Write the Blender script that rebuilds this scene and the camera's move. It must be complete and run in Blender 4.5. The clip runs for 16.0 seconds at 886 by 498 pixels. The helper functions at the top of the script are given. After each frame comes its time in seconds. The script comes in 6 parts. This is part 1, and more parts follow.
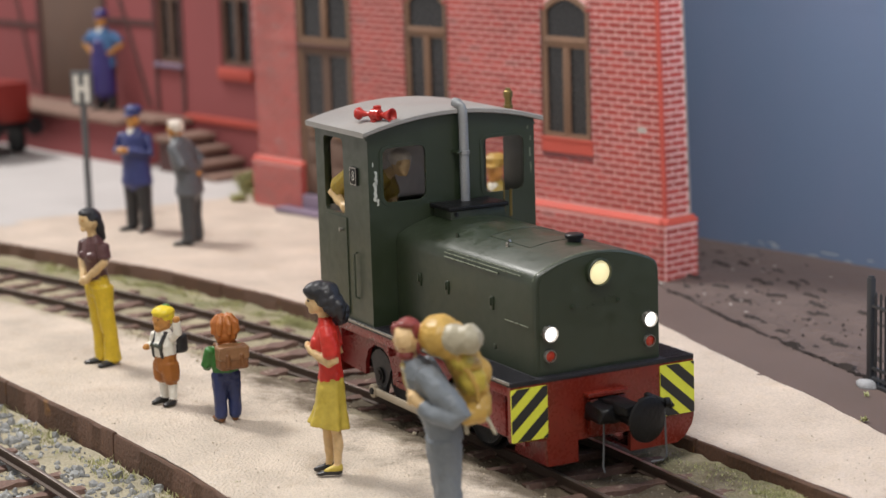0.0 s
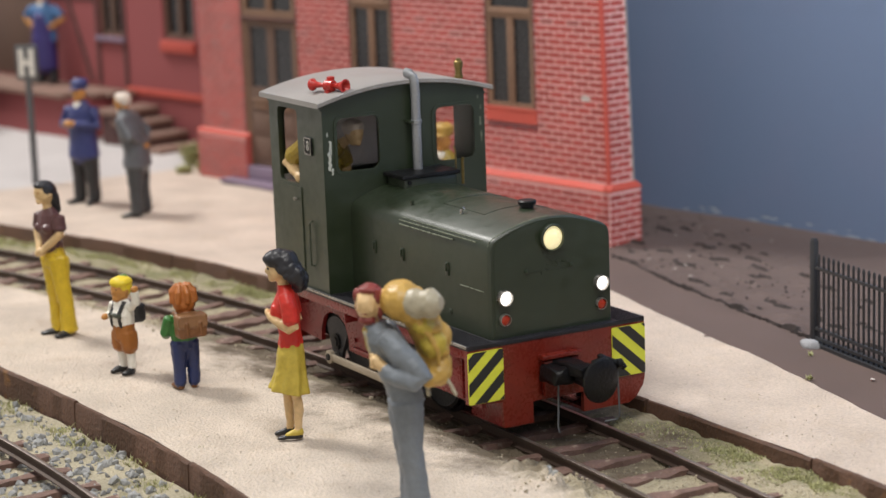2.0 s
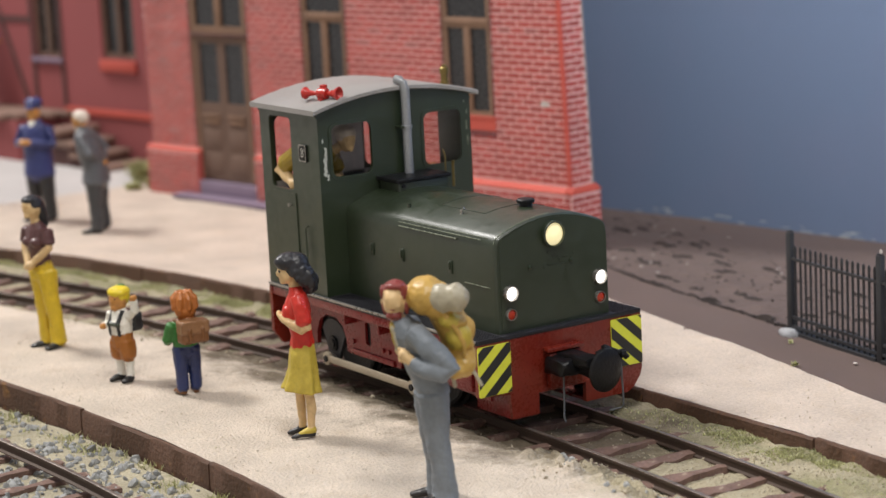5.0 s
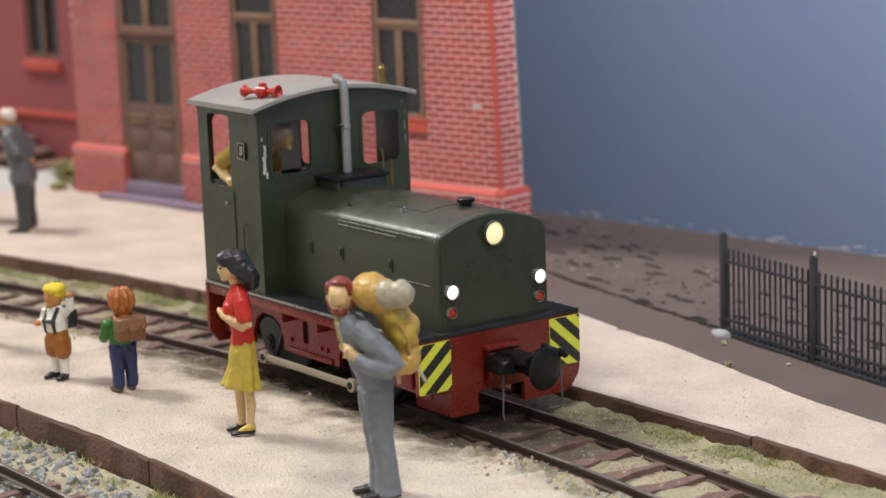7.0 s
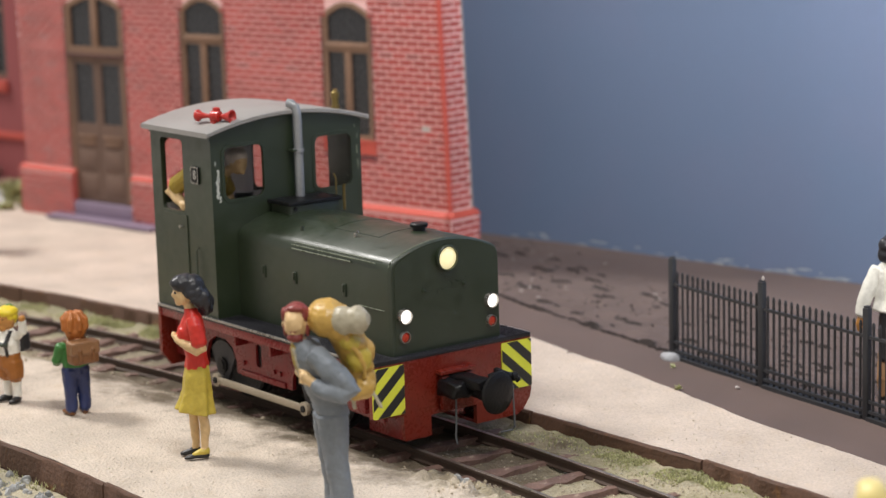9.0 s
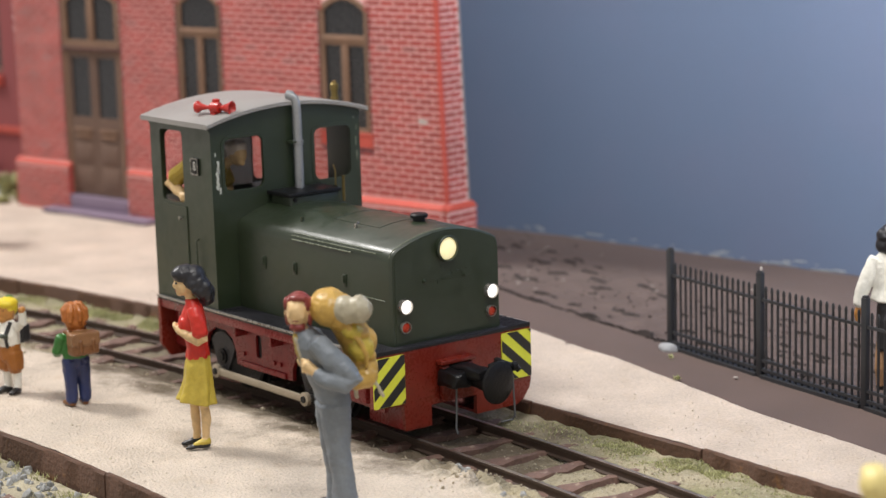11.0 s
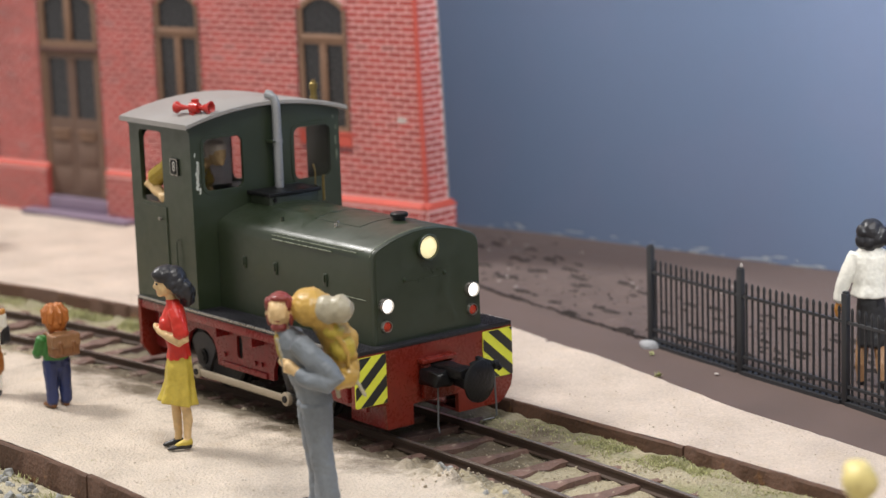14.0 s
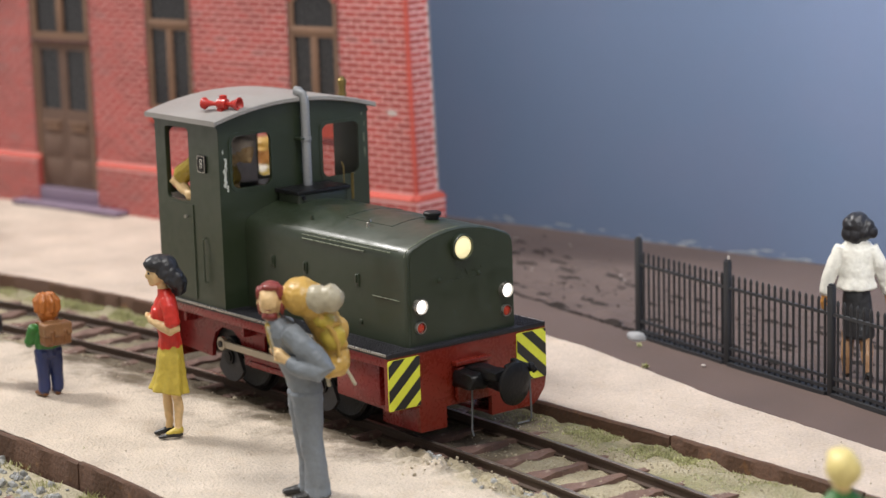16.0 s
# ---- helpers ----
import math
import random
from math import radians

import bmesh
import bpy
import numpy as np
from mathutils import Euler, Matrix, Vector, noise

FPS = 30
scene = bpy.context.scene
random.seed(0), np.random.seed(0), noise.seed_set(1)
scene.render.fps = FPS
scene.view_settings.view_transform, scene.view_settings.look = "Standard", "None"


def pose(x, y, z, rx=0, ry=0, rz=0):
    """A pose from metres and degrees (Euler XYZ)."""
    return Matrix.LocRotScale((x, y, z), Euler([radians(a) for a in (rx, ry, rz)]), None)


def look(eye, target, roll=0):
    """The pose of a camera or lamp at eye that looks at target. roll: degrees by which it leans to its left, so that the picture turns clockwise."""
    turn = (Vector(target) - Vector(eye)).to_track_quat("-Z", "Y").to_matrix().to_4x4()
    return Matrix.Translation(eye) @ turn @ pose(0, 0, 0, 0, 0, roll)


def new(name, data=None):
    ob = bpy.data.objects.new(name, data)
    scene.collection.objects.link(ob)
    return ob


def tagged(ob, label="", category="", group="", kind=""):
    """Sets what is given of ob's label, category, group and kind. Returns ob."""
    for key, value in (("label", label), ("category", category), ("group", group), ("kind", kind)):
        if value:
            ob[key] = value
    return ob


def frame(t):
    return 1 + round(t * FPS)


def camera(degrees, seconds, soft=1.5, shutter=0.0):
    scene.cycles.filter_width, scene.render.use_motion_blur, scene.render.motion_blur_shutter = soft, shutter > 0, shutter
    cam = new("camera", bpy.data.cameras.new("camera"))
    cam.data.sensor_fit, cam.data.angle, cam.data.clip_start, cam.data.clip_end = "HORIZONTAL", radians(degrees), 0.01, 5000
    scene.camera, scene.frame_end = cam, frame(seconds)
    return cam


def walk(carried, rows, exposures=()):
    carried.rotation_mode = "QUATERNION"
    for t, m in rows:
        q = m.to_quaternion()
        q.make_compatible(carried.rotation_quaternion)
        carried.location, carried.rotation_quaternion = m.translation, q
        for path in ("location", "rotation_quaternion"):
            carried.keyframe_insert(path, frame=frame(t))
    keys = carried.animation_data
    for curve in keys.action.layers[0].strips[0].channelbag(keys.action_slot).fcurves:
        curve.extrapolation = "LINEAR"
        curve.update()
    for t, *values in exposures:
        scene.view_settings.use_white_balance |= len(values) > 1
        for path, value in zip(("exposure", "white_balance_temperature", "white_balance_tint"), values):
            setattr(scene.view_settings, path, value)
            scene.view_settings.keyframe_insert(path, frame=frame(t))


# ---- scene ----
from mathutils.bvhtree import BVHTree

# the path of the camera, metres
cam = camera(23.25, 16.0, soft=1.45)
cam.data.dof.use_dof = True
cam.data.dof.focus_distance = 0.450
cam.data.dof.aperture_fstop = 25.0
PATH = [
    (0, look((0.3522, -0.2218, 0.1233), (0.0083, -0.0396, 0.0502), -1.8)),
    (0.5, look((0.3537, -0.2215, 0.1240), (0.0108, -0.0377, 0.0499), -1.7)),
    (1, look((0.3551, -0.2247, 0.1256), (0.0143, -0.0380, 0.0490), -1.8)),
    (1.5, look((0.3557, -0.2293, 0.1264), (0.0175, -0.0388, 0.0486), -2.0)),
    (2, look((0.3578, -0.2310, 0.1245), (0.0210, -0.0381, 0.0457), -2.1)),
    (2.5, look((0.3592, -0.2351, 0.1243), (0.0258, -0.0365, 0.0453), -2.2)),
    (3, look((0.3589, -0.2412, 0.1243), (0.0286, -0.0371, 0.0461), -2.2)),
    (3.5, look((0.3592, -0.2458, 0.1238), (0.0299, -0.0396, 0.0466), -2.4)),
    (6, look((0.3535, -0.2674, 0.1241), (0.0331, -0.0474, 0.0484), -2.8)),
    (6.5, look((0.3535, -0.2677, 0.1232), (0.0358, -0.0435, 0.0478), -2.4)),
    (7, look((0.3529, -0.2684, 0.1226), (0.0375, -0.0411, 0.0472), -2.1)),
    (7.5, look((0.3517, -0.2692, 0.1240), (0.0381, -0.0396, 0.0488), -1.9)),
    (8, look((0.3517, -0.2695, 0.1249), (0.0395, -0.0377, 0.0502), -2.0)),
    (8.5, look((0.3536, -0.2701, 0.1249), (0.0429, -0.0361, 0.0510), -1.9)),
    (9, look((0.3536, -0.2724, 0.1254), (0.0444, -0.0358, 0.0523), -1.7)),
    (9.5, look((0.3541, -0.2736, 0.1246), (0.0462, -0.0354, 0.0518), -1.7)),
    (12, look((0.3530, -0.2757, 0.1242), (0.0453, -0.0379, 0.0502), -1.7)),
    (12.5, look((0.3535, -0.2756, 0.1240), (0.0456, -0.0376, 0.0498), -1.7)),
    (13, look((0.3538, -0.2763, 0.1239), (0.0471, -0.0371, 0.0494), -2.0)),
    (13.5, look((0.3549, -0.2758, 0.1237), (0.0490, -0.0356, 0.0495), -2.0)),
    (14, look((0.3530, -0.2756, 0.1246), (0.0479, -0.0346, 0.0504), -2.0)),
    (14.5, look((0.3516, -0.2768, 0.1233), (0.0469, -0.0353, 0.0488), -1.8)),
    (15, look((0.3515, -0.2785, 0.1230), (0.0470, -0.0365, 0.0486), -1.8)),
    (15.5, look((0.3509, -0.2786, 0.1239), (0.0464, -0.0367, 0.0490), -1.8)),
    (16, look((0.3559, -0.2782, 0.1245), (0.0522, -0.0357, 0.0493), -1.7)),
]
walk(cam, PATH, [(0.0, -0.05), (7.0, -0.01), (12.5, 0.05), (16.0, 0.05)])

# ---- light: an exhibition hall, tubes under the ceiling, and an added low fill ----
U = 0.0165                        # metres for one plan unit of this 1:45 model
TILT = 11.0                       # degrees by which the station front turns from the track

world = bpy.data.worlds.new("hall_light")
scene.world = world
world.use_nodes = True
world.node_tree.nodes["Background"].inputs[0].default_value = (1.0, 0.955, 0.925, 1)
world.node_tree.nodes["Background"].inputs[1].default_value = 0.47


def tube_light(name, eye, target, sx, sy, watts, colour, spread=180):
    data = bpy.data.lights.new(name, "AREA")
    data.shape, data.size, data.size_y, data.energy, data.color = "RECTANGLE", sx, sy, watts, colour
    data.spread = radians(spread)
    ob = new(name, data)
    ob.matrix_world = look(eye, target)
    return ob


tube_light("hall_and_fill_lamp", (-1.12, -0.46, 1.50), (-0.02, -0.02, 0.0), 0.40, 0.34, 31.0, (1.0, 0.965, 0.93))
tube_light("hall_and_fill_lamp", (0.48, -0.20, 1.05), (-0.02, 0.0, 0.05), 0.42, 0.30, 7.0, (1.0, 0.965, 0.93))
# unseen fill lamp, added low down to brighten the right of the backdrop
tube_light("hall_and_fill_lamp", (0.38, -0.02, 0.27), (0.13, 0.20, 0.21), 0.26, 0.12, 1.15, (0.95, 0.97, 1.0), 62)


# ---- materials ----
def mat(name, colour, rough=0.6, metal=0.0, vary=0.25, fine=900.0, coarse=90.0, bump=0.15, second=None, second_at=0.55, soft=0.12, emit=0.0, island=0.0, coat=0.0, obj=0.0, spec=0.5, rare=None, deep=0.0004, layers=()):
    m = bpy.data.materials.new(name)
    m.use_nodes = True
    nt = m.node_tree
    b = nt.nodes["Principled BSDF"]
    link = nt.links.new

    def node(kind, **ins):
        n = nt.nodes.new(kind)
        for k, v in ins.items():
            n.inputs[k.replace("_", " ")].default_value = v
        return n
    tc = node("ShaderNodeTexCoord")
    n1 = node("ShaderNodeTexNoise", Scale=fine, Detail=4.0)
    n2 = node("ShaderNodeTexNoise", Scale=coarse, Detail=3.0)
    for n in (n1, n2):
        link(tc.outputs["Object"], n.inputs["Vector"])
    mix = nt.nodes.new("ShaderNodeMath")
    mix.operation = "ADD"
    link(n1.outputs["Fac"], mix.inputs[0])
    link(n2.outputs["Fac"], mix.inputs[1])
    mr = node("ShaderNodeMapRange")
    mr.inputs["From Min"].default_value, mr.inputs["From Max"].default_value = 0.65, 1.35
    mr.inputs["To Min"].default_value, mr.inputs["To Max"].default_value = 1 - vary, 1 + vary
    link(mix.outputs[0], mr.inputs["Value"])
    last = mr.outputs[0]
    if island or obj:
        rnd = nt.nodes.new("ShaderNodeNewGeometry").outputs["Random Per Island"] if island else nt.nodes.new("ShaderNodeObjectInfo").outputs["Random"]
        r2 = node("ShaderNodeMapRange")
        r2.inputs["To Min"].default_value, r2.inputs["To Max"].default_value = 1 - (island or obj), 1 + (island or obj)
        link(rnd, r2.inputs["Value"])
        mul = nt.nodes.new("ShaderNodeMath")
        mul.operation = "MULTIPLY"
        link(last, mul.inputs[0])
        link(r2.outputs[0], mul.inputs[1])
        last = mul.outputs[0]
    base = node("ShaderNodeRGB")
    base.outputs[0].default_value = (*colour, 1)
    col = base.outputs[0]
    if second:
        n3 = node("ShaderNodeTexNoise", Scale=coarse * 2.3, Detail=6.0)
        link(tc.outputs["Object"], n3.inputs["Vector"])
        ramp = node("ShaderNodeMapRange")
        ramp.inputs["From Min"].default_value, ramp.inputs["From Max"].default_value = second_at, second_at + soft
        link(n3.outputs["Fac"], ramp.inputs["Value"])
        mc = nt.nodes.new("ShaderNodeMixRGB")
        mc.inputs[2].default_value = (*second, 1)
        link(ramp.outputs[0], mc.inputs[0])
        link(col, mc.inputs[1])
        col = mc.outputs[0]
    for attr, over, wide in layers:      # a covering whose thickness is stored on the mesh
        at = nt.nodes.new("ShaderNodeAttribute")
        at.attribute_name = attr
        n4 = node("ShaderNodeTexNoise", Scale=260.0, Detail=7.0, Roughness=0.65)
        link(tc.outputs["Object"], n4.inputs["Vector"])
        ad = nt.nodes.new("ShaderNodeMath")
        ad.operation = "ADD"
        link(at.outputs["Fac"], ad.inputs[0])
        link(n4.outputs["Fac"], ad.inputs[1])
        lm = node("ShaderNodeMapRange")
        lm.inputs["From Min"].default_value, lm.inputs["From Max"].default_value = 1.0 - wide, 1.0 + wide
        link(ad.outputs[0], lm.inputs["Value"])
        ml = nt.nodes.new("ShaderNodeMixRGB")
        ml.inputs[2].default_value = (*over, 1)
        link(lm.outputs[0], ml.inputs[0])
        link(col, ml.inputs[1])
        col = ml.outputs[0]
    if rare:                      # a few odd pieces of another colour
        gt = nt.nodes.new("ShaderNodeMath")
        gt.operation = "GREATER_THAN"
        gt.inputs[1].default_value = 0.972
        link(rnd, gt.inputs[0])
        mo = nt.nodes.new("ShaderNodeMixRGB")
        mo.inputs[2].default_value = (*rare, 1)
        link(gt.outputs[0], mo.inputs[0])
        link(col, mo.inputs[1])
        col = mo.outputs[0]
    sc = nt.nodes.new("ShaderNodeVectorMath")
    sc.operation = "SCALE"
    link(col, sc.inputs[0])
    link(last, sc.inputs["Scale"])
    link(sc.outputs[0], b.inputs["Base Color"])
    b.inputs["Metallic"].default_value = metal
    rr = node("ShaderNodeMapRange")
    rr.inputs["From Min"].default_value, rr.inputs["From Max"].default_value = 0.7, 1.3
    rr.inputs["To Min"].default_value, rr.inputs["To Max"].default_value = max(0.05, rough - 0.12), min(1.0, rough + 0.12)
    link(mix.outputs[0], rr.inputs["Value"])
    link(rr.outputs[0], b.inputs["Roughness"])
    b.inputs["Coat Weight"].default_value = coat
    b.inputs["Specular IOR Level"].default_value = spec
    if bump:
        bp = node("ShaderNodeBump", Strength=bump, Distance=deep)
        link(n1.outputs["Fac"], bp.inputs["Height"])
        link(bp.outputs[0], b.inputs["Normal"])
    if emit:
        link(col, b.inputs["Emission Color"])
        b.inputs["Emission Strength"].default_value = emit
    return m


GREEN = mat("loco_green_paint", (0.020, 0.031, 0.0145), 0.40, spec=0.75, coat=0.08, vary=0.06, fine=420, coarse=90, bump=0.05, second=(0.025, 0.036, 0.020), second_at=0.5, soft=0.4)
RED = mat("chassis_red_paint", (0.170, 0.018, 0.009), 0.30, spec=0.5, vary=0.16, fine=1500, coarse=150, bump=0.08, second=(0.125, 0.014, 0.008), second_at=0.48, soft=0.4)
# same chassis red; the sides' different light is put into this colour
RED_SIDE_LIGHT = mat("chassis_red_in_side_light", (0.185, 0.012, 0.012), 0.30, spec=0.5, vary=0.16, fine=1500, coarse=150, bump=0.08, second=(0.12, 0.010, 0.010), second_at=0.48, soft=0.4)
BLACK = mat("black_paint", (0.008, 0.008, 0.009), 0.42, vary=0.3, fine=1500, bump=0.3, spec=0.3)
# very pale, to lift the dark cab in place of glass haze
CAB_BRIGHTENER = mat("cab_brightening_panel", (0.80, 0.75, 0.70), 0.7, vary=0.15)
WORN_AND_GLINT_GREEN = mat("worn_and_glint_green", (0.16, 0.18, 0.13), 0.3, vary=0.3)
CRANK_GREY = mat("crank_dark_grey", (0.03, 0.03, 0.034), 0.5, vary=0.2, fine=1500)
TREAD = mat("tread_plate", (0.025, 0.025, 0.03), 0.45, spec=0.35, metal=0.2, vary=0.3, fine=2600, bump=0.5)
GREY_ROOF = mat("roof_grey_paint", (0.28, 0.268, 0.255), 0.5, vary=0.14, fine=1500, bump=0.06)
STEEL = mat("worn_steel", (0.42, 0.4, 0.37), 0.35, metal=0.9, vary=0.2, fine=1800)
PIPE = mat("grey_pipe_paint", (0.30, 0.31, 0.32), 0.38, metal=0.35, vary=0.12, fine=1800, bump=0.05)
ROD = mat("rod_bare_metal", (0.42, 0.36, 0.27), 0.42, metal=0.35, vary=0.15, fine=1600)
BRASS = mat("brass", (0.22, 0.16, 0.055), 0.4, metal=0.8, vary=0.25)
HORN_RED = mat("glossy_red_paint", (0.45, 0.025, 0.018), 0.3, vary=0.1)
YELLOW = mat("hazard_yellow", (0.72, 0.74, 0.06), 0.5, vary=0.06, bump=0.03)
HAZARD_BLACK = mat("hazard_black", (0.022, 0.022, 0.02), 0.5, vary=0.15)
LAMP_WARM = mat("warm_lamp_glow", (1.0, 0.88, 0.50), 0.3, vary=0.03, emit=0.5, bump=0)
LAMP_WHITE = mat("white_lamp_glow", (1.0, 0.97, 0.92), 0.3, vary=0.02, emit=1.6, bump=0)
LAMP_RED = mat("red_lens", (0.42, 0.035, 0.012), 0.15, vary=0.1, bump=0)
CHROME = mat("silver_rim", (0.38, 0.36, 0.33), 0.3, metal=0.8, vary=0.15)
CHIPPED = mat("bare_chip", (0.5, 0.52, 0.47), 0.5, vary=0.2)
# near-black: shade of insides and under the step, put into the colour
BLIND = mat("dark_inside_and_step_shade", (0.03, 0.027, 0.025), 0.8, vary=0.2)
WHITE = mat("white_paint", (0.72, 0.70, 0.64), 0.6, vary=0.1)
SAND = mat("pale_sand", (0.545, 0.458, 0.385), 0.95, vary=0.22, fine=1700, coarse=55, bump=0.8, deep=0.0006, second=(0.53, 0.43, 0.335), second_at=0.55, soft=0.3)
DIRTY_SAND = mat("pale_sand_with_dirt", (0.61, 0.525, 0.435), 0.95, vary=0.24, fine=1700, coarse=60, bump=1.0, deep=0.0008, second=(0.53, 0.43, 0.325), second_at=0.55, soft=0.3,
                 layers=(("gravelly", (0.40, 0.35, 0.24), 0.28), ("mossy", (0.24, 0.235, 0.12), 0.22), ("oily", (0.135, 0.105, 0.07), 0.30)))
BED = mat("track_bed_sand", (0.43, 0.385, 0.275), 0.95, vary=0.3, fine=1800, coarse=70, bump=1.0, deep=0.0009, second=(0.30, 0.275, 0.16), second_at=0.56)
GREYGROUND = mat("grey_gravel_yard", (0.47, 0.45, 0.44), 0.95, vary=0.1, fine=1500, coarse=35, bump=0.4)
PATH_BROWN = mat("brown_path_paint", (0.112, 0.077, 0.068), 0.85, vary=0.2, fine=1700, coarse=60, bump=0.35)
CRUMB_AND_CRACK_SHADE = mat("black_brown_crumbs_and_crack_shade", (0.026, 0.018, 0.016), 0.9, vary=0.3, island=0.3)
SOIL = mat("brown_lumpy_soil", (0.110, 0.077, 0.068), 0.75, vary=0.22, fine=1100, coarse=90, bump=0.6, deep=0.0005)
GRASS = mat("green_grass_fibre", (0.40, 0.40, 0.20), 0.9, vary=0.3, island=0.35)
GRIT = mat("sand_grit", (0.53, 0.46, 0.37), 0.95, vary=0.2, island=0.2)
STONE = mat("grey_ballast", (0.30, 0.305, 0.30), 0.85, vary=0.2, fine=1400, island=0.35)
STONE_TAN = mat("tan_ballast", (0.45, 0.39, 0.29), 0.9, vary=0.2, fine=1400, island=0.22)
SLEEPER = mat("sleeper_wood", (0.165, 0.10, 0.08), 0.85, vary=0.35, fine=1300, coarse=200, bump=0.6, second=(0.33, 0.26, 0.205), second_at=0.56)
RAIL = mat("rusty_rail_side", (0.075, 0.05, 0.038), 0.6, metal=0.3, vary=0.3, fine=1500)
RAILTOP = mat("rail_head", (0.34, 0.29, 0.25), 0.35, metal=0.8, vary=0.25, fine=900)
KERB = mat("kerb_brown_wood", (0.10, 0.051, 0.031), 0.75, vary=0.35, fine=1100, coarse=70, bump=0.7, second=(0.22, 0.105, 0.034), second_at=0.62)
MORTAR = mat("pink_mortar", (0.72, 0.45, 0.43), 0.85, vary=0.12, fine=1300, coarse=45)
BRICK = mat("red_brick", (0.335, 0.052, 0.044), 0.75, vary=0.2, fine=1500, coarse=40, island=0.2, rare=(0.24, 0.07, 0.065))
BRICK_PIECE = mat("red_brick_piece", (0.335, 0.048, 0.038), 0.75, vary=0.2, fine=1500, coarse=40, obj=0.2, rare=(0.24, 0.07, 0.065))
BRIGHT_RED = mat("bright_red_course", (0.46, 0.075, 0.052), 0.7, vary=0.12, fine=1300, coarse=70)
WING_RED = mat("wing_red_wall", (0.275, 0.070, 0.072), 0.8, vary=0.1, fine=1300, coarse=40)
TIMBER = mat("brown_window_timber", (0.20, 0.115, 0.072), 0.65, vary=0.18, fine=1100)
DARK_BRICK = mat("dark_brick", (0.16, 0.05, 0.055), 0.8, vary=0.3, obj=0.2)
DARK_TIMBER = mat("dark_timber_frame", (0.085, 0.035, 0.032), 0.75, vary=0.2)
PANE = mat("dark_window_pane", (0.018, 0.018, 0.02), 0.25, vary=0.15, bump=0.02)
STEP = mat("violet_stone_step", (0.20, 0.15, 0.21), 0.75, vary=0.15)
CARD_GREY = mat("grey_card_edge", (0.27, 0.25, 0.235), 0.85, vary=0.3)
CARD_EDGE = mat("pale_card_edge", (0.50, 0.45, 0.42), 0.8, vary=0.2)
DOOR_BROWN = mat("brown_door", (0.135, 0.082, 0.06), 0.7, vary=0.14)
DOCK_WOOD = mat("dock_planks", (0.21, 0.13, 0.10), 0.8, vary=0.2, obj=0.12)
BACKDROP = mat("blue_sky_paint", (0.118, 0.160, 0.250), 0.9, vary=0.05, fine=350, coarse=9, bump=0.05, second=(0.132, 0.163, 0.253), second_at=0.45, soft=0.3)
SMEAR = mat("pale_blue_smear", (0.30, 0.33, 0.36), 0.9, vary=0.2)
FENCE = mat("dark_fence_plastic", (0.030, 0.031, 0.034), 0.5, vary=0.15)
SIGNPOST = mat("grey_post", (0.10, 0.105, 0.11), 0.6, vary=0.15)
WAGON_RED = mat("wagon_dark_red", (0.20, 0.018, 0.012), 0.6, vary=0.15)


def paint(name, colour, rough=0.40, vary=0.13):
    return mat(name, colour, rough, vary=vary, fine=1300, coarse=260, bump=0.2)


SKIN = paint("figure_skin", (0.66, 0.46, 0.23))
SKIN_ORANGE = paint("figure_skin_ochre", (0.52, 0.24, 0.06))
SKIN_TAN = paint("figure_tan_legs", (0.36, 0.20, 0.10))
HAIR_BLACK = paint("figure_black_hair", (0.018, 0.018, 0.022), 0.4)
HAIR_RED = paint("figure_red_brown_hair", (0.21, 0.035, 0.028))
HAIR_GINGER = paint("figure_ginger_hair", (0.40, 0.13, 0.025))
HAIR_WHITE = paint("figure_white_hair", (0.68, 0.60, 0.52))
RED_SHIRT = paint("figure_red_blouse", (0.56, 0.028, 0.016), 0.42)
MUSTARD = paint("figure_mustard_cloth", (0.50, 0.38, 0.055))
BRIGHT_YELLOW = paint("figure_yellow_cloth", (0.62, 0.43, 0.02))
CAP_YELLOW = paint("figure_cap_yellow", (0.75, 0.58, 0.03))
OLIVE = paint("figure_olive_shirt", (0.33, 0.23, 0.025))
SLATE = paint("figure_slate_grey_suit", (0.185, 0.21, 0.235), 0.5)
OCHRE_PACK = paint("figure_ochre_pack", (0.50, 0.31, 0.07))
STONE_ROLL = paint("figure_grey_roll", (0.40, 0.36, 0.26))
PLUM = paint("figure_plum_top", (0.105, 0.045, 0.045))
LEATHER = paint("figure_leather_brown", (0.19, 0.08, 0.028))
SATCHEL_FLAP = paint("figure_satchel_flap", (0.25, 0.125, 0.055))
TAN_SHORTS = paint("figure_tan_shorts", (0.34, 0.12, 0.02))
NAVY = paint("figure_navy", (0.022, 0.034, 0.115))
COAT_BLUE = paint("figure_blue_coat", (0.035, 0.045, 0.16))
APRON = paint("figure_violet_apron", (0.04, 0.03, 0.16))
SHIRT_BLUE = paint("figure_blue_shirt", (0.06, 0.16, 0.34))
GREEN_SHIRT = paint("figure_green_shirt", (0.035, 0.16, 0.03))
DARK_CLOTH = paint("figure_dark_trousers", (0.025, 0.025, 0.027))
GREY_COAT = paint("figure_grey_coat", (0.105, 0.11, 0.122))
GREY_TROUSERS = paint("figure_charcoal_trousers", (0.05, 0.052, 0.055))
SHOE = paint("figure_black_shoe", (0.016, 0.015, 0.015), 0.35)
FAIR = paint("figure_fair_hair", (0.72, 0.60, 0.24))
WHITE_CLOTH = paint("figure_white_cloth", (0.80, 0.78, 0.70))


# ---- builders: all shapes in plan units, brought to metres here ----


def finish(me, angle=35):
    me.polygons.foreach_set("use_smooth", [True] * len(me.polygons))
    me.set_sharp_from_angle(angle=radians(angle))
    return me


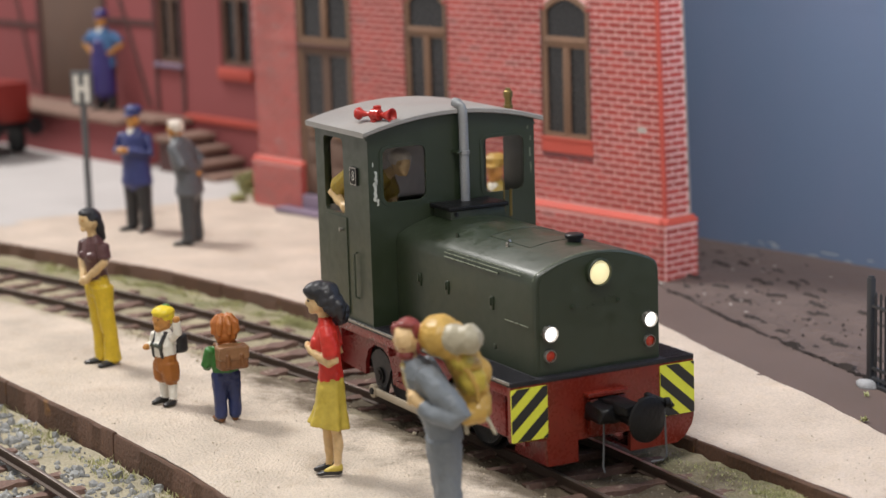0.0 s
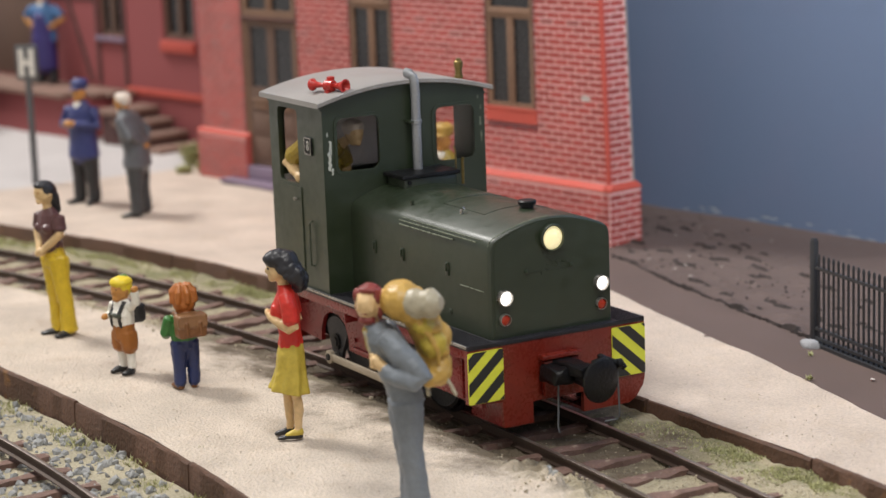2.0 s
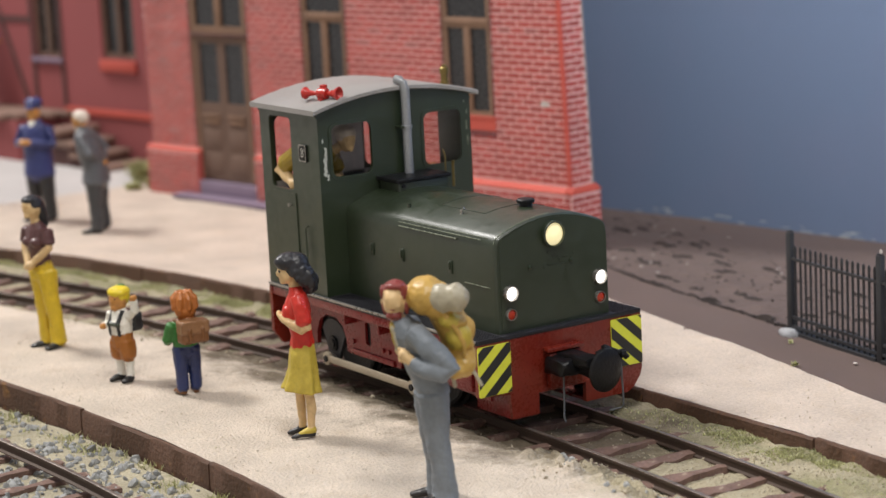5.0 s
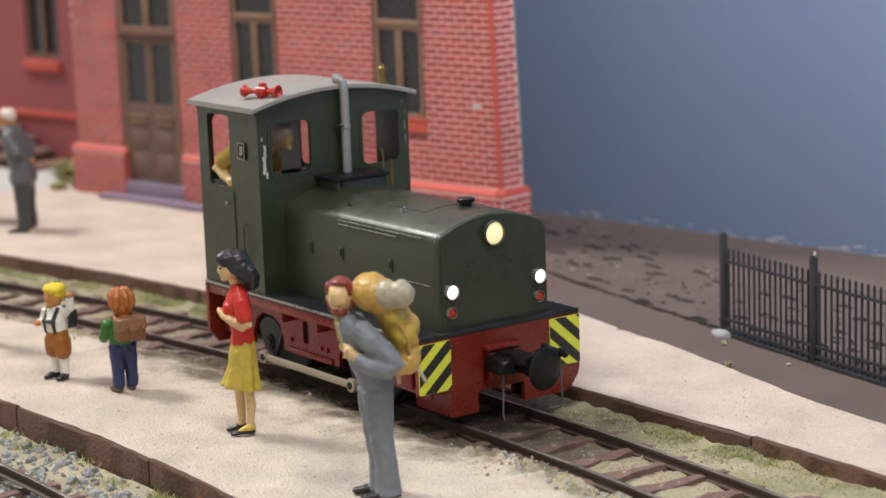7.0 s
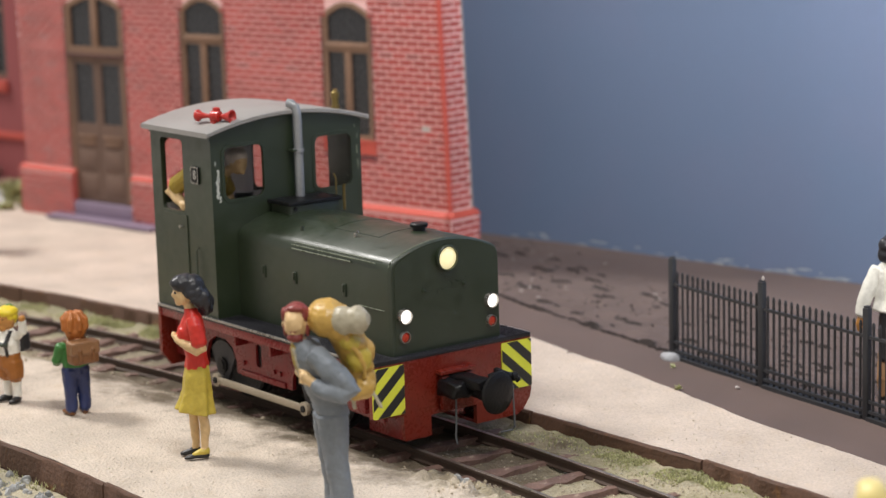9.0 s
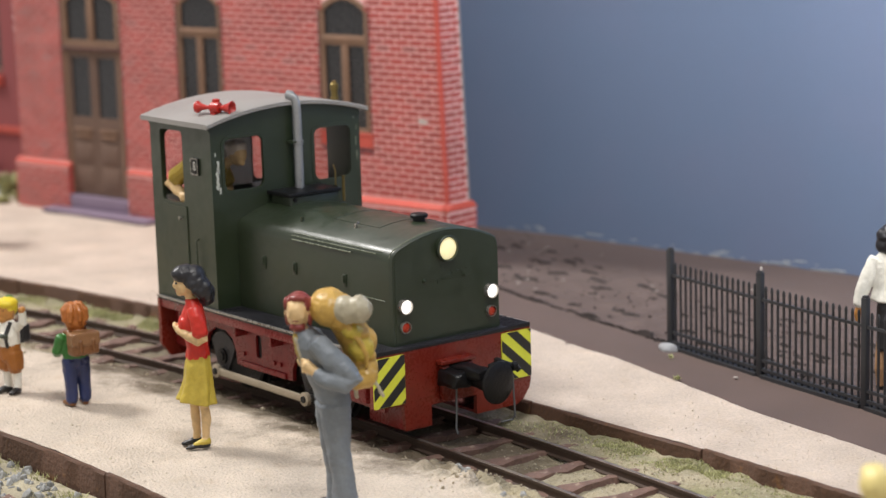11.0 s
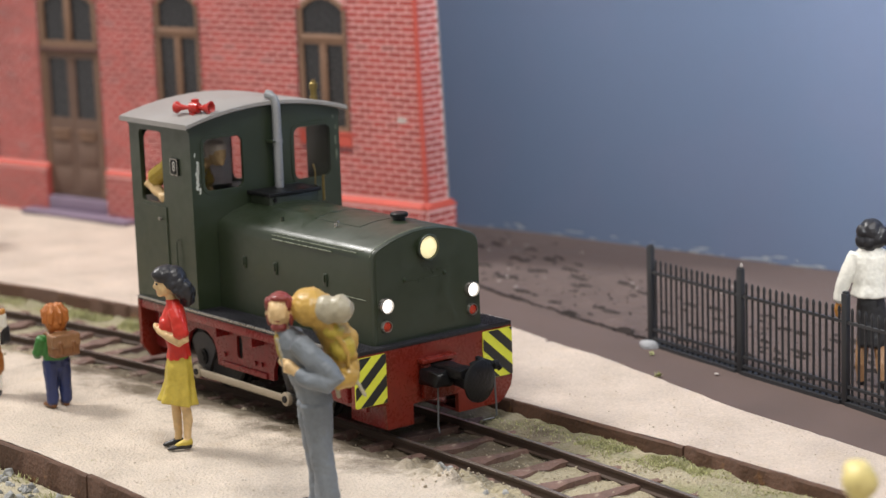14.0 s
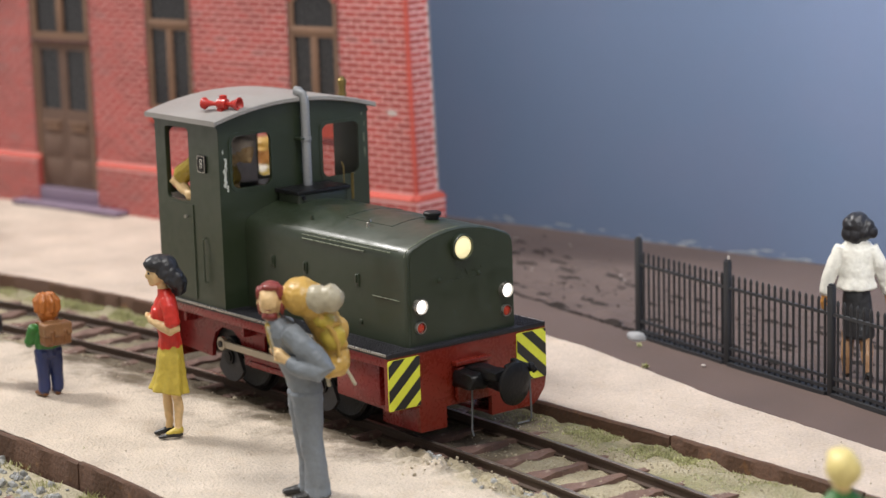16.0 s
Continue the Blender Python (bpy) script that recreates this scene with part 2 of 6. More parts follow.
def part(name, bm, material, parent, label=""):
    bmesh.ops.recalc_face_normals(bm, faces=bm.faces[:])
    for v in bm.verts:
        v.co *= U
    me = bpy.data.meshes.new(name)
    bm.to_mesh(me)
    bm.free()
    for m in material if isinstance(material, (list, tuple)) else [material]:
        me.materials.append(m)
    ob = new(name, finish(me))
    ob.parent = parent
    if label:
        tagged(ob, label)
    return ob


def thing(name, label, category, at=(0, 0, 0), turn=0.0, group="", kind=""):
    ob = new(name)
    ob.empty_display_size = 0.005
    ob.matrix_basis = pose(at[0] * U, at[1] * U, at[2] * U, 0, 0, turn)
    return tagged(ob, label, category, group, kind)


def solo(name, bm, material, label="", category="", group="", kind="", at=(0, 0, 0), turn=0.0):
    ob = part(name, bm, material, None)
    ob.matrix_basis = pose(at[0] * U, at[1] * U, at[2] * U, 0, 0, turn)
    return tagged(ob, label, category, group, kind)


def box(x0, x1, y0, y1, z0, z1, bev=0.0, bm=None, mi=0):
    own = bmesh.new()
    bmesh.ops.create_cube(own, size=1)
    for v in own.verts:
        v.co = Vector(((x0 + x1) / 2 + v.co.x * (x1 - x0), (y0 + y1) / 2 + v.co.y * (y1 - y0), (z0 + z1) / 2 + v.co.z * (z1 - z0)))
    if bev:
        bmesh.ops.bevel(own, geom=own.edges[:], offset=bev, segments=2, affect="EDGES", profile=0.5)
    return merge(bm, own, mi)


def merge(bm, own, mi=0):
    for f in own.faces:
        f.material_index = mi
    if bm is None:
        return own
    me = bpy.data.meshes.new("tmp")
    own.to_mesh(me)
    own.free()
    bm.from_mesh(me)
    bpy.data.meshes.remove(me)
    return bm


def rings(loops, bm=None, mi=0, cap=True, closed=True):
    """Skins a row of equal loops of points."""
    own = bmesh.new()
    rows = [[own.verts.new(p) for p in loop] for loop in loops]
    n = len(rows[0])
    for a, b in zip(rows, rows[1:]):
        for i in range(n if closed else n - 1):
            j = (i + 1) % n
            own.faces.new((a[i], a[j], b[j], b[i]))
    if cap:
        own.faces.new(rows[0])
        own.faces.new(rows[-1])
    return merge(bm, own, mi)


def circle(centre, axis, r, n=16, r2=None, up=None):
    axis = Vector(axis).normalized()
    ref = Vector(up) if up else (Vector((1, 0, 0)) if abs(axis.z) > 0.8 else Vector((0, 0, 1)))
    a = axis.cross(ref).normalized()
    b = a.cross(axis).normalized()
    r2 = r if r2 is None else r2
    c = Vector(centre)
    return [c + a * (r * math.cos(2 * math.pi * i / n)) + b * (r2 * math.sin(2 * math.pi * i / n)) for i in range(n)]


def turned(profile, at, axis=(0, 0, 1), n=20, bm=None, mi=0):
    """A body of revolution: profile rows are (way along the axis, radius)."""
    ax = Vector(axis).normalized()
    return rings([circle(Vector(at) + ax * h, ax, max(r, 0.0005), n) for h, r in profile], bm, mi)


def pipe(points, r, n=10, bm=None, mi=0):
    pts = [Vector(p) for p in points]
    loops = []
    for i, p in enumerate(pts):
        t = (pts[min(i + 1, len(pts) - 1)] - pts[max(i - 1, 0)]).normalized()
        loops.append(circle(p, t, r, n, up=(0.3, 0.9, 0.1) if abs(t.z) > 0.8 else None))
    return rings(loops, bm, mi)


def rounded(x0, x1, y0, y1, r, n=5):
    out = []
    for cx, cy, a in ((x1 - r, y1 - r, 0), (x0 + r, y1 - r, 90), (x0 + r, y0 + r, 180), (x1 - r, y0 + r, 270)):
        for i in range(n + 1):
            w = radians(a + 90 * i / n)
            out.append((cx + r * math.cos(w), cy + r * math.sin(w)))
    return out


def arched(x0, x1, z0, z1, rise, n=8):
    """A window outline: upright sides and a flat arch."""
    out = [(x0, z0), (x1, z0)]
    for i in range(n + 1):
        u = 1 - i / n
        out.append((x0 + (x1 - x0) * u, z1 - rise + rise * (1 - (2 * u - 1) ** 2)))
    return out


def plate(outer, holes, thick, place, bm=None, mi=0):
    """A flat sheet with openings; place(u, v, w) turns sheet coordinates into space."""
    own = bmesh.new()
    for loop in [outer, *holes]:
        vs = [own.verts.new((p[0], p[1], 0)) for p in loop]
        for a, b in zip(vs, vs[1:] + vs[:1]):
            own.edges.new((a, b))
    bmesh.ops.triangle_fill(own, use_beauty=True, use_dissolve=False, edges=own.edges[:])
    got = bmesh.ops.extrude_face_region(own, geom=own.faces[:])
    for v in [g for g in got["geom"] if isinstance(g, bmesh.types.BMVert)]:
        v.co.z += thick
    for v in own.verts:
        v.co = Vector(place(*v.co))
    return merge(bm, own, mi)


def clip_band(rect, direction, lo, hi):
    """The part of a rectangle between two parallel lines."""
    (x0, x1, y0, y1) = rect
    poly = [(x0, y0), (x1, y0), (x1, y1), (x0, y1)]
    for sign, lim in ((1, lo), (-1, -hi)):
        out = []
        for a, b in zip(poly, poly[1:] + poly[:1]):
            da = sign * (a[0] * direction[0] + a[1] * direction[1]) - lim
            db = sign * (b[0] * direction[0] + b[1] * direction[1]) - lim
            if da >= 0:
                out.append(a)
            if (da >= 0) != (db >= 0):
                k = da / (da - db)
                out.append((a[0] + (b[0] - a[0]) * k, a[1] + (b[1] - a[1]) * k))
        poly = out
        if len(poly) < 3:
            return []
    return poly


def lerp(table, x):
    if x <= table[0][0]:
        return table[0][1]
    for (a, va), (b, vb) in zip(table, table[1:]):
        if x <= b:
            return va + (vb - va) * (x - a) / (b - a)
    return table[-1][1]


# ---- the layout board: ground, platforms, tracks ----
def track_y(x):
    k = min(1.0, max(0.0, (1.0 - x) / 8.0))
    return 0.04 - 0.0102 * (x + 0.5) ** 2 + 0.13 * k * k * (3 - 2 * k)


KERB_FAR = [(-40, -9.4), (-25, -3.45), (-19, -1.35), (-14.9, 0.02), (-11.8, 0.72), (-9.85, 1.03), (-6, 1.36), (-3, 1.47), (0, 1.52), (1.5, 1.55), (3, 1.56), (5.3, 1.5), (9, 1.25), (16, 0.4)]
KERB_NEAR = [(-40, -11.5), (-20, -6.9), (-8.74, -4.88), (-7, -4.70), (-5.5, -4.55), (-4.4, -4.47), (-3.4, -4.41), (-2.5, -4.375), (-1.8, -4.365), (-0.5, -4.38), (0.55, -4.43), (2.5, -4.55), (5, -4.75), (16, -6.6)]
SAND_EDGE = [(-40, 6.0), (-9, 5.4), (-6, 4.85), (-3.78, 4.42), (-2.6, 4.25), (-1, 3.98), (0.4, 3.7), (1.8, 3.4), (3, 3.22), (5, 2.95), (16, 1.6)]
SOIL_EDGE = [(-9.2, 6.55), (-6.46, 5.96), (-3.8, 5.5), (-2.5, 5.32), (-1.5, 5.17), (3, 4.5), (16, 2.5)]


def sheet(xs, lo, hi, n, height):
    """A strip of ground between two edges that follow x."""
    bm = bmesh.new()
    rows = []
    for x in xs:
        a, b = lo(x), hi(x)
        row = []
        for j in range(n + 1):
            y = a + (b - a) * j / n
            row.append(bm.verts.new((x, y, height(x, y, j / n))))
        rows.append(row)
    for r, s in zip(rows, rows[1:]):
        for j in range(n):
            bm.faces.new((r[j], s[j], s[j + 1], r[j + 1]))
    return bm


def span(a, b, step):
    n = max(1, round((b - a) / step))
    return [a + (b - a) * i / n for i in range(n + 1)]


def fuzz(x, y, size, amount):
    return noise.noise(Vector((x / size, y / size, 3.7))) * amount


def near(x):
    return lerp(KERB_NEAR, x) + 0.03


def far(x):
    return lerp(KERB_FAR, x) - 0.05


def platform_height(x, y):
    return fuzz(x, y, 1.1, 0.03) + fuzz(x, y, 0.25, 0.014)


def bed_height(x, y, k):
    d = y - track_y(x)
    h = -0.205 + fuzz(x, y, 0.5, 0.05) + fuzz(x, y, 0.16, 0.035)
    if d > 0.7:                              # banked up against the kerb
        h += min(0.07, (d - 0.7) * 0.2) * min(1.0, max(0.0, (x + 7) / 6))
    if d < -0.72:                            # sand slopes down from the platform
        w = min(1.0, (-0.72 - d) / 0.85)
        w = w * w * (3 - 2 * w)
        rough = (1 - w) * (0.05 * noise.noise(Vector((x / 0.11, y / 0.1, 2.0))) + 0.03 * noise.noise(Vector((x / 0.05, y / 0.05, 6.0))))
        h = h * (1 - w) + platform_height(x, y) * w + rough
    if d < -0.7 and x > 0.3:                 # sand heaped against the near rail
        h += min(1, (x - 0.3) / 0.8) * min(1, (-0.7 - d) / 0.12) * max(0.0, 1 - max(0, -1.22 - d) / 0.32) * (0.05 + 0.24 * max(0.0, noise.noise(Vector((x / 0.24, y / 0.2, 1.3)))) + 0.05 * noise.noise(Vector((x / 0.09, y / 0.08, 5.0))))
    return h


def stain(ob):
    """Stores how much gravel, moss and oily dirt lies on each spot of the sand."""
    n = len(ob.data.vertices)
    gravelly, mossy, oily = np.zeros(n), np.zeros(n), np.zeros(n)
    for i, v in enumerate(ob.data.vertices):
        x, y = v.co.x / U, v.co.y / U
        d = y - track_y(x)
        gravelly[i] = min(1.0, max(0.0, (d + 1.75) / 0.8)) + 0.35 * noise.noise(Vector((x * 1.3, y * 1.3, 4.0)))
        if gravelly[i] < 0.5 and d < -1.9:
            gravelly[i] = 0.0
        mossy[i] = (0.45 if d > 0.72 else 0.15 if abs(d) < 0.6 else 0.0) + 0.5 * noise.noise(Vector((x * 0.9, y * 1.6, 9.0))) if d > -1.2 else 0.0
        reach = min(1.0, (x + 9.0) / 2.5, (2.4 - x) / 1.6) - max(0.0, abs(d + 0.35) - 0.75) * 0.9
        oily[i] = min(0.85, max(0.0, 0.70 * reach + 0.16 + 0.42 * noise.noise(Vector((x * 1.6, y * 2.0, 7.0))))) if reach > -0.3 else 0.0
    for name, values in (("gravelly", gravelly), ("mossy", mossy), ("oily", oily)):
        ob.data.attributes.new(name, "FLOAT", "POINT").data.foreach_set("value", np.clip(values, 0, 1).astype(np.float32))


ground = solo("ground", sheet(span(-80, 60, 20), lambda x: -70, lambda x: 60, 6, lambda x, y, k: -0.62), GREYGROUND, kind="structure")
platform_near = solo("platform_1", sheet(span(-24, 14, 0.16), near, lambda x: track_y(x) - 1.60, 40, lambda x, y, k: platform_height(x, y)), DIRTY_SAND,
                     "pale sandy platform with worn edges beside the track", kind="structure")
track_bed = solo("track_bed", sheet(span(-24, -10, 0.2) + span(-9.95, 7, 0.06) + span(7.1, 14, 0.3), lambda x: track_y(x) - 1.615, far, 64, lambda x, y, k: bed_height(x, y, k) - 0.003), DIRTY_SAND,
                 "mottled sandy track bed with sparse grass and oily dirt", kind="structure")
stain(platform_near)
stain(track_bed)
platform_far = solo("platform_2", sheet(span(-22, 16, 0.2), lambda x: lerp(KERB_FAR, x) + 0.04, lambda x: lerp(SAND_EDGE, x) + fuzz(x, 1, 0.35, 0.022), 24,
                    lambda x, y, k: 0.02 + fuzz(x, y, 1.2, 0.025) + fuzz(x, y, 0.25, 0.010)), SAND, "pale sandy platform before the station", kind="structure")
yard = solo("yard", sheet(span(-60, -21.2, 0.7), lambda x: lerp(KERB_FAR, x) + 0.04, lambda x: 12, 30,
            lambda x, y, k: 0.005 + fuzz(x, y, 1.5, 0.05)), GREYGROUND, "light grey gravelled yard beside the loading dock", kind="structure")
path = solo("path", sheet(span(-9.6, 16, 0.25), lambda x: lerp(SAND_EDGE, x) - 0.06, lambda x: lerp(SOIL_EDGE, x) + 0.25, 8,
            lambda x, y, k: 0.0 + fuzz(x, y, 1.0, 0.02)), PATH_BROWN, "smooth brown painted path", kind="structure")
soil = solo("soil", sheet(span(-13, 16, 0.5), lambda x: lerp(SOIL_EDGE, x) + 0.30, lambda x: 14, 20,
            lambda x, y, k: -0.065 + 0.06 * min(1, max(0, (y - lerp(SOIL_EDGE, x) - 2.6) / 1.0)) + fuzz(x, y, 1.0, 0.02)), SOIL, "dark brown rough soil", kind="structure")
second_bed = solo("ballast_bed", sheet(span(-24, 14, 0.25), lambda x: near(x) - 9, lambda x: near(x) - 0.12, 40,
                  lambda x, y, k: -0.34 + fuzz(x, y, 0.4, 0.05) + fuzz(x, y, 0.12, 0.03)), BED, "gravelled bed of the second track", kind="structure")


def soil_crust():
    """A crust of painted soil whose torn edges leave short cracks, their shade painted on."""
    xs, bm, rows = span(-13.0, 7.0, 0.045), bmesh.new(), []
    for x in xs:
        lo, row = lerp(SOIL_EDGE, x) + 0.10 + fuzz(x, 3, 0.3, 0.05) + fuzz(x, 8, 0.08, 0.03), []
        for j in range(86):
            y = lo + j * 0.034
            wave = (y - lo) / 0.34 + 0.9 * noise.noise(Vector((x / 0.75, y / 0.6, 1.0))) + 0.35 * noise.noise(Vector((x / 0.22, y / 0.2, 5.0)))
            torn = min(1.0, max(0.0, noise.noise(Vector((x / 0.50, y / 0.22, 11.0))) * 3.4 - 0.12)) * min(1.0, max(0.0, (86 - j) / 22))
            step = wave - math.floor(wave)
            h = 0.006 + 0.055 * torn * (1 - step) ** 2 + fuzz(x, y, 0.9, 0.025) + fuzz(x, y, 0.14, 0.012)
            row.append(bm.verts.new((x, y, (h if j else -0.05) + (0.02 if j < 3 else 0.0))))
        rows.append(row)
    for r, t in zip(rows, rows[1:]):
        for j in range(85):
            f = bm.faces.new((r[j], t[j], t[j + 1], r[j + 1]))
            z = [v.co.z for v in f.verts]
            # steep faces get the near-black colour, painting the shade of the cracks
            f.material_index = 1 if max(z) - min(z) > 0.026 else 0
    return bm


crust = solo("soil_crust", soil_crust(), [SOIL, CRUMB_AND_CRACK_SHADE], "torn dark brown soil crust behind the fence", "soil", kind="structure")


def kerb(name, table, dy, z0, z1, xs, label):
    """A row of squared timber lengths along an edge."""
    root = thing(name, label, kind="structure", category="kerb")
    rng = random.Random(name)
    for a, b in zip(xs, xs[1:]):
        bm = bmesh.new()
        pts = span(a + 0.02, b - 0.02, 0.15)
        loops = []
        dz = rng.uniform(-0.012, 0.012)
        for x in pts:
            y = lerp(table, x) + fuzz(x, 9, 0.5, 0.008)
            w, j = 0.075, fuzz(x, 2, 0.2, 0.009)
            loops.append([(x, y + dy - w / 2 - 0.01, z0), (x, y + dy - w / 2 + j, z1 + dz - 0.025), (x, y + dy - w / 2 + 0.02, z1 + dz + j), (x, y + dy + w / 2 - 0.015, z1 + dz + j),
                          (x, y + dy + w / 2, z1 + dz - 0.02), (x, y + dy + w / 2, z0)])
        rings(loops, bm)
        part("timber", bm, KERB, root)
    return root


kerb("kerb_1", KERB_NEAR, 0.0, -0.55, 0.015, [-24, -20, -16, -12, -8.45, -4.86, -1.4, 2.2, 5.8, 9.4, 13], "brown stained timber kerb along the platform")
kerb("kerb_2", KERB_FAR, 0.0, -0.5, 0.045, [-24, -20, -16.6, -13.1, -9.6, -6.9, -3.4, -0.25, 2.98, 6.2, 9.4, 12.8], "rust brown timber kerb along the far platform")

RAIL_TOP = -0.05


def rail(centre, off, x0, x1, root):
    bm = bmesh.new()
    shape = [(-0.055, -0.15), (0.055, -0.15), (0.055, -0.135), (0.014, -0.12), (0.014, -0.05), (0.03, -0.04), (0.03, -0.004), (0.022, 0.0), (-0.022, 0.0), (-0.03, -0.004),
             (-0.03, -0.04), (-0.014, -0.05), (-0.014, -0.12), (-0.055, -0.135)]
    loops = []
    for x in span(x0, x1, 0.3):
        s = (centre(x + 0.1) - centre(x - 0.1)) / 0.2
        nrm = Vector((-s, 1, 0)).normalized()
        c = Vector((x, centre(x), RAIL_TOP)) + nrm * off
        loops.append([c + nrm * u + Vector((0, 0, v)) for u, v in shape])
    rings(loops, bm)
    for f in bm.faces:
        if f.calc_center_median().z > RAIL_TOP - 0.005:
            f.material_index = 1
    return part("rail", bm, [RAIL, RAILTOP], root)


def sleeper_mesh(seed, half):
    rng = random.Random(seed)
    bm = bmesh.new()
    loops = []
    for y in span(-half, half, 0.2):
        j = [rng.uniform(-0.024, 0.024) for _ in range(5)]
        loops.append([(-0.115 + j[0], y, -0.14), (-0.105 + j[1], y, -0.015 + j[2]), (0.0, y, 0.0 + j[4]), (0.105 + j[3], y, -0.012 + j[1]), (0.115 + j[0], y, -0.14)])
    rings(loops, bm)
    for v in bm.verts:
        v.co *= U
    me = bpy.data.meshes.new("sleeper")
    bm.to_mesh(me)
    bm.free()
    me.materials.append(SLEEPER)
    return finish(me, 50)


def lay_track(name, centre, x0, x1, label, pitch=0.72, half=1.02, gauge=0.565, drop=0.0):
    root = thing(name, label, "railway track", kind="structure")
    rail(centre, -gauge, x0, x1, root)
    rail(centre, gauge, x0, x1, root)
    meshes = [sleeper_mesh(k, half) for k in range(5)]
    rng = random.Random(name)
    x = x0 + 0.3
    while x < x1:
        s = math.degrees(math.atan((centre(x + 0.1) - centre(x - 0.1)) / 0.2))
        ob = new("sleeper", rng.choice(meshes))
        ob.parent = root
        ob.matrix_basis = pose(x * U, (centre(x) + rng.uniform(-0.03, 0.03)) * U, (RAIL_TOP - 0.098 - drop + rng.uniform(-0.022, 0.012)) * U, 0, 0, s + rng.uniform(-2.5, 2.5))
        x += pitch + rng.uniform(-0.05, 0.05)
    return root


def second_y(x):
    return lerp(KERB_NEAR, x) - 1.33 - 0.61


lay_track("track_1", track_y, -23, 13, "narrow gauge track with rusty rails on rough wooden sleepers")
lay_track("track_2", second_y, -20, 10, "second track with rusty rails on brown sleepers in gravel", drop=0.12)


def pebbles(name, spots, material, label, category):
    """Loose stones: rough little lumps, each its own island."""
    rng = random.Random(name)
    ico = bmesh.new()
    bmesh.ops.create_icosphere(ico, subdivisions=1, radius=1)
    base = [v.co.copy() for v in ico.verts]
    faces = [[v.index for v in f.verts] for f in ico.faces]
    ico.free()
    verts, polys = [], []
    for x, y, z, r in spots:
        o = len(verts)
        q = Euler((rng.uniform(0, 6), rng.uniform(0, 6), rng.uniform(0, 6))).to_matrix()
        sx, sy, sz = rng.uniform(0.7, 1.3), rng.uniform(0.6, 1.1), rng.uniform(0.5, 0.8)
        for c in base:
            k = rng.uniform(0.75, 1.15)
            p = q @ Vector((c.x * sx * k, c.y * sy * k, c.z * sz * k))
            verts.append(((x + p.x * r) * U, (y + p.y * r) * U, (z + p.z * r) * U))
        polys += [[i + o for i in f] for f in faces]
    me = bpy.data.meshes.new(name)
    me.from_pydata(verts, [], polys)
    me.materials.append(material)
    return tagged(new(name, me), label, category, kind="stuff")


rng = random.Random(5)
spots = []
for _ in range(4600):                         # second track ballast
    x = rng.uniform(-12, 3)
    y = lerp(KERB_NEAR, x) - 0.12 - rng.uniform(0, 1) ** 0.8 * 3.6
    spots.append((x, y, -0.335 + fuzz(x, y, 0.4, 0.05), rng.choice((0.025, 0.035, 0.045, 0.06, 0.085)) * rng.uniform(0.8, 1.15)))
pebbles("ballast", spots, STONE, "loose grey stones of the second track", "gravel")
spots = []
for _ in range(4200):                         # edge of the platform beside the near rail
    x = rng.uniform(-11, 8)
    d = -0.68 - abs(rng.gauss(0, 0.42))
    y = track_y(x) + d
    if -8 < x < 1.4 and rng.random() < 0.95:
        continue
    if d > -1.8 and noise.noise(Vector((x * 1.5, y * 2.2, 1.1))) > rng.uniform(-0.2, 0.25):
        spots.append((x, y, bed_height(x, y, 0) + 0.01, rng.choice((0.010, 0.012, 0.015, 0.02, 0.032)) * rng.uniform(0.7, 1.3)))
for _ in range(4200):
    x = rng.uniform(-11, 8)
    d = rng.uniform(-0.55, 1.4)
    y = track_y(x) + d
    if -8 < x < 1.2 and rng.random() < 0.8:
        continue
    if y < lerp(KERB_FAR, x) - 0.1:
        spots.append((x, y, bed_height(x, y, 0) + 0.004, rng.choice((0.008, 0.01, 0.013, 0.018)) * rng.uniform(0.7, 1.3)))
pebbles("fine_gravel", spots, STONE_TAN, "fine tan gravel strewn along the rails", "gravel")
spots = []
for _ in range(150):
    x = rng.uniform(1.2, 6)
    d = -0.82 - abs(rng.gauss(0, 0.25))
    y = track_y(x) + d
    if noise.noise(Vector((x * 1.1, y * 1.6, 4.1))) < -0.05:
        continue
    spots.append((x, y, bed_height(x, y, 0) - 0.012, rng.uniform(0.02, 0.062)))
pebbles("track_stone", spots, STONE, "grey stones half sunk in sand beside the near rail", "gravel")


spots = []
for _ in range(900):
    x = rng.uniform(-10, 8)
    y = rng.uniform(lerp(KERB_NEAR, x) + 0.1, track_y(x) - 1.5)
    spots.append((x, y, 0.004 + fuzz(x, y, 1.1, 0.03), rng.uniform(0.006, 0.016)))
for _ in range(900):
    x = rng.uniform(-20, 10)
    y = rng.uniform(lerp(KERB_FAR, x) + 0.1, lerp(SAND_EDGE, x) - 0.05)
    spots.append((x, y, 0.024 + fuzz(x, y, 1.2, 0.025), rng.uniform(0.006, 0.016)))
pebbles("grit", spots, GRIT, "brownish grit scattered on pale sand", "grit")


spots = []
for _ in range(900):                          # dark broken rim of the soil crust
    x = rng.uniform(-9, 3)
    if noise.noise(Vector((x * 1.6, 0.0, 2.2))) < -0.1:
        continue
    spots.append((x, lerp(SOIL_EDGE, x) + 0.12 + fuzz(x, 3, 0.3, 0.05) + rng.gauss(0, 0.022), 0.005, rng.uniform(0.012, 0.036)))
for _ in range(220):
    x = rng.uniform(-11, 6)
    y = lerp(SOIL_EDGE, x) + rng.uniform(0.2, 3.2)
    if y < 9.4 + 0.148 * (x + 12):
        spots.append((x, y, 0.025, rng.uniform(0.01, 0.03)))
pebbles("soil_crumbs", spots, CRUMB_AND_CRACK_SHADE, "dark crumbs in the cracks of the soil", "soil")


